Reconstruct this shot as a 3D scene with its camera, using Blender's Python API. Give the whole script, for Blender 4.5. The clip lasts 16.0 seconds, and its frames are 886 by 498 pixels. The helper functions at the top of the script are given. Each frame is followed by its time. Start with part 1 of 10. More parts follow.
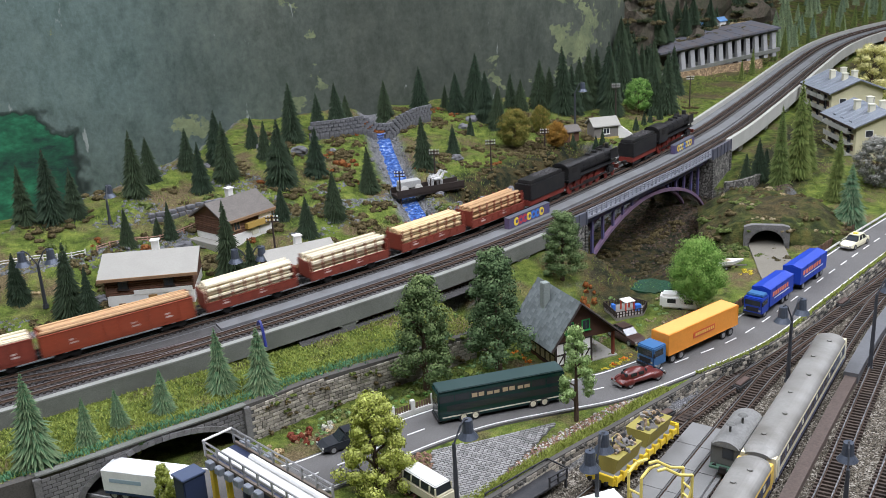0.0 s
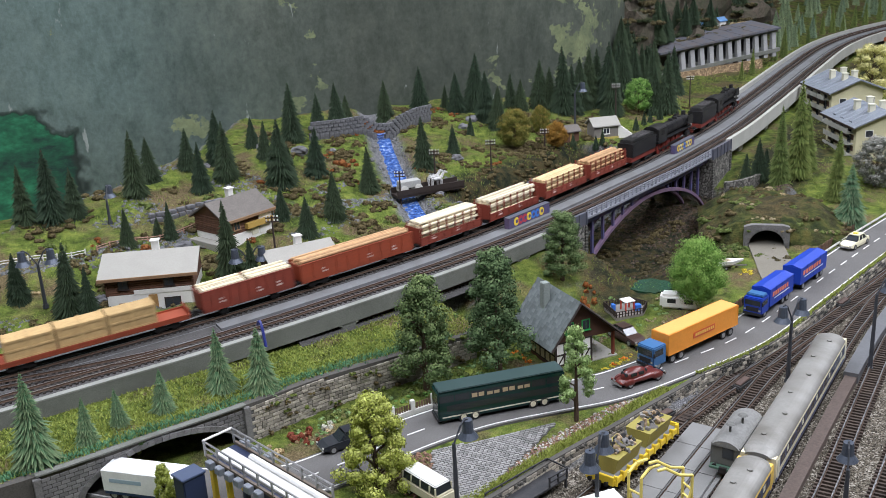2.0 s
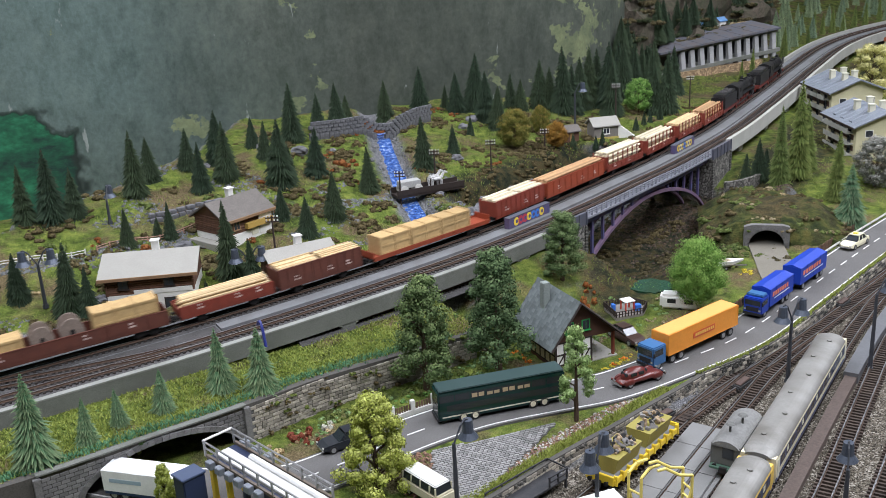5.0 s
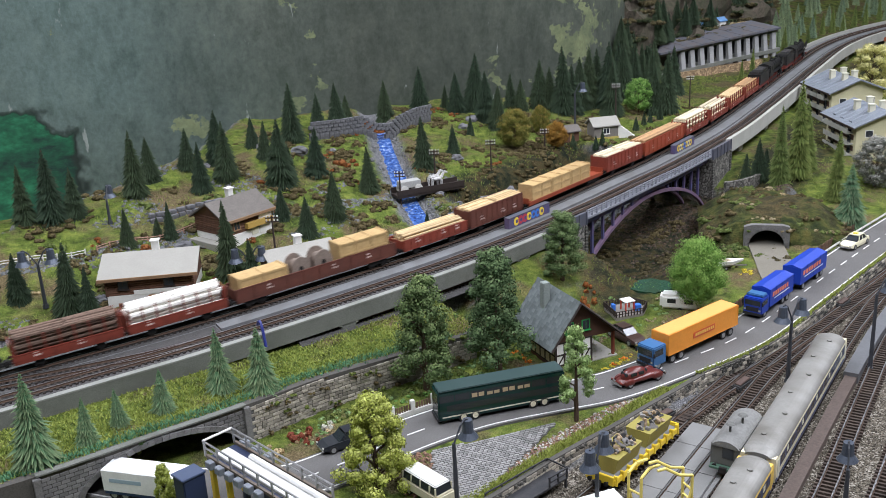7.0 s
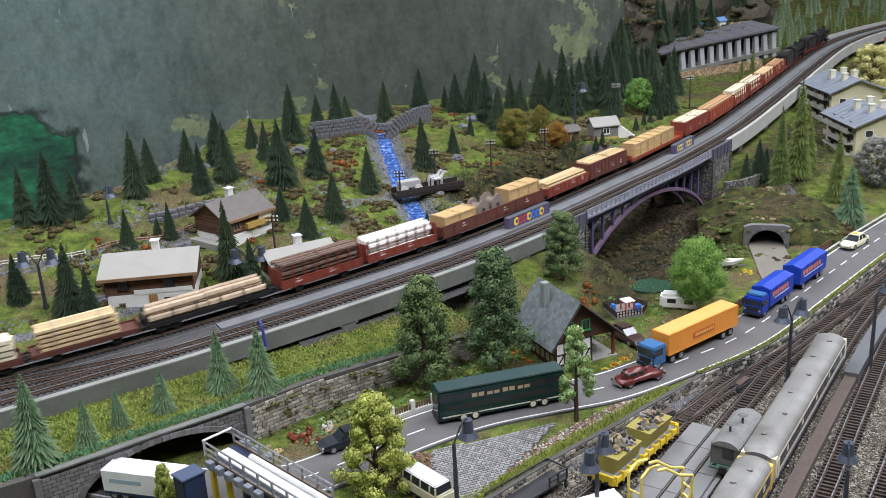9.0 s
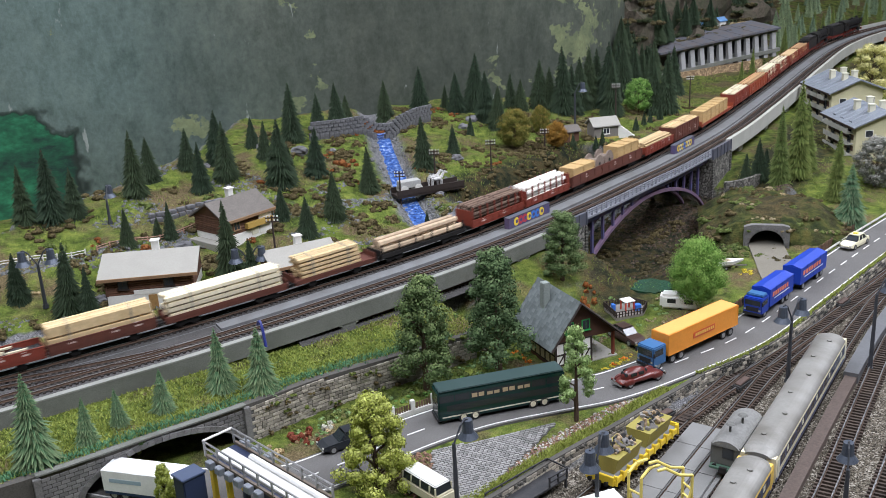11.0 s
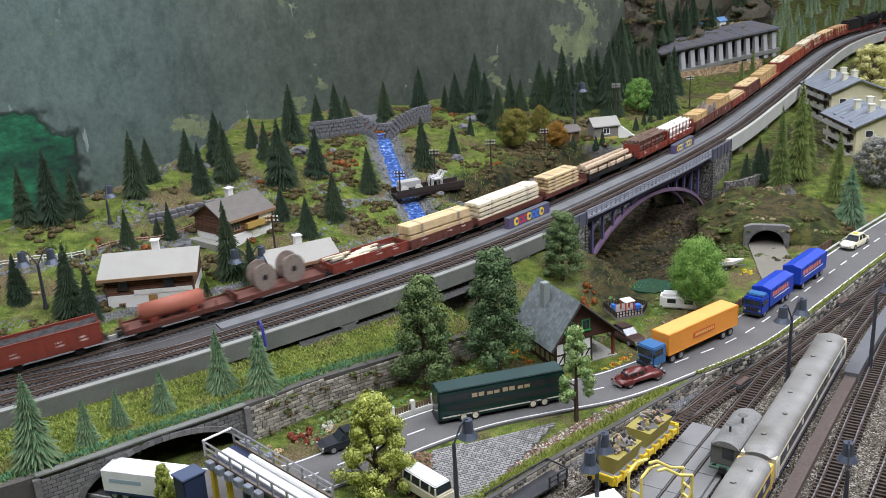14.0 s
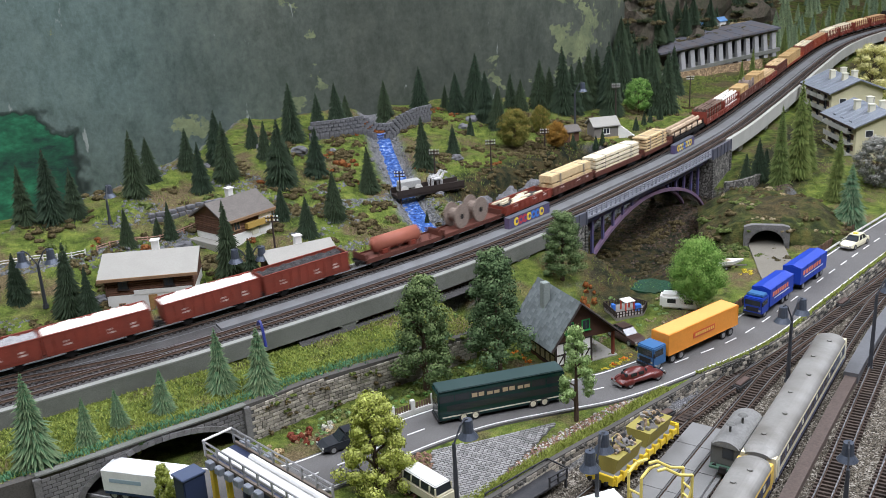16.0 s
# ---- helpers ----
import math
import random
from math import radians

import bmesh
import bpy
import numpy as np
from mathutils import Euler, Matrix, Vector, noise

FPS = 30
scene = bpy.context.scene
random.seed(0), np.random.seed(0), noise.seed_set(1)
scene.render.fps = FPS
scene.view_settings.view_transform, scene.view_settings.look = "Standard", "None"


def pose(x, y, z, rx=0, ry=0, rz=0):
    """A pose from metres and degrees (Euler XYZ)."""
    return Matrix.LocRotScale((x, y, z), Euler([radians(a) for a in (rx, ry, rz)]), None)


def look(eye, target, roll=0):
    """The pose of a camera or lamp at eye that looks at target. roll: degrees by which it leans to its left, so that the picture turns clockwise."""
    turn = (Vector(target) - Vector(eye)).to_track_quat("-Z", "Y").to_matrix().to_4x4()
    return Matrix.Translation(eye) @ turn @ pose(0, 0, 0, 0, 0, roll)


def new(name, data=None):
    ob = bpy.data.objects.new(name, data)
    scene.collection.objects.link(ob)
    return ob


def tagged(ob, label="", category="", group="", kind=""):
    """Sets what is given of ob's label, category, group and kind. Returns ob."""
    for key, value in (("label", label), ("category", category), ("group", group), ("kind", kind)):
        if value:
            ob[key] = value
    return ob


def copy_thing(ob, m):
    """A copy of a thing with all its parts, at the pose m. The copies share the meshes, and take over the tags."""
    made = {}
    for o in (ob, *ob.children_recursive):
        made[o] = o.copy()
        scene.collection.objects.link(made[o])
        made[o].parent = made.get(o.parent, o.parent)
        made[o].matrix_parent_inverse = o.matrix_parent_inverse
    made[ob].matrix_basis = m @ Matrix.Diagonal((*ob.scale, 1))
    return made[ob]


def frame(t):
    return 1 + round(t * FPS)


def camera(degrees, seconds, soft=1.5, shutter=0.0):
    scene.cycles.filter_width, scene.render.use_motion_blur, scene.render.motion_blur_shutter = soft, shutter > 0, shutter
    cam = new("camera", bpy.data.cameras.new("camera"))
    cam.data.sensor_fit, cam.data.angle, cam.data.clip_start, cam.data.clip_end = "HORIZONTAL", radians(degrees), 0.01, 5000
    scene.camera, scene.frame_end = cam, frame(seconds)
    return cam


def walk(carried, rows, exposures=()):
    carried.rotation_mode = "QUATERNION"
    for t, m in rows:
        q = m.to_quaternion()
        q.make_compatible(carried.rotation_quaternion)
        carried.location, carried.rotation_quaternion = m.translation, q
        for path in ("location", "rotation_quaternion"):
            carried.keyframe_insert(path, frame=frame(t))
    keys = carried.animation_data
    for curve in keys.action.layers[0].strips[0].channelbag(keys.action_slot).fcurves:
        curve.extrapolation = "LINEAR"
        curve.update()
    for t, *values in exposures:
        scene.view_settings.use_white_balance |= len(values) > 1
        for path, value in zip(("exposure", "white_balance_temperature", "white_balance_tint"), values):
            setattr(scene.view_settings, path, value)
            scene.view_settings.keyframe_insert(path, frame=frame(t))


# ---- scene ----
# A model railway layout in 1:160, built in metres of the real layout.
K = 1 / 160  # things are drawn in full-size metres and brought to model size
EYE = Vector((0.0, 0.0, 0.31518))
PITCH, ROLL = 18.6757, -3.1463
cam = camera(48.724, 16.0, soft=0.7, shutter=0.9)
AIM = EYE + Vector((0, math.cos(radians(PITCH)), -math.sin(radians(PITCH))))
walk(cam, [(0.0, look(EYE, AIM, ROLL)), (16.0, look(EYE, AIM, ROLL))], [(0.0, 0.46, 5700, 14.5), (16.0, 0.46, 5700, 14.5)])

# ---- light: a hall with long ceiling luminaires ----
world = bpy.data.worlds.new("hall_air")
scene.world = world
world.use_nodes = True
world.node_tree.nodes["Background"].inputs[0].default_value = (0.75, 0.85, 1.0, 1)
world.node_tree.nodes["Background"].inputs[1].default_value = 0.2


def hall_lamp(x, y, z, sx, sy, watts, tx=0.0, ty=0.9, colour=(1.0, 0.97, 0.92)):
    d = bpy.data.lights.new("ceiling_tube", "AREA")
    d.shape, d.size, d.size_y, d.energy, d.color = "RECTANGLE", sx, sy, watts, colour
    ob = new("ceiling_tube_light", d)
    ob.matrix_world = look((x, y, z), (tx, ty, 0.0))
    return ob


hall_lamp(-0.5, 1.0, 1.38, 1.6, 0.3, 16.5)
hall_lamp(1.15, 1.15, 1.38, 1.6, 0.3, 22, 0.9, 1.2)
hall_lamp(0.4, -0.1, 1.38, 2.0, 0.3, 20)

# ---- materials ----
MATS = {}


def nodes_of(name, rough=0.7, metal=0.0, spec=0.4):
    m = bpy.data.materials.new(name)
    m.use_nodes = True
    nt = m.node_tree
    b = nt.nodes["Principled BSDF"]
    b.inputs["Roughness"].default_value = rough
    b.inputs["Metallic"].default_value = metal
    b.inputs["Specular IOR Level"].default_value = spec
    return m, nt, b


def ramp(nt, fac, stops):
    r = nt.nodes.new("ShaderNodeValToRGB")
    while len(r.color_ramp.elements) < len(stops):
        r.color_ramp.elements.new(0.5)
    for e, (p, c) in zip(r.color_ramp.elements, stops):
        e.position, e.color = p, (*c, 1)
    nt.links.new(fac, r.inputs[0])
    return r.outputs[0]


def noise_tex(nt, scale, detail=3.0, rough=0.6, vec=None):
    n = nt.nodes.new("ShaderNodeTexNoise")
    n.inputs["Scale"].default_value, n.inputs["Detail"].default_value, n.inputs["Roughness"].default_value = scale, detail, rough
    if vec is None:
        c = nt.nodes.new("ShaderNodeTexCoord")
        vec = c.outputs["Object"]
    nt.links.new(vec, n.inputs["Vector"])
    return n.outputs["Fac"]


def mix(nt, fac, a, b, mode="MIX"):
    m = nt.nodes.new("ShaderNodeMix")
    m.data_type, m.blend_type = "RGBA", mode
    for sock, v in ((m.inputs[0], fac), (m.inputs[6], a), (m.inputs[7], b)):
        if isinstance(v, (int, float)):
            sock.default_value = v
        elif isinstance(v, tuple):
            sock.default_value = (*v, 1) if len(v) == 3 else v
        else:
            nt.links.new(v, sock)
    return m.outputs[2]


def bump(nt, b, height, dist, strength=0.6):
    n = nt.nodes.new("ShaderNodeBump")
    n.inputs["Distance"].default_value, n.inputs["Strength"].default_value = dist, strength
    nt.links.new(height, n.inputs["Height"])
    nt.links.new(n.outputs[0], b.inputs["Normal"])


def shade(c, k):
    return tuple(min(1.0, v * k) for v in c)


def mat(name, colour, rough=0.7, metal=0.0, grain=900.0, vary=0.25, big=60.0, relief=0.0, dirt=None, dirty=0.25, island=0.0, spec=0.4):
    """A surface with fine grain, larger blotches, optional dirt and a spread of tone from piece to piece."""
    if name in MATS:
        return MATS[name]
    m, nt, b = nodes_of(name, rough, metal, spec)
    fine, coarse = noise_tex(nt, grain, 4), noise_tex(nt, big, 4)
    col = ramp(nt, fine, [(0.25, shade(colour, 1 - vary)), (0.75, shade(colour, 1 + vary))])
    col = mix(nt, ramp(nt, coarse, [(0.35, (0, 0, 0)), (0.7, (1, 1, 1))]), col, shade(dirt or shade(colour, 0.6), 1.0)) if dirt is None and dirty == 0 else mix(
        nt, ramp(nt, coarse, [(0.42, (0, 0, 0)), (0.75, (dirty, dirty, dirty))]), col, dirt or shade(colour, 0.5))
    if island:
        g = nt.nodes.new("ShaderNodeObjectInfo").outputs["Random"]
        gi = nt.nodes.new("ShaderNodeNewGeometry").outputs["Random Per Island"]
        add = nt.nodes.new("ShaderNodeMath")
        add.operation = "ADD"
        nt.links.new(g, add.inputs[0])
        nt.links.new(gi, add.inputs[1])
        fr = nt.nodes.new("ShaderNodeMath")
        fr.operation = "FRACT"
        nt.links.new(add.outputs[0], fr.inputs[0])
        tone = ramp(nt, fr.outputs[0], [(0.0, (1 - island,) * 3), (1.0, (1 + island * 0.4,) * 3)])
        col = mix(nt, 1.0, col, tone, "MULTIPLY")
    nt.links.new(col, b.inputs["Base Color"])
    if relief:
        bump(nt, b, fine, relief)
    MATS[name] = m
    return m


# ---- mesh helpers (full-size metres in, model size out) ----
def part(name, bm, material, parent=None, label="", k=K, smooth=False):
    if k != 1:
        bmesh.ops.scale(bm, vec=(k, k, k), verts=bm.verts)
    me = bpy.data.meshes.new(name)
    bm.to_mesh(me)
    bm.free()
    for m in material if isinstance(material, (list, tuple)) else [material]:
        me.materials.append(m)
    if smooth:
        me.polygons.foreach_set("use_smooth", [True] * len(me.polygons))
    ob = new(name, me)
    if parent is not None:
        ob.parent = parent
    if label:
        ob["label"] = label
    return ob


def thing(name, m, label, category, group="", kind=""):
    ob = new(name)
    ob.empty_display_size = 0.01
    ob.matrix_world = m
    return tagged(ob, label, category, group, kind)


def box(bm, x0, x1, y0, y1, z0, z1, bevel=0.0, top=1.0, topy=None):
    """A box, its top drawn in by the factors top (along x) and topy, its edges bevelled."""
    cx, cy = (x0 + x1) / 2, (y0 + y1) / 2
    topy = top if topy is None else topy
    v = []
    for z, fx, fy in ((z0, 1, 1), (z1, top, topy)):
        for x, y in ((x0, y0), (x1, y0), (x1, y1), (x0, y1)):
            v.append(bm.verts.new((cx + (x - cx) * fx, cy + (y - cy) * fy, z)))
    fs = [bm.faces.new([v[i] for i in q]) for q in ((3, 2, 1, 0), (4, 5, 6, 7), (0, 1, 5, 4), (1, 2, 6, 5), (2, 3, 7, 6), (3, 0, 4, 7))]
    if bevel:
        bmesh.ops.bevel(bm, geom=list({e for f in fs for e in f.edges}), offset=bevel, segments=2, affect="EDGES", clamp_overlap=True)
    return fs


def rod(bm, a, b, r, r2=None, seg=8, cap=True):
    a, b = Vector(a), Vector(b)
    m = Matrix.Translation((a + b) / 2) @ (b - a).to_track_quat("Z", "Y").to_matrix().to_4x4()
    bmesh.ops.create_cone(bm, cap_ends=cap, segments=seg, radius1=r, radius2=r if r2 is None else r2, depth=(b - a).length, matrix=m)


def prism(bm, outline, y0, y1):
    """Extrudes an outline in x, z along y."""
    a = [bm.verts.new((x, y0, z)) for x, z in outline]
    b = [bm.verts.new((x, y1, z)) for x, z in outline]
    n = len(a)
    bm.faces.new(a)
    bm.faces.new(b[::-1])
    for i in range(n):
        bm.faces.new((a[i], b[i], b[(i + 1) % n], a[(i + 1) % n]))
    bmesh.ops.recalc_face_normals(bm, faces=bm.faces)


def mesh_of(fn, *a, **k):
    bm = bmesh.new()
    fn(bm, *a, **k)
    return bm


def boxed(*a, **k):
    return mesh_of(box, *a, **k)


class Way:
    """A smooth line in plan through a few points, measured along its length; off > 0 lies to its left."""

    def __init__(self, pts, step=0.004):
        p = [Vector((*q, 0)) for q in pts]
        p = [p[0] * 2 - p[1]] + p + [p[-1] * 2 - p[-2]]
        out = []
        for i in range(1, len(p) - 2):
            a, b, c, d = p[i - 1:i + 3]
            n = max(2, int((c - b).length / step))
            for j in range(n):
                t = j / n
                out.append(0.5 * (2 * b + (c - a) * t + (2 * a - 5 * b + 4 * c - d) * t * t + (3 * b - a - 3 * c + d) * t ** 3))
        out.append(p[-2])
        a = np.array([q[:2] for q in out])
        for _ in range(6):
            a[1:-1] = (a[:-2] + 2 * a[1:-1] + a[2:]) / 4
        self.p = a
        self.s = np.concatenate([[0], np.cumsum(np.linalg.norm(np.diff(a, axis=0), axis=1))])
        self.length = self.s[-1]
        d = np.gradient(a, axis=0)
        self.ang = np.unwrap(np.arctan2(d[:, 1], d[:, 0]))

    def at(self, s, off=0.0, z=0.0):
        x, y = (np.interp(s, self.s, self.p[:, i]) for i in (0, 1))
        h = np.interp(s, self.s, self.ang)
        return Vector((x - math.sin(h) * off, y + math.cos(h) * off, z)), math.degrees(h)

    def near(self, xy):
        """For an array of places: the length along the way of the nearest point, and the offset."""
        xy = np.asarray(xy, float)
        s, off = np.empty(len(xy)), np.empty(len(xy))
        for i in range(0, len(xy), 20000):
            c = xy[i:i + 20000]
            k = self.p[::4]
            j = ((c[:, None, 0] - k[None, :, 0]) ** 2 + (c[:, None, 1] - k[None, :, 1]) ** 2).argmin(1) * 4
            q = c - self.p[j]
            t = np.cos(self.ang[j]) * q[:, 0] + np.sin(self.ang[j]) * q[:, 1]
            j = np.clip(j + np.round(t / 0.004).astype(int), 0, len(self.p) - 1)
            q = c - self.p[j]
            s[i:i + 20000] = self.s[j]
            off[i:i + 20000] = -np.sin(self.ang[j]) * q[:, 0] + np.cos(self.ang[j]) * q[:, 1]
        return s, off


def sweep(bm, way, profile, s0, s1, step=0.006, closed=True, rise=None):
    """Draws a profile of (offset, height) along a way, with end caps."""
    n = max(1, int(round((s1 - s0) / step)))
    rows = []
    for i in range(n + 1):
        s = s0 + (s1 - s0) * i / n
        dz = rise(s) if rise else 0
        rows.append([bm.verts.new(way.at(s, o, z + dz)[0]) for o, z in profile])
    m = len(profile)
    for a, b in zip(rows, rows[1:]):
        for j in range(m if closed else m - 1):
            bm.faces.new((a[j], b[j], b[(j + 1) % m], a[(j + 1) % m]))
    if closed:
        bm.faces.new(rows[0])
        bm.faces.new(rows[-1][::-1])
    bmesh.ops.recalc_face_normals(bm, faces=bm.faces)


# ---- the plan ----
RAIL = 0.049   # top of the rails on the main line
DECK = 0.0455
MAIN = Way([(-0.62, 0.93), (-0.80, 0.955), (-0.97, 0.90), (-1.07, 0.76), (-1.08, 0.60), (-0.99, 0.45), (-0.85, 0.385), (-0.70, 0.395), (-0.545, 0.465), (-0.408, 0.544), (-0.275, 0.621), (-0.203, 0.660), (-0.1252, 0.7075), (-0.0462, 0.765), (0.0315, 0.8365),
            (0.109, 0.922), (0.172, 0.997), (0.232, 1.068), (0.330, 1.202), (0.412, 1.333), (0.496, 1.473), (0.606, 1.66),
            (0.726, 1.854), (0.840, 1.997), (0.974, 2.125), (1.12, 2.24), (1.30, 2.35)])
NEAR = -0.0385  # the second track lies to the right of the first


def climb(s):
    """The line climbs gently to the right until it reaches the level viaduct."""
    t = max(0.0, min(1.0, (0.60 - (s - S_BASE)) / 0.38))
    return -0.011 * t * t * (3 - 2 * t)


S_BASE = float(MAIN.near([(-0.545, 0.465)])[0][0])

ROAD = Way([(-0.36, 0.575), (-0.26, 0.545), (-0.17, 0.514), (-0.10, 0.510), (-0.03, 0.558), (0.015, 0.583), (0.06, 0.597), (0.11, 0.611), (0.165, 0.643),
            (0.225, 0.684), (0.30, 0.762), (0.36, 0.826), (0.42, 0.888), (0.52, 0.985), (0.70, 1.15)])
WALL = Way([(-0.42, 0.37), (-0.30, 0.452), (-0.233, 0.494), (-0.185, 0.528), (-0.134, 0.563), (-0.09, 0.600), (-0.038, 0.634), (0.029, 0.678)])
S_L, S_R = (float(v) for v in MAIN.near([(0.130, 0.868), (0.298, 1.090)])[0])   # ends of the arch bridge


def smooth01(t):
    t = np.clip(t, 0, 1)
    return t * t * (3 - 2 * t)


def ripple(x, y):
    return 0.5 * np.sin(31 * x + 3 * np.sin(17 * y)) * np.sin(27 * y + 2 * np.sin(23 * x)) + 0.3 * np.sin(71 * x + 53 * y) * np.sin(67 * y - 41 * x)


EDGE = Way([(0.178, 0.621), (0.152, 0.598), (0.127, 0.5766), (0.1045, 0.5562), (0.0678, 0.5264), (0.0185, 0.4807), (-0.0031, 0.4645), (-0.03, 0.438)])


def yard_side(x, y):
    """1 on the yard's side of the wall that runs down from the road to the front edge."""
    off = EDGE.near(np.stack([np.ravel(x), np.ravel(y)], 1))[1].reshape(np.shape(x))
    return np.maximum(smooth01(off / 0.003), smooth01((np.asarray(x) - 0.172) / 0.003))


LANE = Way([(0.325, 0.96), (0.311, 0.889), (0.303, 0.845), (0.296, 0.81), (0.292, 0.780)])
STREAM = Way([(-0.075, 1.22), (-0.062, 1.13), (-0.045, 1.03), (-0.030, 0.96), (-0.015, 0.90), (0.02, 0.86), (0.10, 0.95)])


def ground_height(x, y):
    """Height of the ground, and the zone it belongs to, for arrays of places."""
    x, y = np.asarray(x, float), np.asarray(y, float)
    s, n = MAIN.near(np.stack([x, y], 1))
    rs, rn = ROAD.near(np.stack([x, y], 1))
    behind = 0.043 + 0.030 * smooth01((n - 0.06) / 0.28) + 0.005 * ripple(x, y) * smooth01((n - 0.03) / 0.1)
    behind += 0.012 * smooth01((n - 0.12) / 0.2) * smooth01((0.15 - x) / 0.3)
    behind += -0.011 * smooth01((0.60 - (s - S_BASE)) / 0.38) * (1 - smooth01((n - 0.03) / 0.09))
    ts, tn = STREAM.near(np.stack([x, y], 1))
    bed = smooth01(1 - (np.abs(tn) - 0.007) / 0.018)
    behind -= 0.010 * bed
    front = np.zeros_like(x)
    # slope below the viaduct, past the retaining wall
    bank = 1 - smooth01((s - S_L + 0.03) / 0.03) + 0.22 * smooth01((s - S_R - 0.03) / 0.06)
    front += 0.032 * smooth01((n + 0.135) / 0.085) * smooth01((x - 0.0) / 0.06) * bank
    # hillside right of the bridge
    hill = smooth01((s - S_R + 0.03) / 0.10)
    front += 0.014 * smooth01((n + 0.25) / 0.12) * hill
    yard = -0.009 * smooth01((-rn - 0.0225) / 0.002)
    yard = yard * yard_side(x, y)
    front += yard
    z = np.where(n > -0.02, behind, front)
    edge = smooth01((n + 0.05) / 0.04)
    z = front + (behind - front) * edge
    # ravine under the arch
    rav = smooth01((s - S_L + 0.015) / 0.02) * smooth01((S_R + 0.01 - s) / 0.02) * smooth01((0.115 - n) / 0.05) * smooth01((n + 0.165) / 0.02)
    scree = smooth01((s - S_R + 0.13) / 0.12) * (0.012 + 0.010 * smooth01((-n - 0.05) / 0.05))
    floor_z = -0.026 * smooth01((n + 0.150) / 0.075) + scree + 0.0025 * ripple(x * 1.6, y * 1.6)
    z = z * (1 - rav) + floor_z * rav
    ls, ln = LANE.near(np.stack([x, y], 1))
    z = z + (-0.0015 - z) * smooth01((0.026 - np.abs(ln)) / 0.008) * (rn > 0.0) * smooth01((0.105 - ls) / 0.01) * smooth01((ls - 0.002) / 0.006)
    return z, s, n, rn, tn


# ---- materials of the large forms ----
def terrain_material():
    m, nt, b = nodes_of("layout_ground", 0.95, 0, 0.1)
    at = nt.nodes.new("ShaderNodeAttribute")
    at.attribute_name = "zone"
    sep = nt.nodes.new("ShaderNodeSeparateColor")
    nt.links.new(at.outputs["Color"], sep.inputs[0])
    fine, mid, big = noise_tex(nt, 700, 5, 0.7), noise_tex(nt, 90, 4), noise_tex(nt, 18, 4)
    grass = ramp(nt, mid, [(0.30, (0.040, 0.058, 0.016)), (0.5, (0.125, 0.17, 0.032)), (0.7, (0.25, 0.29, 0.06))])
    earth = ramp(nt, fine, [(0.25, (0.05, 0.035, 0.02)), (0.5, (0.16, 0.115, 0.065)), (0.8, (0.30, 0.24, 0.15))])
    col = mix(nt, ramp(nt, big, [(0.48, (0, 0, 0)), (0.62, (0.9, 0.9, 0.9))]), grass, earth)
    stone = ramp(nt, fine, [(0.25, (0.07, 0.07, 0.075)), (0.6, (0.26, 0.26, 0.27)), (0.85, (0.5, 0.5, 0.5))])
    v = nt.nodes.new("ShaderNodeTexVoronoi")
    v.inputs["Scale"].default_value = 950
    c = nt.nodes.new("ShaderNodeTexCoord")
    nt.links.new(c.outputs["Object"], v.inputs["Vector"])
    vs = nt.nodes.new("ShaderNodeSeparateColor")
    nt.links.new(v.outputs["Color"], vs.inputs[0])
    ballast = ramp(nt, vs.outputs[0], [(0.0, (0.03, 0.026, 0.02)), (0.4, (0.12, 0.105, 0.08)), (0.7, (0.23, 0.205, 0.165)), (1.0, (0.44, 0.41, 0.35))])
    col = mix(nt, sep.outputs[0], col, ballast)
    col = mix(nt, sep.outputs[1], col, stone)
    # Moss and earth tones, darkened to carry the shade under the arch bridge too.
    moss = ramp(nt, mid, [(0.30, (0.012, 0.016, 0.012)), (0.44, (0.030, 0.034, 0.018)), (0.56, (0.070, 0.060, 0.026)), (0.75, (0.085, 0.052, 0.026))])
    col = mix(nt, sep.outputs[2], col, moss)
    fl = mix(nt, 1.0, col, ramp(nt, fine, [(0.3, (0.6, 0.6, 0.6)), (0.7, (1.2, 1.2, 1.2))]), "MULTIPLY")
    nt.links.new(fl, b.inputs["Base Color"])
    h = nt.nodes.new("ShaderNodeMath")
    h.operation = "ADD"
    nt.links.new(fine, h.inputs[0])
    nt.links.new(v.outputs["Distance"], h.inputs[1])
    bump(nt, b, h.outputs[0], 0.0015, 0.8)
    return m


GROUND = terrain_material()
CONCRETE = mat("weathered_concrete", (0.165, 0.17, 0.15), 0.9, grain=1500, vary=0.32, big=40, dirt=(0.10, 0.105, 0.085), dirty=0.8, relief=0.0006)
CONCRETE_PALE = mat("pale_concrete", (0.42, 0.42, 0.38), 0.85, grain=1500, vary=0.12, big=40, dirt=(0.25, 0.24, 0.2), dirty=0.5)
ASPHALT = mat("grey_asphalt", (0.122, 0.118, 0.114), 0.85, grain=2500, vary=0.3, big=30, dirt=(0.09, 0.085, 0.08), dirty=0.6, relief=0.0002)
BALLAST_DARK = mat("dark_ballast", (0.075, 0.072, 0.07), 0.95, grain=1400, vary=0.6, big=80, relief=0.0008)
WALKWAY = mat("grey_walkway", (0.17, 0.175, 0.18), 0.85, grain=1800, vary=0.2, big=50, dirt=(0.09, 0.08, 0.07), dirty=0.5)
STEEL = mat("rail_steel", (0.50, 0.50, 0.52), 0.3, 0.9, grain=700, vary=0.1, big=40, dirt=(0.2, 0.12, 0.07), dirty=0.3)
RUSTY = mat("rusty_rail_side", (0.10, 0.065, 0.045), 0.8, 0.2, grain=900, vary=0.3)
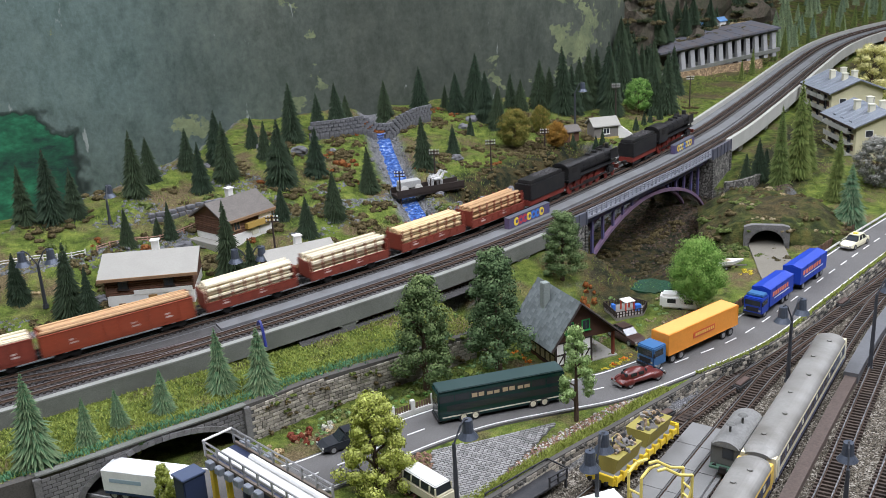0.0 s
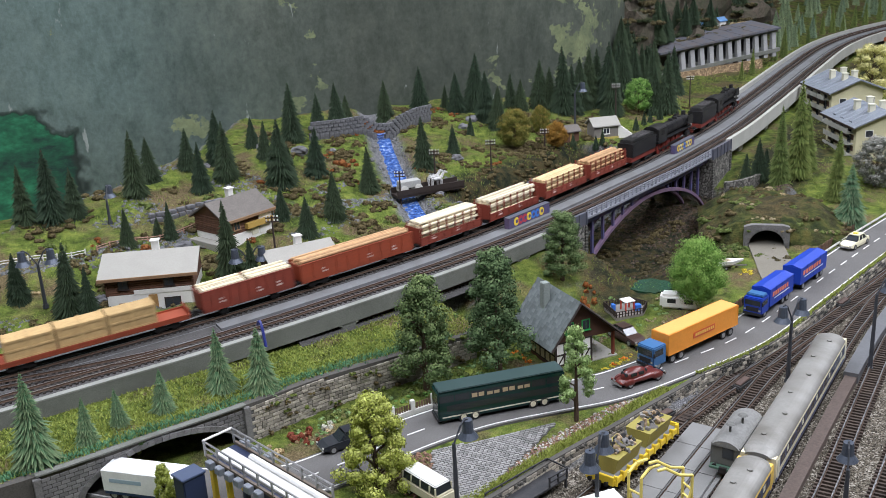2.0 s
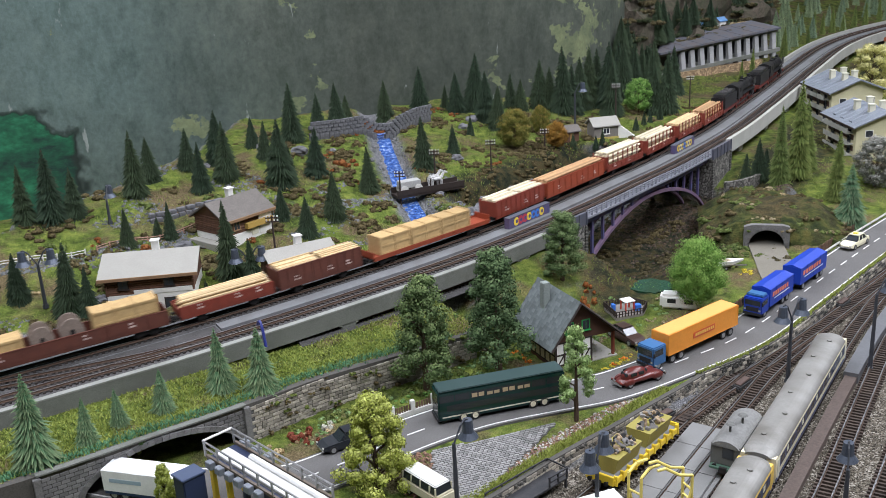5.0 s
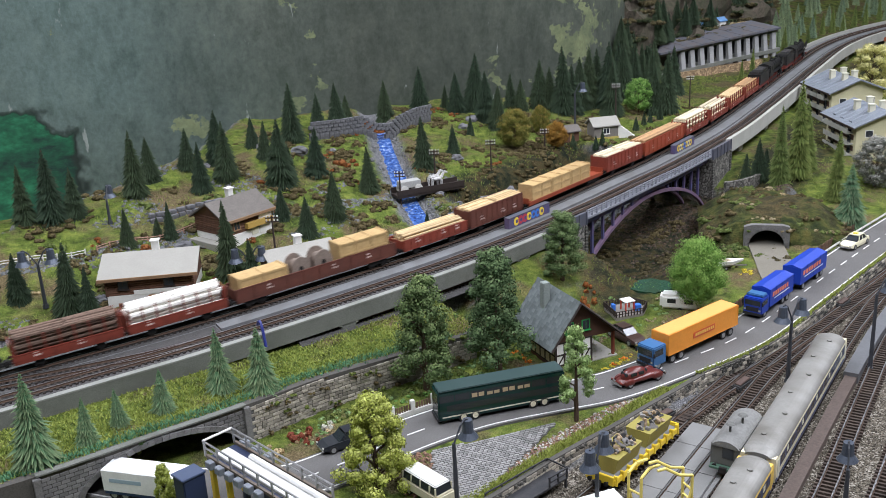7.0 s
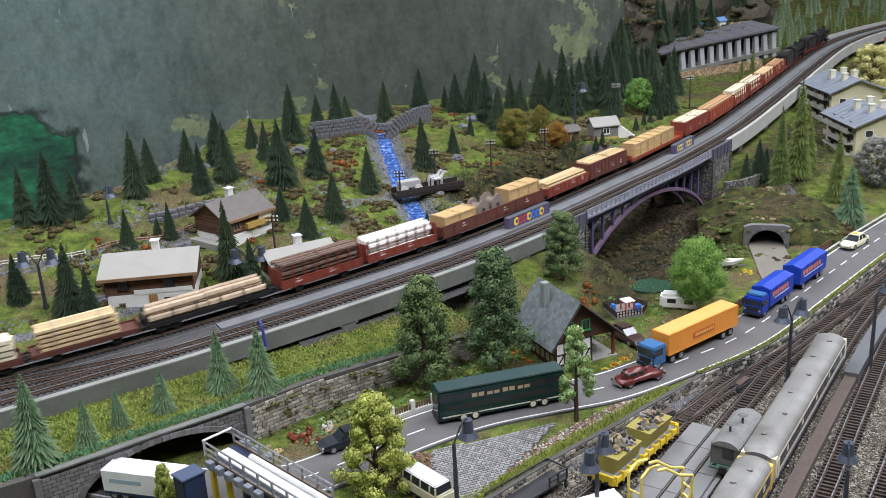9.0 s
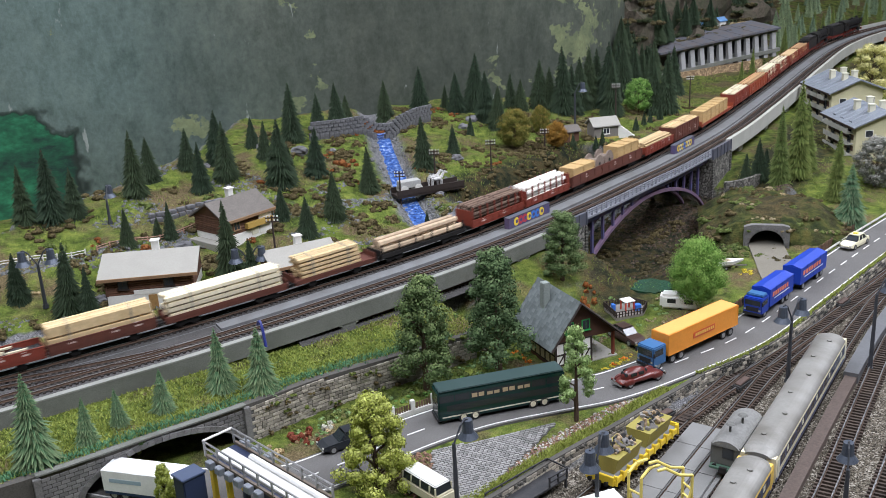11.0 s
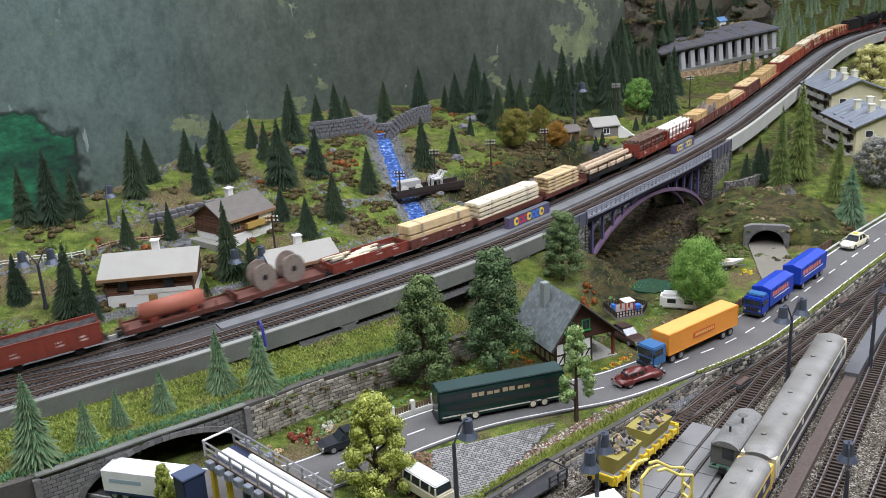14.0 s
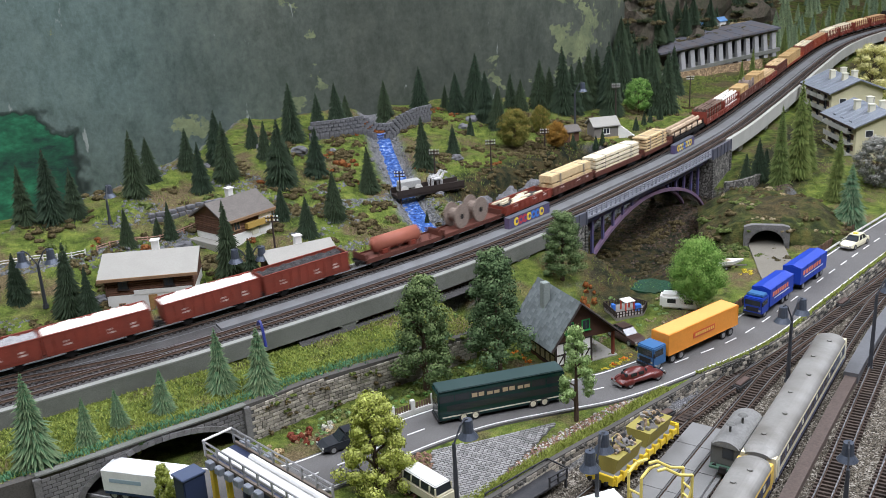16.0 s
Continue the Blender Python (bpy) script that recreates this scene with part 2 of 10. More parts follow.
SLEEPER = mat("black_brown_sleeper", (0.045, 0.036, 0.03), 0.75, grain=900, vary=0.4, island=0.4)
WHITE_LINE = mat("white_road_paint", (0.75, 0.75, 0.72), 0.7, grain=1500, vary=0.12, big=120, dirt=(0.4, 0.4, 0.38), dirty=0.5)


def backdrop_material():
    """A painted mountainside: soft grey-green washes, torn pale meadows, mist and a bright green foot at the far left."""
    m, nt, b = nodes_of("painted_mountain_backdrop", 0.7, 0, 0.3)
    ob = nt.nodes.new("ShaderNodeTexCoord").outputs["Object"]
    sep = nt.nodes.new("ShaderNodeSeparateXYZ")
    nt.links.new(ob, sep.inputs[0])

    def band(sock, a, c):
        r = nt.nodes.new("ShaderNodeMapRange")
        r.inputs["From Min"].default_value, r.inputs["From Max"].default_value = a, c
        nt.links.new(sock, r.inputs["Value"])
        return r.outputs[0]

    def madd(x, k, y):
        n = nt.nodes.new("ShaderNodeMath")
        n.operation = "MULTIPLY_ADD"
        nt.links.new(x, n.inputs[0])
        n.inputs[1].default_value = k
        nt.links.new(y, n.inputs[2])
        return n.outputs[0]

    def stretched(turn, scale, size, detail=5, rough=0.6):
        mp = nt.nodes.new("ShaderNodeMapping")
        mp.inputs["Rotation"].default_value, mp.inputs["Scale"].default_value = (0, turn, 0), scale
        nt.links.new(ob, mp.inputs[0])
        return noise_tex(nt, size, detail, rough, mp.outputs[0])

    wash = noise_tex(nt, 3.2, 6, 0.62)
    col = ramp(nt, wash, [(0.32, (0.050, 0.060, 0.047)), (0.52, (0.080, 0.092, 0.073)), (0.72, (0.115, 0.128, 0.104))])
    # mist at the far left
    mist = mix(nt, 1.0, band(sep.outputs[0], -0.10, -0.55), ramp(nt, noise_tex(nt, 4.5, 4, 0.5), [(0.30, (0.35, 0.35, 0.35)), (0.62, (1, 1, 1))]), "MULTIPLY")
    col = mix(nt, mist, col, (0.15, 0.215, 0.20))
    # darker painted woods, dabbed
    dabs = stretched(0.4, (1.6, 1.0, 0.8), 34, 4, 0.7)
    col = mix(nt, 1.0, col, ramp(nt, dabs, [(0.34, (0.72, 0.75, 0.72)), (0.52, (1.0, 1.0, 1.0)), (0.70, (1.16, 1.14, 1.1))]), "MULTIPLY")
    # torn pale meadows, larger towards the right
    patch = madd(band(sep.outputs[0], -0.35, 0.22), 0.085, stretched(0.5, (1.0, 1.0, 1.25), 8.5, 7, 0.66))
    tone = ramp(nt, noise_tex(nt, 30, 4), [(0.35, (0.13, 0.155, 0.085)), (0.65, (0.25, 0.285, 0.14))])
    col = mix(nt, ramp(nt, patch, [(0.630, (0, 0, 0)), (0.638, (0.8, 0.8, 0.8))]), col, tone)
    # pale rock streaks high up
    streak = madd(band(sep.outputs[2], 0.12, 0.34), 0.10, stretched(-0.6, (2.6, 1.0, 0.55), 11, 6, 0.7))
    col = mix(nt, ramp(nt, streak, [(0.648, (0, 0, 0)), (0.672, (0.75, 0.75, 0.75))]), col, (0.36, 0.39, 0.36))
    # the green foot with its dark ragged rim
    edge = madd(noise_tex(nt, 7, 5, 0.6), 0.17, sep.outputs[2])
    rag = madd(noise_tex(nt, 7, 4), 0.22, sep.outputs[0])
    left = band(rag, -0.314, -0.322)
    rim = mix(nt, 1.0, ramp(nt, edge, [(0.186, (1, 1, 1)), (0.191, (0, 0, 0))]), band(rag, -0.305, -0.312), "MULTIPLY")
    col = mix(nt, rim, col, (0.022, 0.032, 0.026))
    foot = mix(nt, 1.0, ramp(nt, edge, [(0.180, (1, 1, 1)), (0.184, (0, 0, 0))]), left, "MULTIPLY")
    col = mix(nt, foot, col, ramp(nt, stretched(0.9, (1, 1, 2.2), 16, 6, 0.7), [(0.36, (0.018, 0.045, 0.034)), (0.52, (0.024, 0.12, 0.06)), (0.68, (0.05, 0.25, 0.12))]))
    col = mix(nt, 1.0, col, ramp(nt, noise_tex(nt, 160, 5, 0.7), [(0.3, (0.80, 0.80, 0.80)), (0.7, (1.16, 1.16, 1.16))]), "MULTIPLY")
    nt.links.new(col, b.inputs["Base Color"])
    bump(nt, b, noise_tex(nt, 70, 5, 0.7), 0.0015, 0.35)
    return m


# ---- the hall around the layout ----
def hall():
    plaster = mat("hall_plaster", (0.30, 0.30, 0.295), 0.9, grain=60, vary=0.05, big=3, dirty=0.1)
    lino = mat("hall_floor_lino", (0.22, 0.21, 0.20), 0.6, grain=80, vary=0.15, big=4, dirty=0.2)
    for name, b in (("wall_north", (-4, 4.2, 4.0, 4.1, -1.1, 1.5)), ("wall_south", (-4, 4.2, -3.1, -3.0, -1.1, 1.5)),
                    ("wall_west", (-4.1, -4, -3.0, 4.0, -1.1, 1.5)), ("wall_east", (4.2, 4.3, -3.0, 4.0, -1.1, 1.5))):
        tagged(part(name, boxed(*b), plaster, k=1), "plain pale plastered hall wall", "wall", kind="structure")
    tagged(part("ceiling", boxed(-4.1, 4.3, -3.1, 4.1, 1.5, 1.6), plaster, k=1), "plain white hall ceiling", "ceiling", kind="structure")
    tagged(part("floor", boxed(-4.1, 4.3, -3.1, 4.1, -1.2, -1.1), lino, k=1), "dark linoleum hall floor", "floor", kind="structure")
    front = mat("layout_fascia", (0.12, 0.09, 0.06), 0.6)
    tagged(part("layout_base", boxed(-1.35, 2.4, 0.36, 3.0, -1.1, -0.06), front, k=1), "wooden base carrying the model railway", "base", kind="structure")


hall()


def terrain():
    d = 0.005
    xs, ys = np.arange(-1.3, 1.55, d), np.arange(0.36, 2.75, d)
    gx, gy = np.meshgrid(xs, ys)
    z, s, n, rn, tn = ground_height(gx.ravel(), gy.ravel())
    rng = np.random.default_rng(3)
    z = z + rng.normal(0, 0.0005, len(z)) * (np.abs(rn) > 0.03)
    nx, ny = len(xs), len(ys)
    verts = np.stack([gx.ravel(), gy.ravel(), z], 1)
    i = (np.arange(ny - 1)[:, None] * nx + np.arange(nx - 1)[None]).ravel()
    faces = np.stack([i, i + 1, i + 1 + nx, i + nx], 1)
    me = bpy.data.meshes.new("ground")
    me.from_pydata(verts.tolist(), [], faces.tolist())
    col = np.zeros((len(z), 4))
    col[:, 3] = 1
    yard = smooth01((-rn - 0.022) / 0.003) * (n < -0.05) * yard_side(gx.ravel(), gy.ravel()) * smooth01((1.0 - gy.ravel() + 0.2 * gx.ravel()) / 0.05)
    col[:, 0] = yard
    steep = np.hypot(*np.gradient(z.reshape(ny, nx), d)).ravel()
    col[:, 1] = np.maximum(smooth01((steep - 0.55) / 0.4), smooth01(1 - (np.abs(tn) - 0.012) / 0.012) * (n > 0.02))
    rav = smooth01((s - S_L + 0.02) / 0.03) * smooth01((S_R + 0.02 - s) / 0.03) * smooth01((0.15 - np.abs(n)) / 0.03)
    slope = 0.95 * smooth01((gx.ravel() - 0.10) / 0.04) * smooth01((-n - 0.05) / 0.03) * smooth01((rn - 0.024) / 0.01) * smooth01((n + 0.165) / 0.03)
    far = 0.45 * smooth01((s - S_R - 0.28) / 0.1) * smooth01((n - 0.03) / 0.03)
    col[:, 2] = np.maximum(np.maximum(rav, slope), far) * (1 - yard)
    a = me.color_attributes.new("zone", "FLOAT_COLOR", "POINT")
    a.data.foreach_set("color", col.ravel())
    me.materials.append(GROUND)
    me.polygons.foreach_set("use_smooth", [True] * len(me.polygons))
    ob = new("ground", me)
    tagged(ob, "scenic ground of grass, earth, rock and ballast", "ground", kind="structure")


terrain()
BACKDROP = Way([(-1.34, 1.0), (-0.75, 1.06), (-0.45, 1.16), (-0.15, 1.27), (0.10, 1.37), (0.27, 1.50), (0.36, 1.75), (0.55, 2.15), (0.9, 2.5), (1.5, 2.75)])
tagged(part("backdrop", mesh_of(sweep, BACKDROP, [(0.0, -0.05), (0.0, 0.75), (0.01, 0.75), (0.01, -0.05)], 0, BACKDROP.length, 0.03), backdrop_material(), k=1, smooth=False),
       "painted grey-green mountain backdrop", "backdrop", kind="structure")



S_NEAR0 = S_BASE + 0.10


def boxes_mesh(name, items):
    """Many plain boxes in one mesh: rows of (place, heading in degrees, half length along, half width, z0, z1)."""
    v, f = [], []
    for (p, h, a, b, z0, z1) in items:
        c, s_ = math.cos(radians(h)), math.sin(radians(h))
        n = len(v)
        for z in (z0, z1):
            for x, y in ((-a, -b), (a, -b), (a, b), (-a, b)):
                v.append((p.x + c * x - s_ * y, p.y + s_ * x + c * y, p.z + z))
        f += [(n + 3, n + 2, n + 1, n), (n + 4, n + 5, n + 6, n + 7), (n, n + 1, n + 5, n + 4), (n + 1, n + 2, n + 6, n + 5), (n + 2, n + 3, n + 7, n + 6), (n + 3, n, n + 4, n + 7)]
    me = bpy.data.meshes.new(name)
    me.from_pydata(v, [], f)
    return me


def track(name, way, off, s0, s1, z, label, rise=None, single=(0, 0), step=0.0042, ballast=BALLAST_DARK, tie=None):
    """A model track: two rails with rusty sides, sleepers, and its ballast; z is the top of the rail."""
    tie = tie or SLEEPER
    t = tagged(new(name), label, "railway track", kind="structure")
    g, w = 0.0045, 0.00045
    for side in (g, -g):
        r = part("rail", mesh_of(sweep, way, [(off + side + w * 1.9, z - 0.0018), (off + side + w * 1.9, z - 0.0014), (off + side + w, z - 0.0010), (off + side + w, z), (off + side - w, z),
                                              (off + side - w, z - 0.0010), (off + side - w * 1.9, z - 0.0014), (off + side - w * 1.9, z - 0.0018)], s0, s1, 0.012, rise=rise), [RUSTY, STEEL], t, k=1)
        for p in r.data.polygons:
            if p.normal.z > 0.9 and p.center.z > z - 0.0005 + (rise(s0) if rise else 0) - 0.0002 or (p.normal.z > 0.9 and abs(p.area) > 0 and p.index % 8 == 3):
                p.material_index = 1
    shared, rest = None, []
    n = int((s1 - s0) / step)
    for i in range(n):
        s = s0 + (i + 0.5) * step
        p, h = way.at(s, off, z + (rise(s) if rise else 0) - 0.0018)
        if single[0] <= s < single[1]:
            if shared is None:
                shared = boxes_mesh("sleeper", [(Vector((0, 0, 0)), 0, 0.00085, 0.0074, -0.0012, 0.0003)])
                shared.materials.append(tie)
            o = new("sleeper", shared)
            o.parent = t
            o.matrix_basis = pose(p.x, p.y, p.z, 0, 0, h)
        else:
            rest.append((p, h, 0.00085, 0.0074, -0.0012, 0.0003))
    if rest:
        me = boxes_mesh("sleepers", rest)
        me.materials.append(tie)
        o = new("sleepers", me)
        o.parent = t
        tagged(o, "", "", "", "stuff")
    if ballast:
        part("ballast_bed", mesh_of(sweep, way, [(off + 0.0125, z - 0.0052), (off + 0.0095, z - 0.0026), (off - 0.0095, z - 0.0026), (off - 0.0125, z - 0.0052)], s0, s1, 0.012, rise=rise), ballast, t, k=1)
    return t


COPING = mat("grey_coping_concrete", (0.27, 0.275, 0.25), 0.9, grain=1500, vary=0.25, big=40, dirt=(0.14, 0.145, 0.12), dirty=0.7, relief=0.0004)
OUT = NEAR - 0.0125     # inner face of the near parapet
S_CON = float(MAIN.near([(0.090, 0.822)])[0][0])      # end of the concrete parapet, start of the abutment
BLUE_STEEL = mat("blue_purple_steel", (0.085, 0.085, 0.20), 0.55, 0.1, grain=900, vary=0.15, big=80, dirt=(0.20, 0.11, 0.12), dirty=0.6)
PINK_STEEL = mat("faded_purple_steel", (0.20, 0.13, 0.19), 0.6, 0.1, grain=900, vary=0.15, big=80, dirt=(0.10, 0.09, 0.17), dirty=0.6)
GREY_RAIL = mat("grey_railing_paint", (0.30, 0.31, 0.36), 0.55, 0.2, grain=900, vary=0.12, big=90)


def stone_material(name, base, scale=260, dark=(0.05, 0.05, 0.045)):
    m, nt, b = nodes_of(name, 0.92, 0, 0.2)
    c = nt.nodes.new("ShaderNodeTexCoord")
    v = nt.nodes.new("ShaderNodeTexVoronoi")
    v.feature = "DISTANCE_TO_EDGE"
    v.inputs["Scale"].default_value = scale
    nt.links.new(c.outputs["Object"], v.inputs["Vector"])
    v2 = nt.nodes.new("ShaderNodeTexVoronoi")
    v2.inputs["Scale"].default_value = scale
    nt.links.new(c.outputs["Object"], v2.inputs["Vector"])
    s = nt.nodes.new("ShaderNodeSeparateColor")
    nt.links.new(v2.outputs["Color"], s.inputs[0])
    col = ramp(nt, s.outputs[0], [(0.0, shade(base, 0.55)), (0.5, base), (1.0, shade(base, 1.5))])
    col = mix(nt, ramp(nt, v.outputs[0], [(0.02, (1, 1, 1)), (0.10, (0, 0, 0))]), col, dark)
    nt.links.new(mix(nt, 1.0, col, ramp(nt, noise_tex(nt, 900, 4), [(0.3, (0.7, 0.7, 0.7)), (0.7, (1.15, 1.15, 1.15))]), "MULTIPLY"), b.inputs["Base Color"])
    bump(nt, b, v.outputs[0], 0.002, 0.8)
    return m


RUBBLE = stone_material("grey_rubble_masonry", (0.20, 0.19, 0.17))
ROCK = mat("grey_crag_rock", (0.16, 0.16, 0.17), 0.9, grain=260, vary=0.5, big=60, dirt=(0.05, 0.05, 0.045), dirty=0.8, relief=0.003)


def main_line():
    def strip(name, prof, s0, s1, m, label, cat, parent=None):
        return tagged(part(name, mesh_of(sweep, MAIN, prof, s0, s1, 0.01, rise=climb), m, parent, k=1), label, cat, kind="structure")

    end = MAIN.length
    top = DECK
    strip("viaduct_deck", [(0.020, top), (0.020, top - 0.007), (OUT, top - 0.007), (OUT, top)], 0, end, WALKWAY, "grey deck of the double-track viaduct", "deck")
    strip("walkway", [(-0.0135, top + 0.0022), (-0.0135, top - 0.001), (NEAR + 0.0130, top - 0.001), (NEAR + 0.0130, top + 0.0022)], S_BASE + 0.425, end, WALKWAY, "grey walkway slab between the two tracks", "walkway")
    # near concrete parapet, as deep as the deck
    strip("parapet", [(OUT, top + 0.0008), (OUT, top - 0.0115), (OUT - 0.0045, top - 0.0115), (OUT - 0.0045, top + 0.0008)], S_NEAR0, S_CON, CONCRETE, "weathered grey concrete parapet of the viaduct", "parapet")
    strip("parapet_coping", [(OUT + 0.0003, top + 0.0018), (OUT + 0.0003, top + 0.0008), (OUT - 0.0047, top + 0.0008), (OUT - 0.0047, top + 0.0018)], S_NEAR0, S_CON, COPING, "pale concrete coping on the parapet", "coping")
    s_far = S_R + 0.055
    for nm, o in (("parapet", OUT), ("parapet_far", 0.020 + 0.0045)):
        strip(nm, [(o, top + 0.006), (o, top - 0.011), (o - 0.0045, top - 0.011), (o - 0.0045, top + 0.006)], s_far, end, CONCRETE_PALE, "pale concrete parapet of the curved viaduct", "parapet")
    # kerb behind the far track
    strip("track_kerb", [(0.0185, top + 0.003), (0.0185, top - 0.006), (0.0165, top - 0.006), (0.0165, top + 0.003)], S_NEAR0, s_far, CONCRETE_PALE, "pale kerb beside the far track", "kerb")
    # piers under the viaduct
    for s in (S_BASE + 0.225, S_BASE + 0.51, S_CON - 0.03):
        p, h = MAIN.at(s, OUT - 0.001, 0)
        o = thing("viaduct_pier", pose(p.x, p.y, 0.0, 0, 0, h), "grey concrete pier under the viaduct", "pier", kind="structure")
        part("shaft", boxed(-0.0065, 0.0065, -0.003, 0.001, 0.0, 0.036 + climb(s), 0.0006), CONCRETE, o, k=1)
        part("cap", boxed(-0.0085, 0.0085, -0.003, 0.002, 0.0322 + climb(s), 0.0338 + climb(s), 0.0005), CONCRETE_PALE, o, k=1)
    for i in range(9):
        s = s_far + 0.07 + i * 0.13
        p, h = MAIN.at(s, OUT + 0.004, 0)
        o = thing("viaduct_pier", pose(p.x, p.y, -0.01, 0, 0, h), "pale concrete pier under the curved viaduct", "pier", kind="structure")
        part("shaft", boxed(-0.008, 0.008, 0.0, 0.045, 0.0, 0.049, 0.0006), CONCRETE_PALE, o, k=1)


main_line()
track("track_far", MAIN, 0.0, S_NEAR0, MAIN.length, RAIL, "model track with dark sleepers on the viaduct", climb, (S_BASE + 0.25, S_BASE + 0.85))
track("track_near", MAIN, NEAR, S_NEAR0, MAIN.length, RAIL, "empty model track beside the parapet", climb, (S_BASE + 0.22, S_BASE + 0.85))

track("track_lower", MAIN, -0.0455, S_BASE + 0.47, S_BASE + 0.68, 0.0312, "short lower track running under the viaduct", None, (S_BASE + 0.47, S_BASE + 0.62))

XOVER = Way([MAIN.at(S_BASE + 0.16, 0.0)[0][:2], MAIN.at(S_BASE + 0.22, -0.003)[0][:2], MAIN.at(S_BASE + 0.30, -0.019)[0][:2], MAIN.at(S_BASE + 0.38, NEAR + 0.003)[0][:2], MAIN.at(S_BASE + 0.44, NEAR)[0][:2]])
XS = S_BASE + 0.16
track("track_crossover", XOVER, 0.0, 0.0, XOVER.length, RAIL - 0.0003, "crossover track linking the two tracks", lambda s: climb(XS + s * 0.985), (0, 0), 0.0042, None)
tagged(part("crossover_bed", mesh_of(sweep, MAIN, [(-0.0125, RAIL - 0.0031), (-0.0125, DECK - 0.001), (NEAR + 0.0125, DECK - 0.001), (NEAR + 0.0125, RAIL - 0.0031)], S_NEAR0, S_BASE + 0.424, 0.01, rise=climb), BALLAST_DARK, k=1), "dark ballast between the two tracks", "ballast", kind="structure")


def arch_bridge():
    t = thing("arch_bridge", Matrix(), "blue and purple steel arch railway bridge with a grey railing", "bridge", kind="structure")
    s0, s1 = S_L + 0.004, S_R - 0.004
    span = s1 - s0
    spring, crown = -0.016, 0.0345

    def arch_z(s):
        u = (s - s0) / span
        return spring + (crown - spring) * (1 - (2 * u - 1) ** 2) ** 0.8

    for o in (OUT + 0.002, OUT + 0.026, 0.012):
        bm = bmesh.new()
        rows = []
        n = 40
        for i in range(n + 1):
            s = s0 + span * i / n
            z = arch_z(s)
            rows.append([bm.verts.new(MAIN.at(s, o + q, z + e)[0]) for q, e in ((0.002, 0), (0.002, -0.0035), (-0.002, -0.0035), (-0.002, 0))])
        for a, b in zip(rows, rows[1:]):
            for j in range(4):
                bm.faces.new((a[j], b[j], b[(j + 1) % 4], a[(j + 1) % 4]))
        bm.faces.new(rows[0]), bm.faces.new(rows[-1][::-1])
        bmesh.ops.recalc_face_normals(bm, faces=bm.faces)
        part("arch_rib", bm, PINK_STEEL, t, k=1)
        for i in range(1, 14):
            s = s0 + span * i / 14
            z = arch_z(s)
            if DECK - 0.008 - z > 0.003:
                p, h = MAIN.at(s, o, 0)
                c = part("spandrel_column", boxed(-0.0013, 0.0013, -0.0011, 0.0011, z - 0.001, DECK - 0.006), BLUE_STEEL, t, k=1)
                c.matrix_basis = pose(p.x, p.y, 0, 0, 0, h)
    part("girder", mesh_of(sweep, MAIN, [(OUT + 0.003, DECK - 0.002), (OUT + 0.003, DECK - 0.0085), (OUT - 0.001, DECK - 0.0085), (OUT - 0.001, DECK - 0.002)], s0, s1), BLUE_STEEL, t, k=1)
    part("walkway_slab", mesh_of(sweep, MAIN, [(OUT + 0.003, DECK), (OUT + 0.003, DECK - 0.002), (OUT - 0.006, DECK - 0.002), (OUT - 0.006, DECK)], s0, s1), GREY_RAIL, t, k=1)
    for z in (0.0022, 0.0042, 0.0062):
        part("railing_bar", mesh_of(sweep, MAIN, [(OUT - 0.0045, DECK + z + 0.0007), (OUT - 0.0045, DECK + z), (OUT - 0.0055, DECK + z), (OUT - 0.0055, DECK + z + 0.0007)], s0, s1), GREY_RAIL, t, k=1)
    for i in range(33):
        p, h = MAIN.at(s0 + span * i / 32, OUT - 0.005, DECK)
        c = part("railing_post", boxed(-0.0005, 0.0005, -0.0007, 0.0007, 0, 0.0072), GREY_RAIL, t, k=1)
        c.matrix_basis = pose(p.x, p.y, p.z, 0, 0, h)


arch_bridge()


def stone_pier(name, s0, s1, z0, label):
    """A masonry pier across the line, with corner courses and a steel plate parapet on top."""
    t = thing(name, Matrix(), label, "pier", kind="structure")
    part("masonry", mesh_of(sweep, MAIN, [(0.022, DECK - 0.006), (0.022, z0), (OUT - 0.006, z0), (OUT - 0.006, DECK - 0.006)], s0, s1, 0.005), RUBBLE, t, k=1)
    part("plate_parapet", mesh_of(sweep, MAIN, [(OUT - 0.004, DECK + 0.006), (OUT - 0.004, DECK - 0.006), (OUT - 0.0065, DECK - 0.006), (OUT - 0.0065, DECK + 0.006)], s0, s1, 0.005), PLATE, t, "dark blue-grey steel plate parapet", k=1)
    for i in range(6):
        p, h = MAIN.at(s0 + (s1 - s0) * i / 5, OUT - 0.0068, DECK - 0.006)
        c = part("plate_rib", boxed(-0.0005, 0.0005, -0.0006, 0.0006, 0, 0.0125), PLATE, t, k=1)
        c.matrix_basis = pose(p.x, p.y, p.z, 0, 0, h)
    for s in (s0, s1):
        for i in range(int((DECK - 0.006 - z0) / 0.0032)):
            p, h = MAIN.at(s, OUT - 0.0064, z0 + i * 0.0032)
            c = part("quoin", boxed(-0.0017 - 0.0006 * (i % 2), 0.0017 + 0.0006 * (i % 2), -0.0010, 0.0012, 0, 0.0029, 0.0002), RUBBLE, t, k=1)
            c.matrix_basis = pose(p.x, p.y, p.z, 0, 0, h)


PLATE = mat("dark_plate_steel", (0.10, 0.11, 0.145), 0.6, 0.2, grain=900, vary=0.15, big=90, dirt=(0.16, 0.11, 0.09), dirty=0.5)
stone_pier("abutment", S_CON, S_L, -0.035, "grey rubble stone abutment of the arch bridge")
stone_pier("bridge_pier", S_R, S_R + 0.055, -0.035, "tall grey rubble stone pier of the arch bridge")

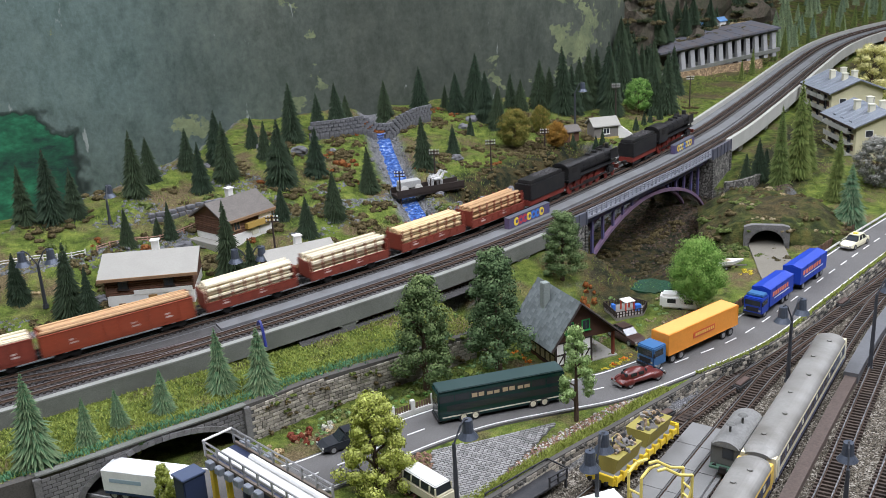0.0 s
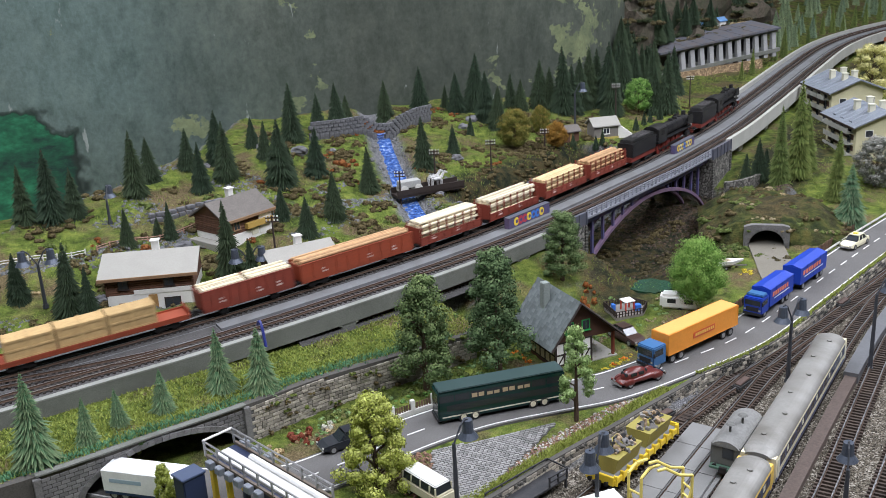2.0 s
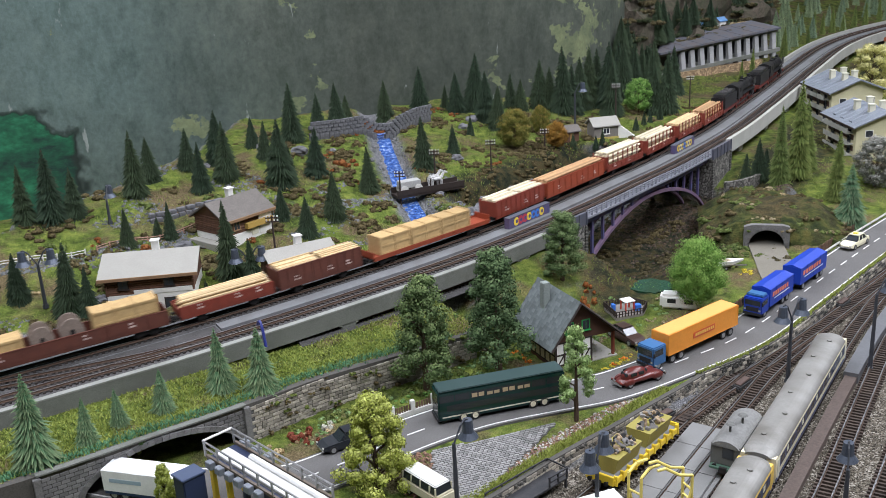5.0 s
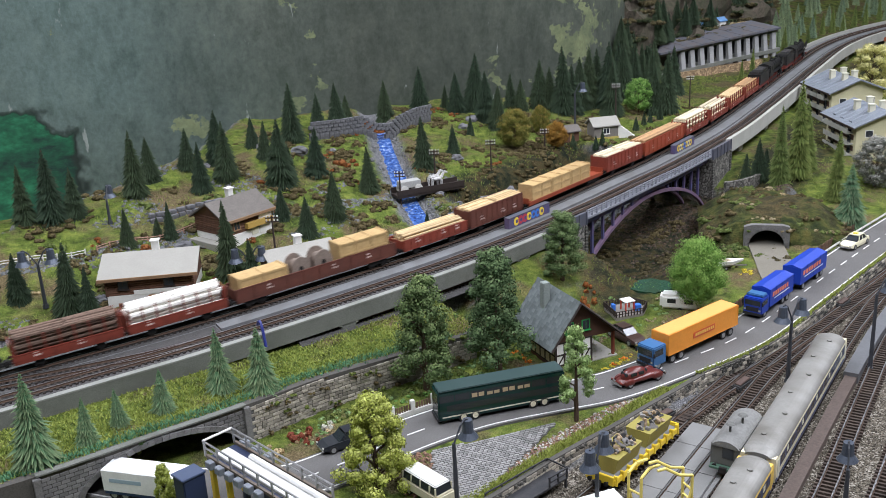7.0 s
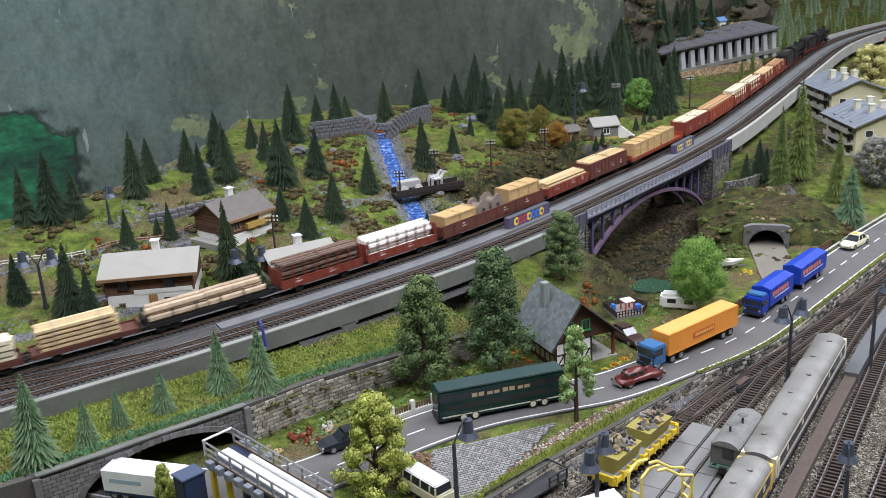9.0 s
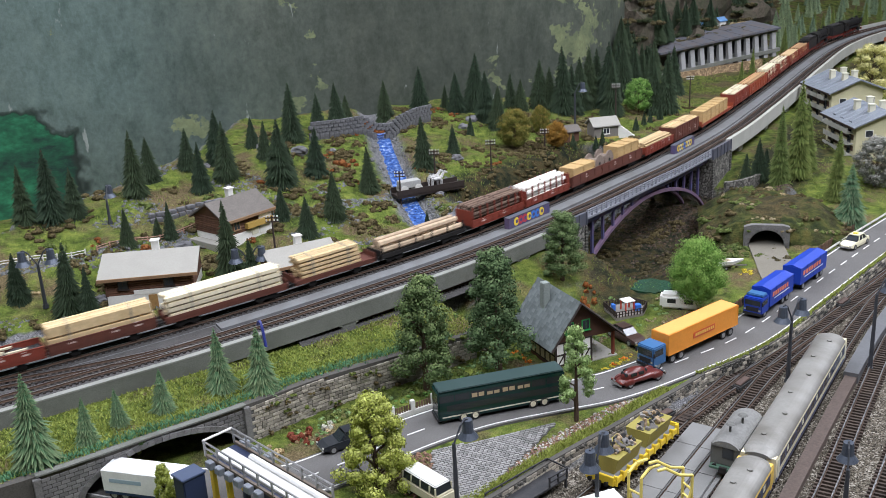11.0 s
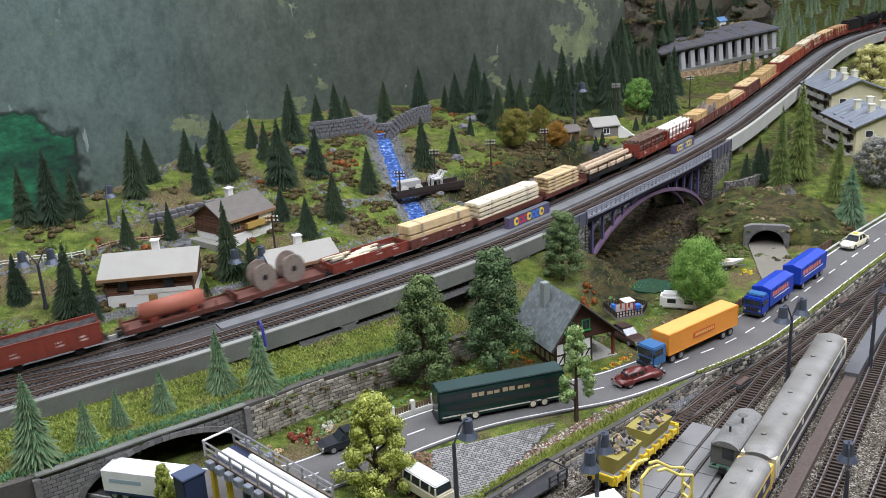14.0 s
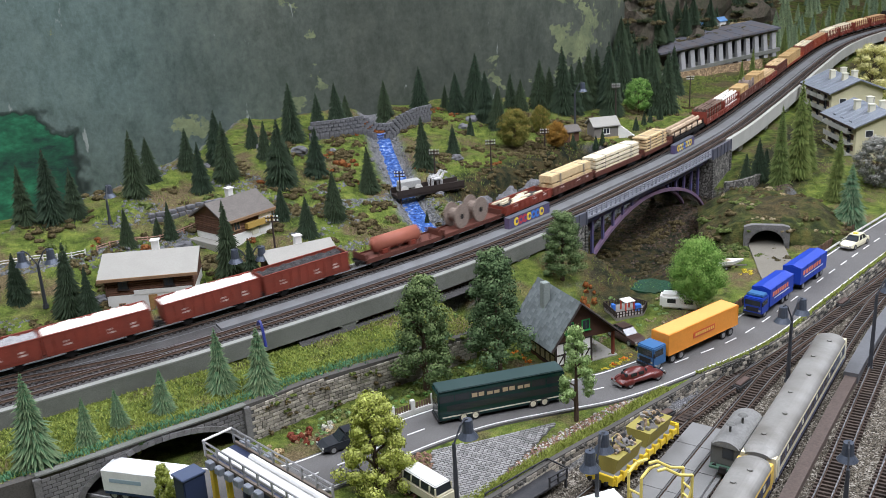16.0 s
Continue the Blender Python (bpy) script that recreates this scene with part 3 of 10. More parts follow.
# ---- road ----
part("road", mesh_of(sweep, ROAD, [(0.0215, 0.0015), (0.0215, -0.006), (-0.0215, -0.006), (-0.0215, 0.0015)], 0, ROAD.length), ASPHALT, k=1)
ROADOB = tagged(bpy.data.objects["road"], "two-lane grey asphalt model road with white markings", "road", kind="structure")
for o in (0.0193, -0.0193):
    part("edge_line", mesh_of(sweep, ROAD, [(o + 0.0005, 0.0018), (o + 0.0005, 0.0012), (o - 0.0005, 0.0012), (o - 0.0005, 0.0018)], 0.12, ROAD.length), WHITE_LINE, ROADOB, k=1)
s = 0.25
while s < ROAD.length - 0.02:
    part("centre_dash", mesh_of(sweep, ROAD, [(0.0005, 0.0018), (0.0005, 0.0012), (-0.0005, 0.0012), (-0.0005, 0.0018)], s, s + 0.0135), WHITE_LINE, ROADOB, k=1)
    s += 0.0265

# ---- the train ----
RED = mat("red_brown_wagon_paint", (0.225, 0.046, 0.027), 0.55, grain=900, vary=0.15, big=90, dirt=(0.10, 0.035, 0.025), dirty=0.5)
BROWN = mat("brown_wagon_paint", (0.13, 0.045, 0.030), 0.6, grain=900, vary=0.15, big=90, dirt=(0.06, 0.03, 0.025), dirty=0.5)
ORANGE_RED = mat("orange_red_wagon_paint", (0.29, 0.058, 0.024), 0.55, grain=900, vary=0.15, big=90, dirt=(0.15, 0.05, 0.03), dirty=0.4)
UNDER = mat("black_running_gear", (0.022, 0.020, 0.019), 0.6, 0.2, grain=900, vary=0.3)
WHEEL = mat("dark_wheel_steel", (0.07, 0.06, 0.055), 0.45, 0.7, grain=900, vary=0.2)
PALE_WOOD = mat("pale_sawn_timber", (0.68, 0.52, 0.29), 0.75, grain=500, vary=0.18, big=200, dirt=(0.50, 0.33, 0.15), dirty=0.5, island=0.25)
CREAM_WOOD = mat("cream_peeled_timber", (0.80, 0.72, 0.52), 0.7, grain=500, vary=0.12, big=200, dirt=(0.60, 0.48, 0.30), dirty=0.5, island=0.25)
WHITE_WOOD = mat("white_birch_timber", (0.84, 0.82, 0.76), 0.7, grain=500, vary=0.10, big=200, dirt=(0.6, 0.55, 0.45), dirty=0.4, island=0.2)
TAN_WOOD = mat("tan_pine_timber", (0.60, 0.38, 0.19), 0.75, grain=500, vary=0.2, big=200, dirt=(0.38, 0.20, 0.10), dirty=0.5, island=0.35)
BARK = mat("grey_brown_bark", (0.17, 0.115, 0.085), 0.9, grain=700, vary=0.5, big=200, dirt=(0.09, 0.06, 0.045), dirty=0.6, relief=0.0005, island=0.4)
PEELED = mat("tan_grey_peeled_log", (0.52, 0.40, 0.27), 0.8, grain=500, vary=0.25, big=180, dirt=(0.30, 0.22, 0.15), dirty=0.6, island=0.3)
CRATE = mat("ochre_crate_wood", (0.52, 0.36, 0.16), 0.75, grain=500, vary=0.15, big=150, dirt=(0.36, 0.23, 0.09), dirty=0.5, island=0.15)
DRUM = mat("grey_cable_drum_wood", (0.24, 0.19, 0.155), 0.8, grain=600, vary=0.3, big=200)
COAL = mat("black_grey_coal", (0.045, 0.042, 0.042), 0.6, grain=1500, vary=0.8, big=400, relief=0.0012)
GRAVEL_WHITE = mat("white_gypsum_load", (0.82, 0.79, 0.72), 0.9, grain=1500, vary=0.15, big=300, dirt=(0.6, 0.55, 0.47), dirty=0.4, relief=0.0008)
GRAVEL_GREY = mat("grey_gravel_load", (0.36, 0.36, 0.36), 0.9, grain=1800, vary=0.6, big=300, relief=0.0008)
STRAP = mat("grey_strap", (0.30, 0.27, 0.22), 0.6)
LETTER = mat("pale_lettering", (0.62, 0.50, 0.45), 0.7)


def heap(bm, L, W, z, h, seed, lumps=1.0):
    """A loose load: a bumpy mound inside the sides."""
    rnd = random.Random(seed)
    nx, ny = int(L / 0.22), 12
    vs = []
    for i in range(nx + 1):
        row = []
        for j in range(ny + 1):
            u, v = i / nx, j / ny
            e = min(1, 5 * u, 5 * (1 - u)) * min(1, 3 * v, 3 * (1 - v))
            row.append(bm.verts.new((-L / 2 + L * u, -W / 2 + W * v, z + h * (0.35 + 0.65 * e) * (0.75 + 0.5 * noise.noise((u * L * 0.5, v * 3, seed))) + rnd.uniform(-0.12, 0.12) * lumps)))
        vs.append(row)
    for i in range(nx):
        for j in range(ny):
            bm.faces.new((vs[i][j], vs[i + 1][j], vs[i + 1][j + 1], vs[i][j + 1]))


def running_gear(t, L, axles, paint):
    """Frame, wheels and couplers; the rail top is at z = 0."""
    part("underframe", boxed(-L / 2, L / 2, -0.95, 0.95, 0.75, 1.10, 0.03), UNDER, t)
    for y in (-1.35, 1.35):
        part("sole_bar", boxed(-L / 2, L / 2, y - 0.08, y + 0.08, 0.90, 1.22, 0.02), paint, t)
    b = L / 2 - 2.6
    xs = (-b, b) if axles == 2 else (-b - 0.9, -b + 0.9, b - 0.9, b + 0.9)
    for x in xs:
        bm = bmesh.new()
        for y in (-0.78, 0.78):
            rod(bm, (x, y - 0.07, 0.5), (x, y + 0.07, 0.5), 0.5, seg=16)
        rod(bm, (x, -0.8, 0.5), (x, 0.8, 0.5), 0.09)
        part("wheelset", bm, WHEEL, t)
        bm = bmesh.new()
        for y in (-1.0, 1.0):
            box(bm, x - 0.55, x + 0.55, y - 0.09, y + 0.09, 0.32, 0.82, 0.04)
        part("axle_guard", bm, UNDER, t)
    if axles == 4:
        for c in (-b, b):
            for y in (-1.02, 1.02):
                part("bogie_frame", boxed(c - 1.5, c + 1.5, y - 0.08, y + 0.08, 0.38, 0.72, 0.05), UNDER, t)
    for e in (-1, 1):
        bm = bmesh.new()
        box(bm, *sorted((e * L / 2, e * (L / 2 + 0.62))), -0.22, 0.22, 0.72, 1.05, 0.03)
        box(bm, *sorted((e * (L / 2 + 0.4), e * (L / 2 + 0.72))), -0.38, 0.38, 0.55, 1.15, 0.03)
        part("coupler", bm, UNDER, t)
        for y in (-0.88, 0.88):
            bm = bmesh.new()
            rod(bm, (e * L / 2, y, 1.05), (e * (L / 2 + 0.42), y, 1.05), 0.12)
            rod(bm, (e * (L / 2 + 0.38), y, 1.05), (e * (L / 2 + 0.45), y, 1.05), 0.24, seg=12)
            part("buffer", bm, UNDER, t)


def sides(t, L, z0, z1, paint, ribs=8, W=1.42, ends=None, rail=True):
    """Panelled sides with ribs and a top rail, and the two ends."""
    for y in (-W, W):
        s = part("side", boxed(-L / 2, L / 2, y - 0.05, y + 0.05, z0, z1, 0.015), paint, t)
        for i in range(ribs + 1):
            x = -L / 2 + 0.08 + (L - 0.16) * i / ribs
            part("rib", boxed(x - 0.07, x + 0.07, *sorted((y + math.copysign(0.051, y), y + math.copysign(0.13, y))), z0, z1 - 0.05), paint, s)
        if rail:
            part("top_rail", boxed(-L / 2, L / 2, y - 0.09, y + 0.09, z1, z1 + 0.1, 0.02), paint, s)
    for x in (-L / 2, L / 2):
        part("end_board", boxed(x - 0.06, x + 0.06, -W, W, z0, ends or z1, 0.015), paint, t)
    part("floor", boxed(-L / 2, L / 2, -W, W, 1.1, 1.24), paint, t)


def lettering(t, L, z, W=1.42, n=2):
    """Small unreadable lettering as bars."""
    for i in range(n):
        x = (-L * 0.32, L * 0.08, L * 0.3)[i % 3]
        for k in range(2):
            for y in (-W - 0.056, W + 0.056):
                part("lettering", boxed(x, x + 0.75 - 0.25 * k, y - 0.004, y + 0.004, z + 0.32 * k, z + 0.32 * k + 0.17), LETTER, t)


def log_load(t, L, W, z0, rows, r, m, seed, name="log", segs=1, taper=0.9):
    rnd = random.Random(seed)
    for q in range(segs):
        xa = -L / 2 + L * q / segs + 0.05
        xb = -L / 2 + L * (q + 1) / segs - 0.05
        z = z0 + r
        for k in range(rows):
            n = int((W - (k % 2) * r) / (2 * r))
            for i in range(n):
                y = -W / 2 + r + (k % 2) * r + i * (W - 2 * r - (k % 2) * r) / max(1, n - 1)
                rr = r * rnd.uniform(0.78, 0.95)
                bm = bmesh.new()
                e = rnd.uniform(-0.25, 0.25)
                rod(bm, (xa + e, y + rnd.uniform(-.06, .06), z + rnd.uniform(-.03, .05)), (xb + e, y + rnd.uniform(-.06, .06), z + rnd.uniform(-.03, .05)), rr, rr * taper, 7)
                part(name, bm, m, t)
            z += r * 1.72


def stakes(t, L, W, z0, z1, n, paint):
    for i in range(n):
        x = -L / 2 + 0.3 + (L - 0.6) * i / (n - 1)
        for y in (-W, W):
            part("stake", boxed(x - 0.08, x + 0.08, y - 0.08, y + 0.08, z0, z1, 0.02), paint, t)


def lumber(t, L, x, W, z0, h, m, layers, seed, cols=1):
    """Bundles of sawn boards on bearers, bound with straps."""
    rnd = random.Random(seed)
    z = z0
    for k in range(layers):
        dz = h / layers
        wide = W * (1.0 if k < layers - 1 or layers > 3 else 0.86)
        for j in range(4 * cols):
            w = wide / (4 * cols)
            y = -wide / 2 + w * (j + 0.5)
            o = rnd.uniform(-0.22, 0.22)
            part("board", boxed(x - L / 2 + o, x + L / 2 + o, y - w / 2 + 0.025, y + w / 2 - 0.025, z + 0.13 + rnd.uniform(0, 0.03), z + dz - rnd.uniform(0, 0.04), 0.02), m, t)
        for q in (-0.35, 0, 0.35):
            part("bearer", boxed(x + q * L - 0.1, x + q * L + 0.1, -wide / 2, wide / 2, z, z + 0.13), BARK, t)
        z += dz
    for q in (-0.3, 0.3):
        part("strap", boxed(x + q * L - 0.06, x + q * L + 0.06, -W / 2 - 0.03, W / 2 + 0.03, z0, z + 0.03), STRAP, t)


def crate(t, x, L, W, z0, h):
    c = part("crate", boxed(x - L / 2, x + L / 2, -W / 2, W / 2, z0, z0 + h, 0.02), CRATE, t)
    n = max(2, int(L / 2.4))
    for y in (-W / 2 - 0.05, W / 2 + 0.05):
        for i in range(n + 1):
            q = x - L / 2 + 0.12 + (L - 0.24) * i / n
            part("batten", boxed(q - 0.12, q + 0.12, y - 0.05, y + 0.05, z0, z0 + h), CRATE, c)
        for z in (z0 + 0.12, z0 + h * 0.5, z0 + h - 0.12):
            part("plank", boxed(x - L / 2, x + L / 2, y - 0.03, y + 0.03, z - 0.1, z + 0.1), CRATE, c)
    for i in range(n + 1):
        q = x - L / 2 + 0.12 + (L - 0.24) * i / n
        part("batten", boxed(q - 0.12, q + 0.12, -W / 2, W / 2, z0 + h, z0 + h + 0.08), CRATE, c)


def drum(t, x, z0, r, w):
    d = bmesh.new()
    rod(d, (x, -w / 2, z0 + r), (x, w / 2, z0 + r), r * 0.55, seg=16)
    d = part("cable_drum", d, DRUM, t)
    for y in (-w / 2, w / 2):
        bm = bmesh.new()
        rod(bm, (x, y - 0.1, z0 + r), (x, y + 0.1, z0 + r), r, seg=22)
        part("flange", bm, DRUM, d)
        bm = bmesh.new()
        rod(bm, (x, y - 0.14, z0 + r), (x, y + 0.14, z0 + r), r * 0.22, seg=10)
        part("hub", bm, UNDER, d)


def wagon(name, label, L, paint, axles, build):
    t = thing(name, Matrix(), label, "freight wagon", "wagons of the train")
    running_gear(t, L, axles, paint)
    build(t, L)
    return t


def stake_wagon(load, m, rows, r, segs=1, side=1.75, z1=3.35):
    def build(t, L):
        sides(t, L, 1.2, side, RED, 8, ends=3.0)
        stakes(t, L, 1.36, side, z1, 8, RED)
        lettering(t, L, 1.35, n=2)
        log_load(t, L - 0.7, 2.5, 1.24, rows, r, m, load, segs=segs)
    return build


def gondola(h, load, paint=RED):
    def build(t, L):
        sides(t, L, 1.2, h, paint, 10)
        lettering(t, L, 1.6, n=3)
        load(t, L)
    return build


def heap_load(z, h, m, lumps=1.0, seed=1):
    def f(t, L):
        part("load", mesh_of(heap, L - 0.2, 2.7, z, h, seed, lumps), m, t)
    return f


def flat(paint, load, rim=1.42):
    def build(t, L):
        sides(t, L, 1.2, rim, paint, 6, ends=1.9, rail=False)
        load(t, L)
    return build


def tank_load(t, L):
    bm = bmesh.new()
    rod(bm, (-L * 0.33, 0, 2.3), (L * 0.26, 0, 2.3), 0.88, seg=24)
    bmesh.ops.bevel(bm, geom=[e for e in bm.edges if abs(e.calc_length()) < 0.4 and len(e.link_faces) == 2 and max(len(f.verts) for f in e.link_faces) > 4], offset=0.2, segments=3, affect="EDGES")
    part("boiler_tank", bm, mat("red_lead_primer", (0.36, 0.12, 0.075), 0.6, grain=900, vary=0.12, big=100, dirt=(0.25, 0.09, 0.06), dirty=0.4), t, smooth=True)
    for x in (-L * 0.22, L * 0.14):
        part("saddle", boxed(x - 0.5, x + 0.5, -0.85, 0.85, 1.24, 1.75, 0.03), RED, t)
    stakes(t, L, 1.36, 1.24, 2.0, 8, BROWN)


def scrap_load(t, L):
    part("load", mesh_of(heap, L - 0.2, 2.7, 1.3, 0.6, 5, 1.2), COAL, t)
    rnd = random.Random(8)
    for i in range(14):
        bm = bmesh.new()
        x, y = rnd.uniform(-L * 0.45, L * 0.4), rnd.uniform(-1.1, 1.1)
        box(bm, x - rnd.uniform(0.6, 1.6), x + rnd.uniform(0.6, 1.6), y - 0.16, y + 0.16, 1.85, 2.0 + rnd.uniform(0, 0.15), 0.02)
        part("board", bm, CREAM_WOOD, t)


def plank_top(z, m, seed, n=9):
    def f(t, L):
        rnd = random.Random(seed)
        part("load_bed", boxed(-L / 2 + 0.1, L / 2 - 0.1, -1.3, 1.3, 1.24, z - 0.1), BARK, t)
        for i in range(n):
            for k in range(2):
                y = -1.25 + 2.5 * (i + 0.5) / n
                bm = bmesh.new()
                e = rnd.uniform(-0.4, 0.4)
                box(bm, -L / 2 + 0.3 + (k * L / 2), -0.15 + k * L / 2 + (0 if k else e * 0.3), y - 0.13, y + 0.13, z - 0.12, z + 0.1 + rnd.uniform(0, 0.18), 0.03)
                part("plank", bm, m, t)
    return f


def mixed_load(t, L):
    crate(t, -L * 0.33, L * 0.29, 2.4, 1.3, 2.0)
    drum(t, -L * 0.10, 1.24, 1.25, 1.9)
    drum(t, L * 0.04, 1.24, 1.3, 1.9)
    crate(t, L * 0.30, L * 0.32, 2.4, 1.3, 2.5)


def three_crates(t, L):
    for x in (-0.26, 0.0, 0.26):
        crate(t, (x - 0.055) * L, L * 0.25, 2.3, 1.3, 1.95)


def two_drums(t, L):
    drum(t, -L * 0.16, 1.24, 1.45, 1.9)
    drum(t, L * 0.17, 1.24, 1.5, 1.9)


def big_logs(t, L):
    stakes(t, L, 1.36, 1.2, 2.4, 6, UNDER)
    log_load(t, L - 0.6, 2.6, 1.24, 1, 0.43, PEELED, 3, segs=2)
    log_load(t, L - 0.9, 1.9, 1.98, 1, 0.46, PEELED, 4, segs=2)


BLACK = mat("black_loco_paint", (0.016, 0.016, 0.017), 0.42, 0.1, grain=900, vary=0.3, big=120, dirt=(0.045, 0.04, 0.035), dirty=0.5)
LOCO_RED = mat("red_loco_wheels", (0.20, 0.03, 0.02), 0.55, grain=900, vary=0.2, big=120, dirt=(0.06, 0.03, 0.02), dirty=0.6)


def locomotive():
    """A large black steam locomotive and its tender; the front is at +x."""
    t = thing("steam_locomotive", Matrix(), "black steam locomotive with tender and red wheels", "locomotive", "locomotives of the train")
    part("frame", boxed(-3.0, 13.0, -0.6, 0.6, 0.9, 1.6, 0.05), LOCO_RED, t)
    part("running_board", boxed(-3.0, 12.4, -1.45, 1.45, 2.0, 2.12, 0.03), BLACK, t)
    bm = bmesh.new()
    rod(bm, (0.6, 0, 3.0), (12.2, 0, 3.0), 0.98, seg=24)
    part("boiler", bm, BLACK, t, smooth=False)
    bm = bmesh.new()
    rod(bm, (12.2, 0, 3.0), (12.5, 0, 3.0), 0.95, 0.6, seg=24)
    part("smokebox_door", bm, BLACK, t)
    for x in (2.5, 4.4, 6.5, 9.4):
        bm = bmesh.new()
        rod(bm, (x, 0, 3.0), (x + 0.12, 0, 3.0), 1.01, seg=24)
        part("boiler_band", bm, BLACK, t)
    for nm, x, r, h in (("chimney", 11.5, 0.42, 4.55), ("steam_dome", 7.4, 0.5, 4.25), ("sand_dome", 5.4, 0.5, 4.2), ("feed_dome", 9.2, 0.42, 4.15)):
        bm = bmesh.new()
        rod(bm, (x, 0, 3.7), (x, 0, h), r, r * 0.85, seg=14)
        part(nm, bm, BLACK, t)
    cab = part("cab", boxed(-2.8, 0.8, -1.45, 1.45, 1.7, 3.9, 0.05), BLACK, t)
    bm = bmesh.new()
    prism(bm, [(1.6 * math.sin(a), 3.35 + 0.95 * math.cos(a)) for a in np.linspace(-1.1, 1.1, 9)], -3.0, 0.9)
    bmesh.ops.rotate(bm, cent=(0, 0, 0), matrix=Matrix.Rotation(-math.pi / 2, 3, "Z"), verts=bm.verts)
    part("cab_roof", bm, BLACK, cab)
    for y in (-1.47, 1.47):
        part("cab_window", boxed(-1.6, -0.4, y - 0.02, y + 0.02, 2.9, 3.6), UNDER, cab)
    for y in (-1.38, 1.38):
        part("smoke_deflector", boxed(10.2, 12.6, y - 0.05, y + 0.05, 2.6, 4.0, 0.02), BLACK, t)
        part("cylinder", boxed(9.6, 11.6, *sorted((y, y * 0.55)), 0.7, 1.7, 0.2), BLACK, t)
    for i, x in enumerate((-1.6, 0.5, 2.6, 4.7, 6.8, 9.6, 11.8)):
        r = 0.85 if i < 5 else 0.45
        for y in (-0.8, 0.8):
            w = bmesh.new()
            rod(w, (x, y - 0.1, r), (x, y + 0.1, r), r, seg=20)
            w = part("driving_wheel" if i < 5 else "leading_wheel", w, LOCO_RED, t)
            bm = bmesh.new()
            rod(bm, (x, y - 0.13, r), (x, y + 0.13, r), r * 0.3, seg=10)
            part("hub", bm, WHEEL, w)
    for y in (-1.02, 1.02):
        part("side_rod", boxed(-1.6, 6.8, y - 0.05, y + 0.05, 0.55, 0.75), WHEEL, t)
        part("main_rod", boxed(2.6, 10.0, y - 0.02 + math.copysign(0.09, y), y + 0.02 + math.copysign(0.09, y), 0.85, 1.05), WHEEL, t)
    part("buffer_beam", boxed(12.7, 13.0, -1.4, 1.4, 0.9, 1.4, 0.03), LOCO_RED, t)
    for y in (-0.88, 0.88):
        bm = bmesh.new()
        rod(bm, (13.0, y, 1.05), (13.45, y, 1.05), 0.13)
        rod(bm, (13.4, y, 1.05), (13.5, y, 1.05), 0.26, seg=12)
        part("buffer", bm, UNDER, t)
        bm = bmesh.new()
        rod(bm, (12.6, y, 2.2), (12.95, y, 2.2), 0.2, seg=12)
        part("headlamp", bm, CONCRETE_PALE, t)
    # tender
    tank = part("tender_tank", boxed(-13.2, -3.9, -1.4, 1.4, 1.5, 3.5, 0.06), BLACK, t)
    part("tender_rim", boxed(-12.9, -4.1, -1.15, 1.15, 3.5, 3.95, 0.06, 0.97), BLACK, tank)
    part("tender_coal", mesh_of(heap, 5.8, 1.9, 3.8, 0.5, 9), COAL, tank).location.x = -7.4 * K
    part("tender_frame", boxed(-13.3, -3.8, -1.2, 1.2, 0.8, 1.5, 0.04), LOCO_RED, t)
    for x in (-12.0, -10.2, -7.0, -5.2):
        bm = bmesh.new()
        for y in (-0.78, 0.78):
            rod(bm, (x, y - 0.1, 0.5), (x, y + 0.1, 0.5), 0.5, seg=16)
        part("tender_wheelset", bm, WHEEL, t)
    for y in (-1.0, 1.0):
        part("bogie_frame", boxed(-12.6, -9.6, y - 0.08, y + 0.08, 0.4, 0.75), UNDER, t)
        part("bogie_frame", boxed(-7.6, -4.6, y - 0.08, y + 0.08, 0.4, 0.75), UNDER, t)
    part("drawbar", boxed(-14.2, -13.2, -0.25, 0.25, 0.75, 1.05), UNDER, t)
    return t


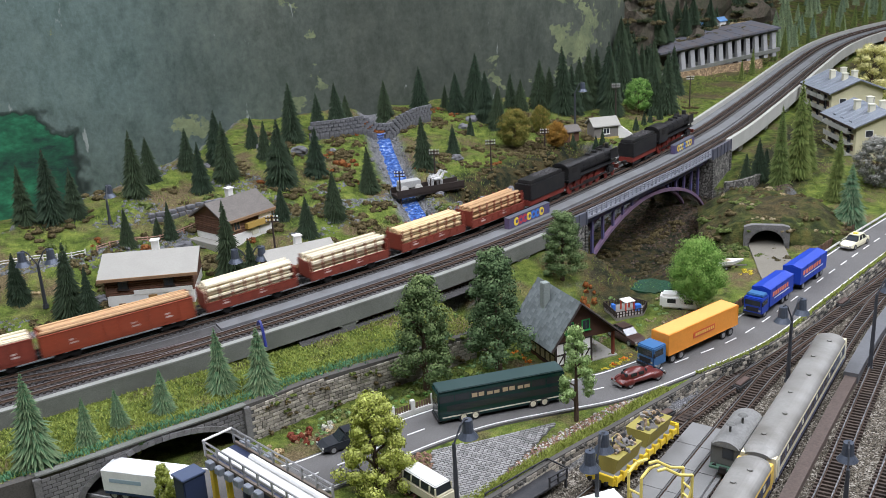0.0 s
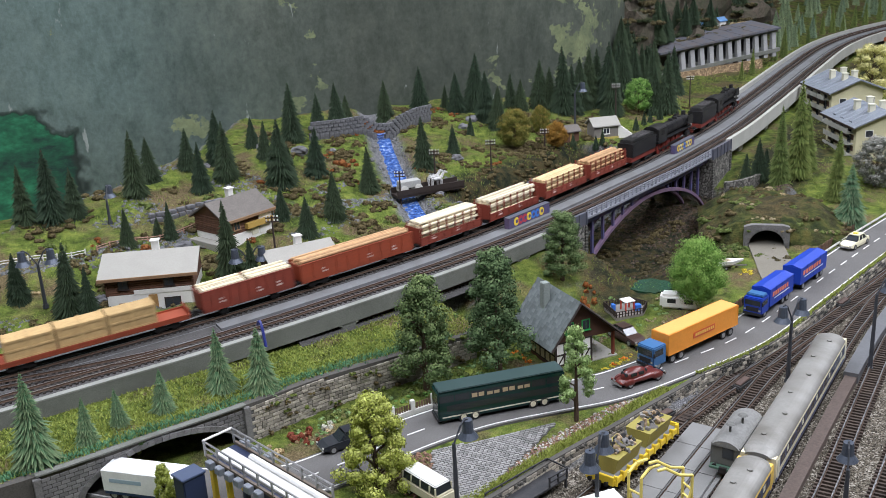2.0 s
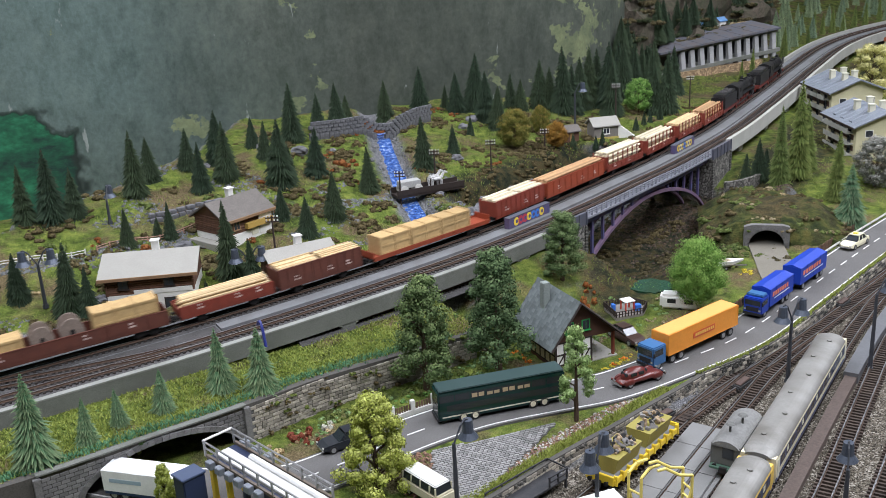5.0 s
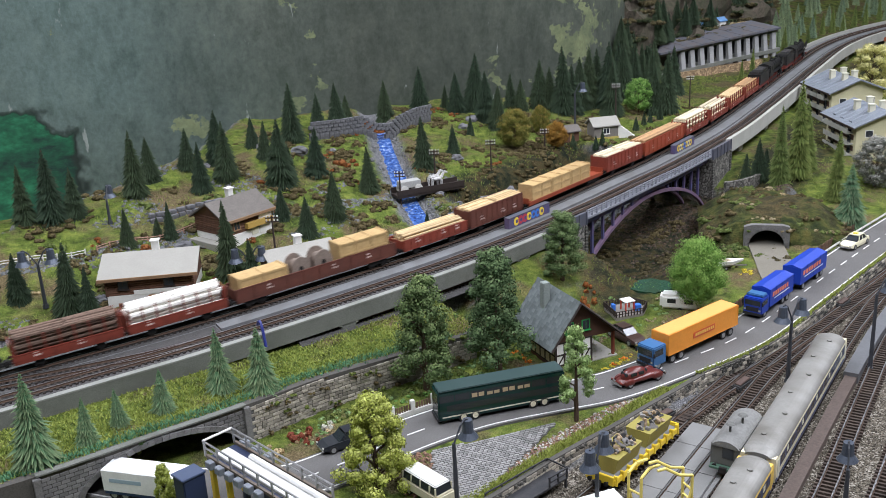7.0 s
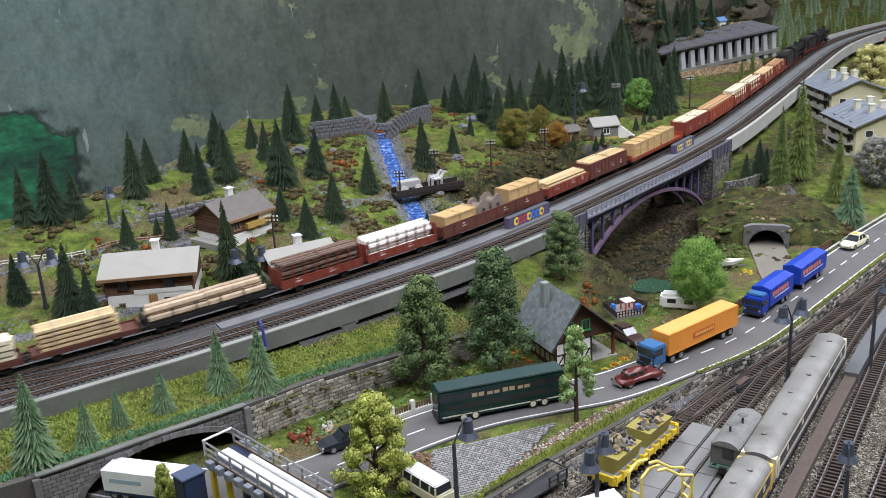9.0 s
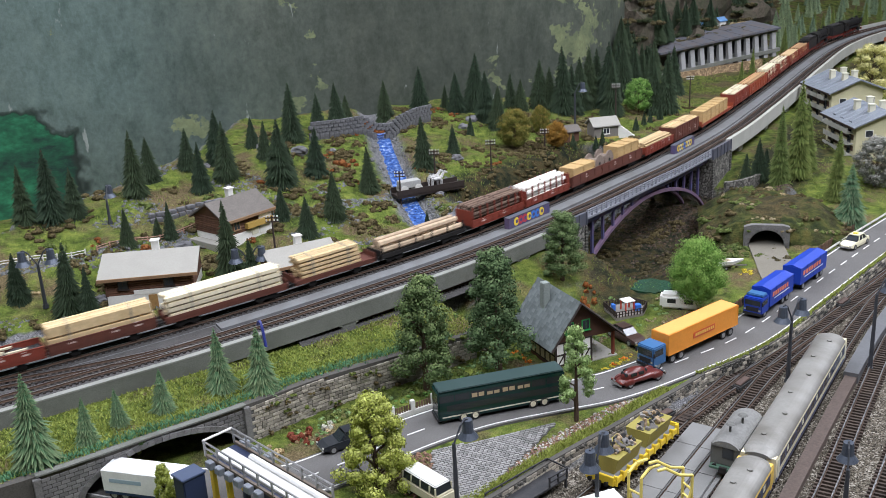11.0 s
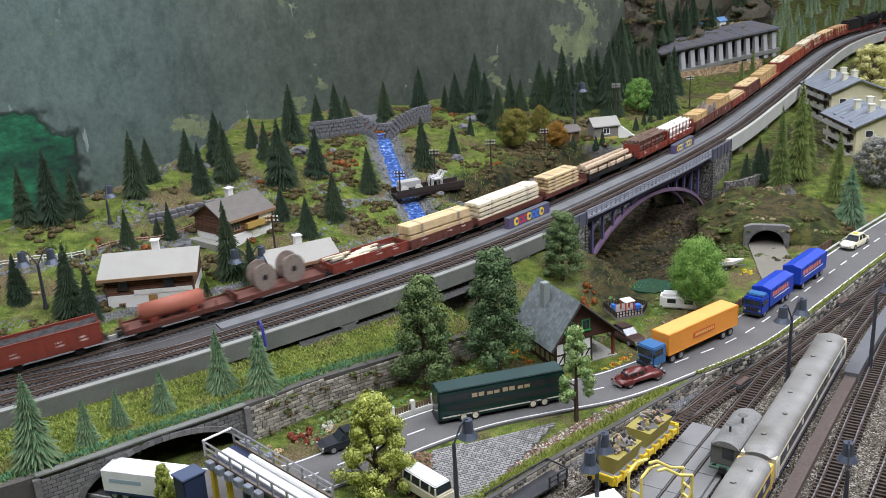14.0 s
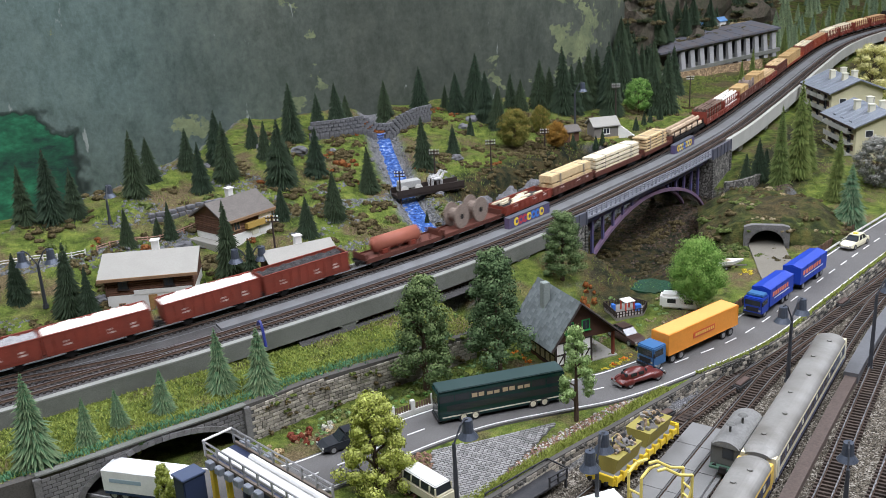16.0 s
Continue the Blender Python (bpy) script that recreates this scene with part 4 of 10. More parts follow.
def make_train():
    """Each vehicle with the distance of its front along the line at the start, and its length."""
    L = 11.7
    lum = lambda m, lay, h, l, x=0: (lambda t, LL: lumber(t, l, x, 2.5, 1.24, h, m, lay, 5))
    a = locomotive()
    b = copy_thing(a, Matrix())
    rows = [
        (a, 1.116, 27.2), (b, 0.925, 27.2),
        (wagon("stake_wagon", "red stake wagon loaded with tan pine poles", L, RED, 2, stake_wagon(1, TAN_WOOD, 6, 0.20)), 0.744, L),
        (wagon("stake_wagon", "red stake wagon loaded with pale pine poles", L, RED, 2, stake_wagon(2, PALE_WOOD, 6, 0.20)), 0.663, L),
        (wagon("stake_wagon", "red stake wagon loaded with thick cream logs", L, RED, 2, stake_wagon(3, CREAM_WOOD, 4, 0.31)), 0.578, L),
        (wagon("stake_wagon", "red stake wagon stacked with cream poles", L, RED, 2, stake_wagon(4, CREAM_WOOD, 6, 0.22)), 0.494, L),
        (wagon("open_wagon", "long red open wagon heaped with weathered planks", 17.0, ORANGE_RED, 4, gondola(2.9, lambda t, LL: (log_load(t, LL - 0.6, 2.4, 2.2, 3, 0.2, TAN_WOOD, 7)), ORANGE_RED)), 0.413, 17.0),
        (wagon("open_wagon", "red open wagon covered with pale planks", L, RED, 2, gondola(3.0, plank_top(3.0, CREAM_WOOD, 3))), 0.302, L),
        (wagon("flat_wagon", "long orange flat wagon with three timber crates", 21.2, ORANGE_RED, 4, flat(ORANGE_RED, three_crates)), 0.219, 21.2),
        (wagon("open_wagon", "brown open wagon covered with pale boards", L, BROWN, 2, gondola(3.0, plank_top(3.0, PALE_WOOD, 4), BROWN)), 0.077, L),
        (wagon("low_wagon", "low red wagon stacked with pine planks", L, RED, 2, gondola(2.1, lambda t, LL: log_load(t, LL - 0.8, 2.4, 1.3, 4, 0.2, PALE_WOOD, 12))), 0.0, L),
        (wagon("open_wagon", "long brown open wagon with crates and cable drums", 22.6, BROWN, 4, gondola(2.3, mixed_load, BROWN)), -0.081, 22.6),
        (wagon("stake_wagon", "red stake wagon with white birch logs", L, RED, 2, stake_wagon(6, WHITE_WOOD, 4, 0.3, 2)), -0.228, L),
        (wagon("stake_wagon", "red stake wagon with rough bark logs", L, RED, 2, stake_wagon(7, BARK, 5, 0.26, 2)), -0.304, L),
        (wagon("log_wagon", "black bogie wagon with long peeled logs", 15.0, UNDER, 4, flat(UNDER, big_logs)), -0.386, 15.0),
        (wagon("flat_wagon", "brown flat wagon with a short stack of boards", L, BROWN, 2, flat(BROWN, lum(PALE_WOOD, 5, 2.2, 8.5, -0.5))), -0.484, L),
        (wagon("low_wagon", "brown bogie wagon with long pale boards", 15.2, BROWN, 4, flat(BROWN, lum(CREAM_WOOD, 4, 2.2, 14.0), 1.6)), -0.563, 15.2),
        (wagon("low_wagon", "brown low wagon with yellow sawn timber", L, BROWN, 2, gondola(1.9, lum(PALE_WOOD, 2, 2.2, 11.4), BROWN)), -0.664, L),
        (wagon("low_wagon", "low red wagon with scrap and ash", L, RED, 2, gondola(2.0, scrap_load)), -0.740, L),
        (wagon("flat_wagon", "brown flat wagon carrying two cable drums", L, BROWN, 2, flat(BROWN, two_drums)), -0.819, L),
        (wagon("flat_wagon", "brown bogie wagon carrying a red tank", 12.8, BROWN, 4, flat(BROWN, tank_load)), -0.895, 12.8),
        (wagon("open_wagon", "red open wagon filled with coal", L, RED, 2, gondola(2.9, heap_load(2.5, 0.5, COAL, 1.4, 2))), -0.990, L),
        (wagon("open_wagon", "red open wagon heaped with white gypsum", L, RED, 2, gondola(2.9, heap_load(2.6, 0.8, GRAVEL_WHITE, 1.0, 3))), -1.066, L),
        (wagon("open_wagon", "red open wagon heaped with white gypsum", L, RED, 2, gondola(2.9, heap_load(2.6, 0.8, GRAVEL_WHITE, 1.0, 4))), -1.148, L),
        (wagon("open_wagon", "red open wagon filled with grey gravel", L, RED, 2, gondola(2.9, heap_load(2.6, 0.5, GRAVEL_GREY, 1.0, 5))), -1.223, L),
    ]
    for t, front, length in rows:
        t.scale = (1.0, 1.06, 1.2)
    return rows


TRAIN = make_train()


def along(s, half):
    """The pose of a vehicle whose middle is at s, both ends on the line."""
    a, _ = MAIN.at(s - half, 0, RAIL + climb(s - half))
    b, _ = MAIN.at(s + half, 0, RAIL + climb(s + half))
    d = b - a
    m = (a + b) / 2
    return pose(m.x, m.y, m.z, 0, -math.degrees(math.atan2(d.z, math.hypot(d.x, d.y))), math.degrees(math.atan2(d.y, d.x)))

# ---- plants ----
def leaf_material(name, dark, mid, tip, rough=0.8):
    m, nt, b = nodes_of(name, rough, 0, 0.15)
    g = nt.nodes.new("ShaderNodeNewGeometry").outputs["Random Per Island"]
    col = ramp(nt, g, [(0.0, dark), (0.55, mid), (1.0, shade(mid, 1.4))])
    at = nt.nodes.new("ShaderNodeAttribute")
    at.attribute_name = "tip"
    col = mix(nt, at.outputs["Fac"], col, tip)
    o = nt.nodes.new("ShaderNodeObjectInfo").outputs["Random"]
    col = mix(nt, 1.0, col, ramp(nt, o, [(0.0, (0.78, 0.82, 0.85)), (1.0, (1.15, 1.08, 0.95))]), "MULTIPLY")
    nt.links.new(col, b.inputs["Base Color"])
    return m


SPRUCE = leaf_material("dark_spruce_needles", (0.010, 0.019, 0.011), (0.027, 0.046, 0.026), (0.065, 0.092, 0.052))
SPRUCE_FROST = leaf_material("blue_green_spruce_needles", (0.014, 0.060, 0.030), (0.042, 0.130, 0.066), (0.30, 0.38, 0.22))
SPRUCE_FAR = leaf_material("grey_green_spruce_needles", (0.045, 0.080, 0.05), (0.13, 0.19, 0.115), (0.28, 0.35, 0.21))
SPRUCE_LIGHT = leaf_material("yellow_green_spruce_needles", (0.028, 0.055, 0.014), (0.080, 0.125, 0.032), (0.22, 0.26, 0.08))
LEAF_DARK = leaf_material("dark_green_foliage", (0.035, 0.065, 0.026), (0.105, 0.165, 0.070), (0.21, 0.28, 0.12))
LEAF_GREEN = leaf_material("bright_green_foliage", (0.06, 0.14, 0.025), (0.17, 0.33, 0.07), (0.32, 0.47, 0.14))
LEAF_LIME = leaf_material("lime_yellow_foliage", (0.20, 0.24, 0.035), (0.42, 0.46, 0.08), (0.66, 0.68, 0.22))
LEAF_MINT = leaf_material("light_green_foliage", (0.11, 0.19, 0.06), (0.27, 0.40, 0.15), (0.46, 0.58, 0.28))
LEAF_OLIVE = leaf_material("olive_foliage_with_red", (0.06, 0.075, 0.018), (0.16, 0.17, 0.04), (0.30, 0.20, 0.05))
LEAF_RUST = leaf_material("orange_brown_foliage", (0.10, 0.06, 0.015), (0.27, 0.16, 0.03), (0.42, 0.22, 0.05))
LEAF_SNOW = leaf_material("snow_dusted_foliage", (0.05, 0.055, 0.05), (0.14, 0.15, 0.14), (0.62, 0.64, 0.64))
TRUNK = mat("brown_tree_bark", (0.085, 0.055, 0.035), 0.9, grain=900, vary=0.4, big=200, relief=0.0006)


def raw_mesh(name, v, f, m, tip=None):
    me = bpy.data.meshes.new(name)
    me.from_pydata(v, [], f)
    me.materials.append(m)
    if tip is not None:
        a = me.attributes.new("tip", "FLOAT", "POINT")
        a.data.foreach_set("value", tip)
    return me


def spruce_tree(seed, m, label, whorls=30, width=0.24, dense=17):
    """A conifer of height 1: a tapered trunk and whorls of drooping branches of needles."""
    rnd = random.Random(seed)
    t = thing("spruce_tree", Matrix(), label, "tree", "spruce trees")
    bm = bmesh.new()
    rod(bm, (0, 0, -0.02), (0, 0, 0.96), 0.022, 0.004, 7)
    part("trunk", bm, TRUNK, t, k=1)
    v, f, tip = [], [], []
    for w in range(whorls):
        u = (w + 0.5) / whorls
        z = 0.06 + 0.92 * u
        rad = width * (1 - u) ** 0.85 * rnd.uniform(0.85, 1.12) + 0.012
        n = max(5, int(dense * (1 - u * 0.6)))
        a0 = rnd.uniform(0, 6.3)
        for i in range(n):
            a = a0 + 6.283 * (i + rnd.uniform(-0.3, 0.3)) / n
            r = rad * rnd.uniform(0.7, 1.15)
            c, s_ = math.cos(a), math.sin(a)
            dz = -rad * rnd.uniform(0.30, 0.62)
            wd = max(0.005, r * rnd.uniform(0.055, 0.105))
            zz = z + rnd.uniform(-0.5, 0.5) * 0.9 / whorls
            for sub in range(3):
                e = (sub - 1) * 0.32
                ca, sa = math.cos(a + e), math.sin(a + e)
                q = r * (1.0 if sub == 1 else 0.8)
                b = len(v)
                v += [(c * 0.01, s_ * 0.01, zz), (ca * q * 0.55 - sa * wd, sa * q * 0.55 + ca * wd, zz + dz * 0.35 - 0.006),
                      (ca * q * 0.55 + sa * wd, sa * q * 0.55 - ca * wd, zz + dz * 0.35 - 0.006), (ca * q * 0.6, sa * q * 0.6, zz + dz * 0.3 + wd * 0.5), (ca * q, sa * q, zz + dz)]
                tip += [0, 0.25, 0.25, 0.1, rnd.uniform(0.5, 1.0)]
                f += [(b, b + 1, b + 3), (b, b + 3, b + 2), (b + 1, b + 4, b + 3), (b + 3, b + 4, b + 2)]
    b = len(v)
    v += [(0.006, 0, 0.94), (-0.004, 0.005, 0.94), (-0.004, -0.005, 0.94), (0, 0, 1.0)]
    tip += [0.3, 0.3, 0.3, 0.8]
    f += [(b, b + 1, b + 3), (b + 1, b + 2, b + 3), (b + 2, b, b + 3)]
    o = new("crown", raw_mesh("crown", v, f, m, tip))
    o.parent = t
    return t


def clump(v, f, tip, c, r, n, size, rnd, flat_=1.0, grain=0.35):
    """Small leaf pairs spread over a lumpy ball at c."""
    for _ in range(n):
        d = Vector((rnd.gauss(0, 1), rnd.gauss(0, 1), rnd.gauss(0, 1))).normalized()
        q = r * rnd.uniform(1 - grain, 1.0)
        p = Vector(c) + Vector((d.x * q, d.y * q, d.z * q * flat_))
        a = d.cross(Vector((rnd.uniform(-1, 1), rnd.uniform(-1, 1), rnd.uniform(-1, 1)))).normalized()
        w = d.cross(a)
        s_ = size * rnd.uniform(0.6, 1.3)
        b = len(v)
        up_ = d * s_ * rnd.uniform(0.1, 0.8)
        v += [tuple(p - a * s_), tuple(p + w * s_ * 0.7 + up_), tuple(p + a * s_ + up_ * 0.5), tuple(p - w * s_ * 0.7)]
        # the more a leaf faces up, the more tip colour it takes
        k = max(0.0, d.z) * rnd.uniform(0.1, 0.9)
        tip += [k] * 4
        f += [(b, b + 1, b + 2), (b, b + 2, b + 3)]


def leafy_tree(seed, m, label, shape, clumps, cr, leaves, size, trunk_h=0.25, group=""):
    """A broad-leaved tree of height 1: trunk, limbs and a crown of leaf clumps inside the outline shape(u) for u from 0 to 1."""
    rnd = random.Random(seed)
    t = thing("leafy_tree", Matrix(), label, "tree", group)
    bm = bmesh.new()
    rod(bm, (0, 0, -0.02), (0, 0, trunk_h), 0.03, 0.024, 8)
    rod(bm, (0, 0, trunk_h), (0, 0, 0.9), 0.024, 0.004, 7)
    part("trunk", bm, TRUNK, t, k=1)
    v, f, tip = [], [], []
    for i in range(clumps):
        u = (i + rnd.random()) / clumps
        z = trunk_h * 0.8 + (0.97 - trunk_h * 0.8) * u
        a = i * 2.4 + rnd.uniform(-0.5, 0.5)
        q = shape(u) * rnd.uniform(0.55, 1.05)
        c = (math.cos(a) * q, math.sin(a) * q, z + rnd.uniform(-0.03, 0.03))
        r = cr * rnd.uniform(0.7, 1.25)
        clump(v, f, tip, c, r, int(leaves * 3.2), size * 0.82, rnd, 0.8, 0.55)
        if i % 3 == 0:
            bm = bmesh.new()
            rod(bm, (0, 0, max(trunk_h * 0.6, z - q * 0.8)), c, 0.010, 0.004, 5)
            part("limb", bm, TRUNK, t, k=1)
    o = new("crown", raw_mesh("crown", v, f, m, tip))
    o.parent = t
    return t


def drop(x, y, dz=0.0):
    return float(ground_height([x], [y])[0][0]) + dz


def plant(kinds, rows, seed, z=None, wide=1.0):
    """Sets copies of the given trees at rows of (x, y, height)."""
    rnd = random.Random(seed)
    for x, y, h in rows:
        k = kinds[rnd.randrange(len(kinds))]
        b = h * rnd.uniform(0.92, 1.12) * wide
        c = k.scale
        copy_thing(k, Matrix.Translation((x, y, drop(x, y) - 0.001 if z is None else z)) @ Matrix.Rotation(rnd.uniform(0, 6.28), 4, "Z") @ Matrix.Rotation(rnd.uniform(-0.04, 0.04), 4, "X") @ Matrix.Diagonal((b / c.x, b / c.y, h / c.z, 1)))


def move_to(ob, x, y, h, z=None, turn=0.0, wide=1.0):
    ob.matrix_world = Matrix.Translation((x, y, drop(x, y) - 0.001 if z is None else z)) @ Matrix.Rotation(turn, 4, "Z") @ Matrix.Diagonal((h * wide, h * wide, h, 1))


def forest():
    dark = [spruce_tree(i, SPRUCE, "dark green model spruce tree with drooping branches", 34 + i, 0.225 + 0.018 * i, 25) for i in range(4)]
    for d, (x, y, h) in zip(dark, ((-0.376, 0.854, 0.055), (-0.353, 0.859, 0.070), (-0.336, 0.870, 0.048), (-0.338, 0.729, 0.042))):
        move_to(d, x, y, h)
    plant(dark, [(-0.291, 0.708, 0.060), (-0.273, 0.701, 0.044), (-0.290, 0.910, 0.067), (-0.287, 0.951, 0.047), (-0.257, 0.981, 0.044), (-0.234, 0.937, 0.052), (-0.231, 1.012, 0.059),
                 (-0.214, 0.964, 0.061), (-0.276, 0.821, 0.036), (-0.256, 0.844, 0.022), (-0.244, 0.843, 0.037)], 1)
    plant(dark, [(-0.176, 0.766, 0.069), (-0.155, 0.749, 0.041), (-0.191, 0.736, 0.023), (-0.203, 1.061, 0.036), (-0.184, 1.022, 0.043), (-0.160, 0.960, 0.070), (-0.152, 0.973, 0.044),
                 (-0.164, 1.096, 0.070), (-0.139, 1.141, 0.046), (-0.128, 0.997, 0.053), (-0.118, 1.160, 0.053), (-0.109, 1.189, 0.036), (-0.101, 0.892, 0.048), (-0.122, 0.850, 0.039),
                 (-0.150, 0.890, 0.034), (-0.072, 0.975, 0.049), (-0.064, 1.235, 0.052), (-0.019, 1.229, 0.063), (-0.015, 1.048, 0.062), (0.018, 1.106, 0.036), (-0.014, 0.913, 0.015), (0.009, 0.895, 0.015)], 2)
    plant(dark, [(0.013, 1.294, 0.032), (0.028, 1.273, 0.055), (0.052, 1.288, 0.079), (0.064, 1.241, 0.066), (0.041, 1.180, 0.026), (0.077, 1.215, 0.055), (0.102, 1.317, 0.051), (0.115, 1.307, 0.044),
                 (0.144, 1.336, 0.069), (0.158, 1.331, 0.059), (0.174, 1.315, 0.093), (0.186, 1.321, 0.070), (0.201, 1.348, 0.073), (0.216, 1.363, 0.085), (0.228, 1.373, 0.078), (0.240, 1.354, 0.095), (0.239, 1.316, 0.076)], 3)
    plant(dark, [(0.289, 1.507, 0.077), (0.316, 1.555, 0.078), (0.320, 1.509, 0.065), (0.312, 1.409, 0.077), (0.304, 1.339, 0.072), (0.318, 1.336, 0.088), (0.360, 1.465, 0.073), (0.302, 1.302, 0.025),
                 (0.285, 1.285, 0.019), (0.165, 1.165, 0.020), (0.194, 1.172, 0.018), (0.202, 1.172, 0.022), (0.257, 1.241, 0.020), (0.273, 1.267, 0.020), (0.349, 1.076, 0.041), (0.368, 1.086, 0.051), (0.379, 1.096, 0.035)], 4)
    up_rows = random.Random(31)
    for i in range(26):
        x = 0.25 + 0.27 * up_rows.random()
        y = 1.42 + (x - 0.25) * 1.5 + up_rows.uniform(-0.03, 0.05)
        plant(dark, [(x, y, up_rows.uniform(0.05, 0.08))], 40 + i, drop(x, y) + up_rows.uniform(0.0, 0.035) * (y > 1.5))
    light = [spruce_tree(11 + i, SPRUCE_LIGHT, "tall yellow-green model spruce tree", 40, 0.150, 20) for i in range(2)]
    move_to(light[0], 0.382, 1.061, 0.094)
    move_to(light[1], 0.409, 1.078, 0.115)
    plant(light, [(0.430, 1.106, 0.086), (0.427, 1.014, 0.079), (0.638, 1.786, 0.057), (0.611, 1.757, 0.049), (0.495, 1.574, 0.035), (0.528, 1.623, 0.045), (0.742, 2.002, 0.034), (0.740, 1.942, 0.033), (0.802, 2.078, 0.053),
                  (0.814, 2.061, 0.048), (0.849, 2.098, 0.058), (0.857, 2.065, 0.044), (0.908, 2.131, 0.055), (0.935, 2.137, 0.057), (0.981, 2.173, 0.060)], 5)
    frost = [spruce_tree(21 + i, SPRUCE_FROST, "blue-green model spruce tree with pale frosted tips", 30, 0.27, 24) for i in range(2)]
    move_to(frost[0], -0.244, 0.507, 0.058, 0.0265)
    move_to(frost[1], -0.221, 0.528, 0.030, 0.0265)
    plant(frost, [(-0.207, 0.547, 0.026), (-0.184, 0.563, 0.030), (-0.151, 0.587, 0.046), (-0.125, 0.588, 0.045)], 6, 0.0265)
    plant(frost, [(0.408, 0.931, 0.068)], 7)
    far = [spruce_tree(31 + i, SPRUCE_FAR, "grey-green model spruce tree on the far bank", 38, 0.22, 20) for i in range(2)]
    for i, d in enumerate(far):
        p = MAIN.at(S_R + 0.86 + 0.05 * i, 0.055)[0]
        move_to(d, p.x, p.y, 0.05)
    for i in range(54):
        p = MAIN.at(S_R + 0.80 + 0.75 * up_rows.random(), 0.05 + 0.30 * up_rows.random())[0]
        plant(far, [(p.x, p.y, up_rows.uniform(0.038, 0.068))], 90 + i)

    ball = lambda u: 0.40 * math.sin(math.pi * min(1, max(0, u * 0.9 + 0.08))) ** 0.6
    tall = lambda u: 0.20 * (1 - u) ** 0.5 + 0.03
    a = leafy_tree(1, LEAF_GREEN, "bright green round broad-leaved model tree", ball, 90, 0.165, 130, 0.013, 0.24)
    move_to(a, 0.205, 0.742, 0.059, 0.0, 0.0, 0.80)
    b = leafy_tree(2, LEAF_OLIVE, "olive round fruit tree with red apples", ball, 70, 0.15, 90, 0.016, 0.2, "fruit trees")
    move_to(b, 0.093, 1.146, 0.046)
    plant([b], [(0.130, 1.205, 0.034)], 8, wide=0.8)
    c = leafy_tree(3, LEAF_RUST, "small orange-brown autumn fruit tree", ball, 60, 0.15, 90, 0.018, 0.2, "fruit trees")
    move_to(c, 0.143, 1.144, 0.031)
    d = leafy_tree(4, LEAF_DARK, "tall dark green broad-leaved model tree", tall, 54, 0.086, 95, 0.012, 0.2, "tall dark trees")
    move_to(d, -0.017, 0.624, 0.085, 0.0, 0.4)
    plant([d], [(0.036, 0.650, 0.093)], 9)
    plant([d], [(0.100, 0.779, 0.062)], 10, wide=1.2)
    e = leafy_tree(5, LEAF_LIME, "lime-yellow foliage model tree beside the road", lambda u: 0.29 * (1 - u) ** 0.6 + 0.05, 84, 0.085, 100, 0.014, 0.15)
    move_to(e, -0.046, 0.500, 0.064, -0.002, 0.5)
    plant([e], [(-0.165, 0.484, 0.033)], 17, 0.0, 0.6)
    g = leafy_tree(6, LEAF_MINT, "slim light green model tree beside the road", lambda u: 0.17 * (1 - u) ** 0.6 + 0.03, 26, 0.075, 90, 0.014, 0.25)
    move_to(g, 0.081, 0.569, 0.068, 0.0, 1.3, 0.85)
    s = leafy_tree(7, LEAF_SNOW, "dark round tree dusted with white", ball, 45, 0.13, 90, 0.017, 0.15)
    move_to(s, 0.490, 1.059, 0.058)
    p = leafy_tree(8, leaf_material("pale_yellow_blossom", (0.25, 0.26, 0.08), (0.5, 0.5, 0.2), (0.75, 0.73, 0.45)), "tall pale yellow-green bushy model tree", lambda u: 0.36 * (1 - u) ** 0.4 + 0.05, 50, 0.10, 80, 0.016, 0.15)
    move_to(p, 0.661, 1.470, 0.089)
    q = leafy_tree(9, LEAF_GREEN, "round green tree at the edge of the wood", ball, 45, 0.13, 90, 0.017, 0.2)
    move_to(q, 0.280, 1.336, 0.048)


forest()


def scatter_stuff(name, label, m, spots, seed, leaf=0.0009, per=330):
    """Low bushes in one sheet: heaps of small leaves at spots of (x, y, radius, height factor)."""
    rnd = random.Random(seed)
    v, f, tip = [], [], []
    for x, y, r, k, *zz in spots:
        for _ in range(max(4, int(r / 0.0014))):
            a, q = rnd.uniform(0, 6.28), r * math.sqrt(rnd.random()) * 0.8
            cx, cy = x + q * math.cos(a), y + q * math.sin(a)
            rr = r * rnd.uniform(0.12, 0.32)
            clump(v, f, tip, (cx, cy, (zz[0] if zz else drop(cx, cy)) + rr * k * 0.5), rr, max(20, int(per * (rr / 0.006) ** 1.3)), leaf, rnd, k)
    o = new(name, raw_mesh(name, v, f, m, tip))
    tagged(o, label, "bushes", kind="stuff")


def random_spots(seed, n, x0, x1, n0, n1, r0, r1, k=0.8):
    """Spots in a stretch of the meadow behind the line, by distance from it."""
    rnd = random.Random(seed)
    out = []
    while len(out) < n:
        x, y = rnd.uniform(x0, x1), rnd.uniform(0.62, 1.5)
        s, o = MAIN.near([(x, y)])
        tn = STREAM.near([(x, y)])[1][0]
        bo = BACKDROP.near([(x, y)])[1][0]
        if n0 < o[0] < n1 and abs(tn) > 0.02 and bo < -0.012:
            out.append((x, y, rnd.uniform(r0, r1), k))
    return out


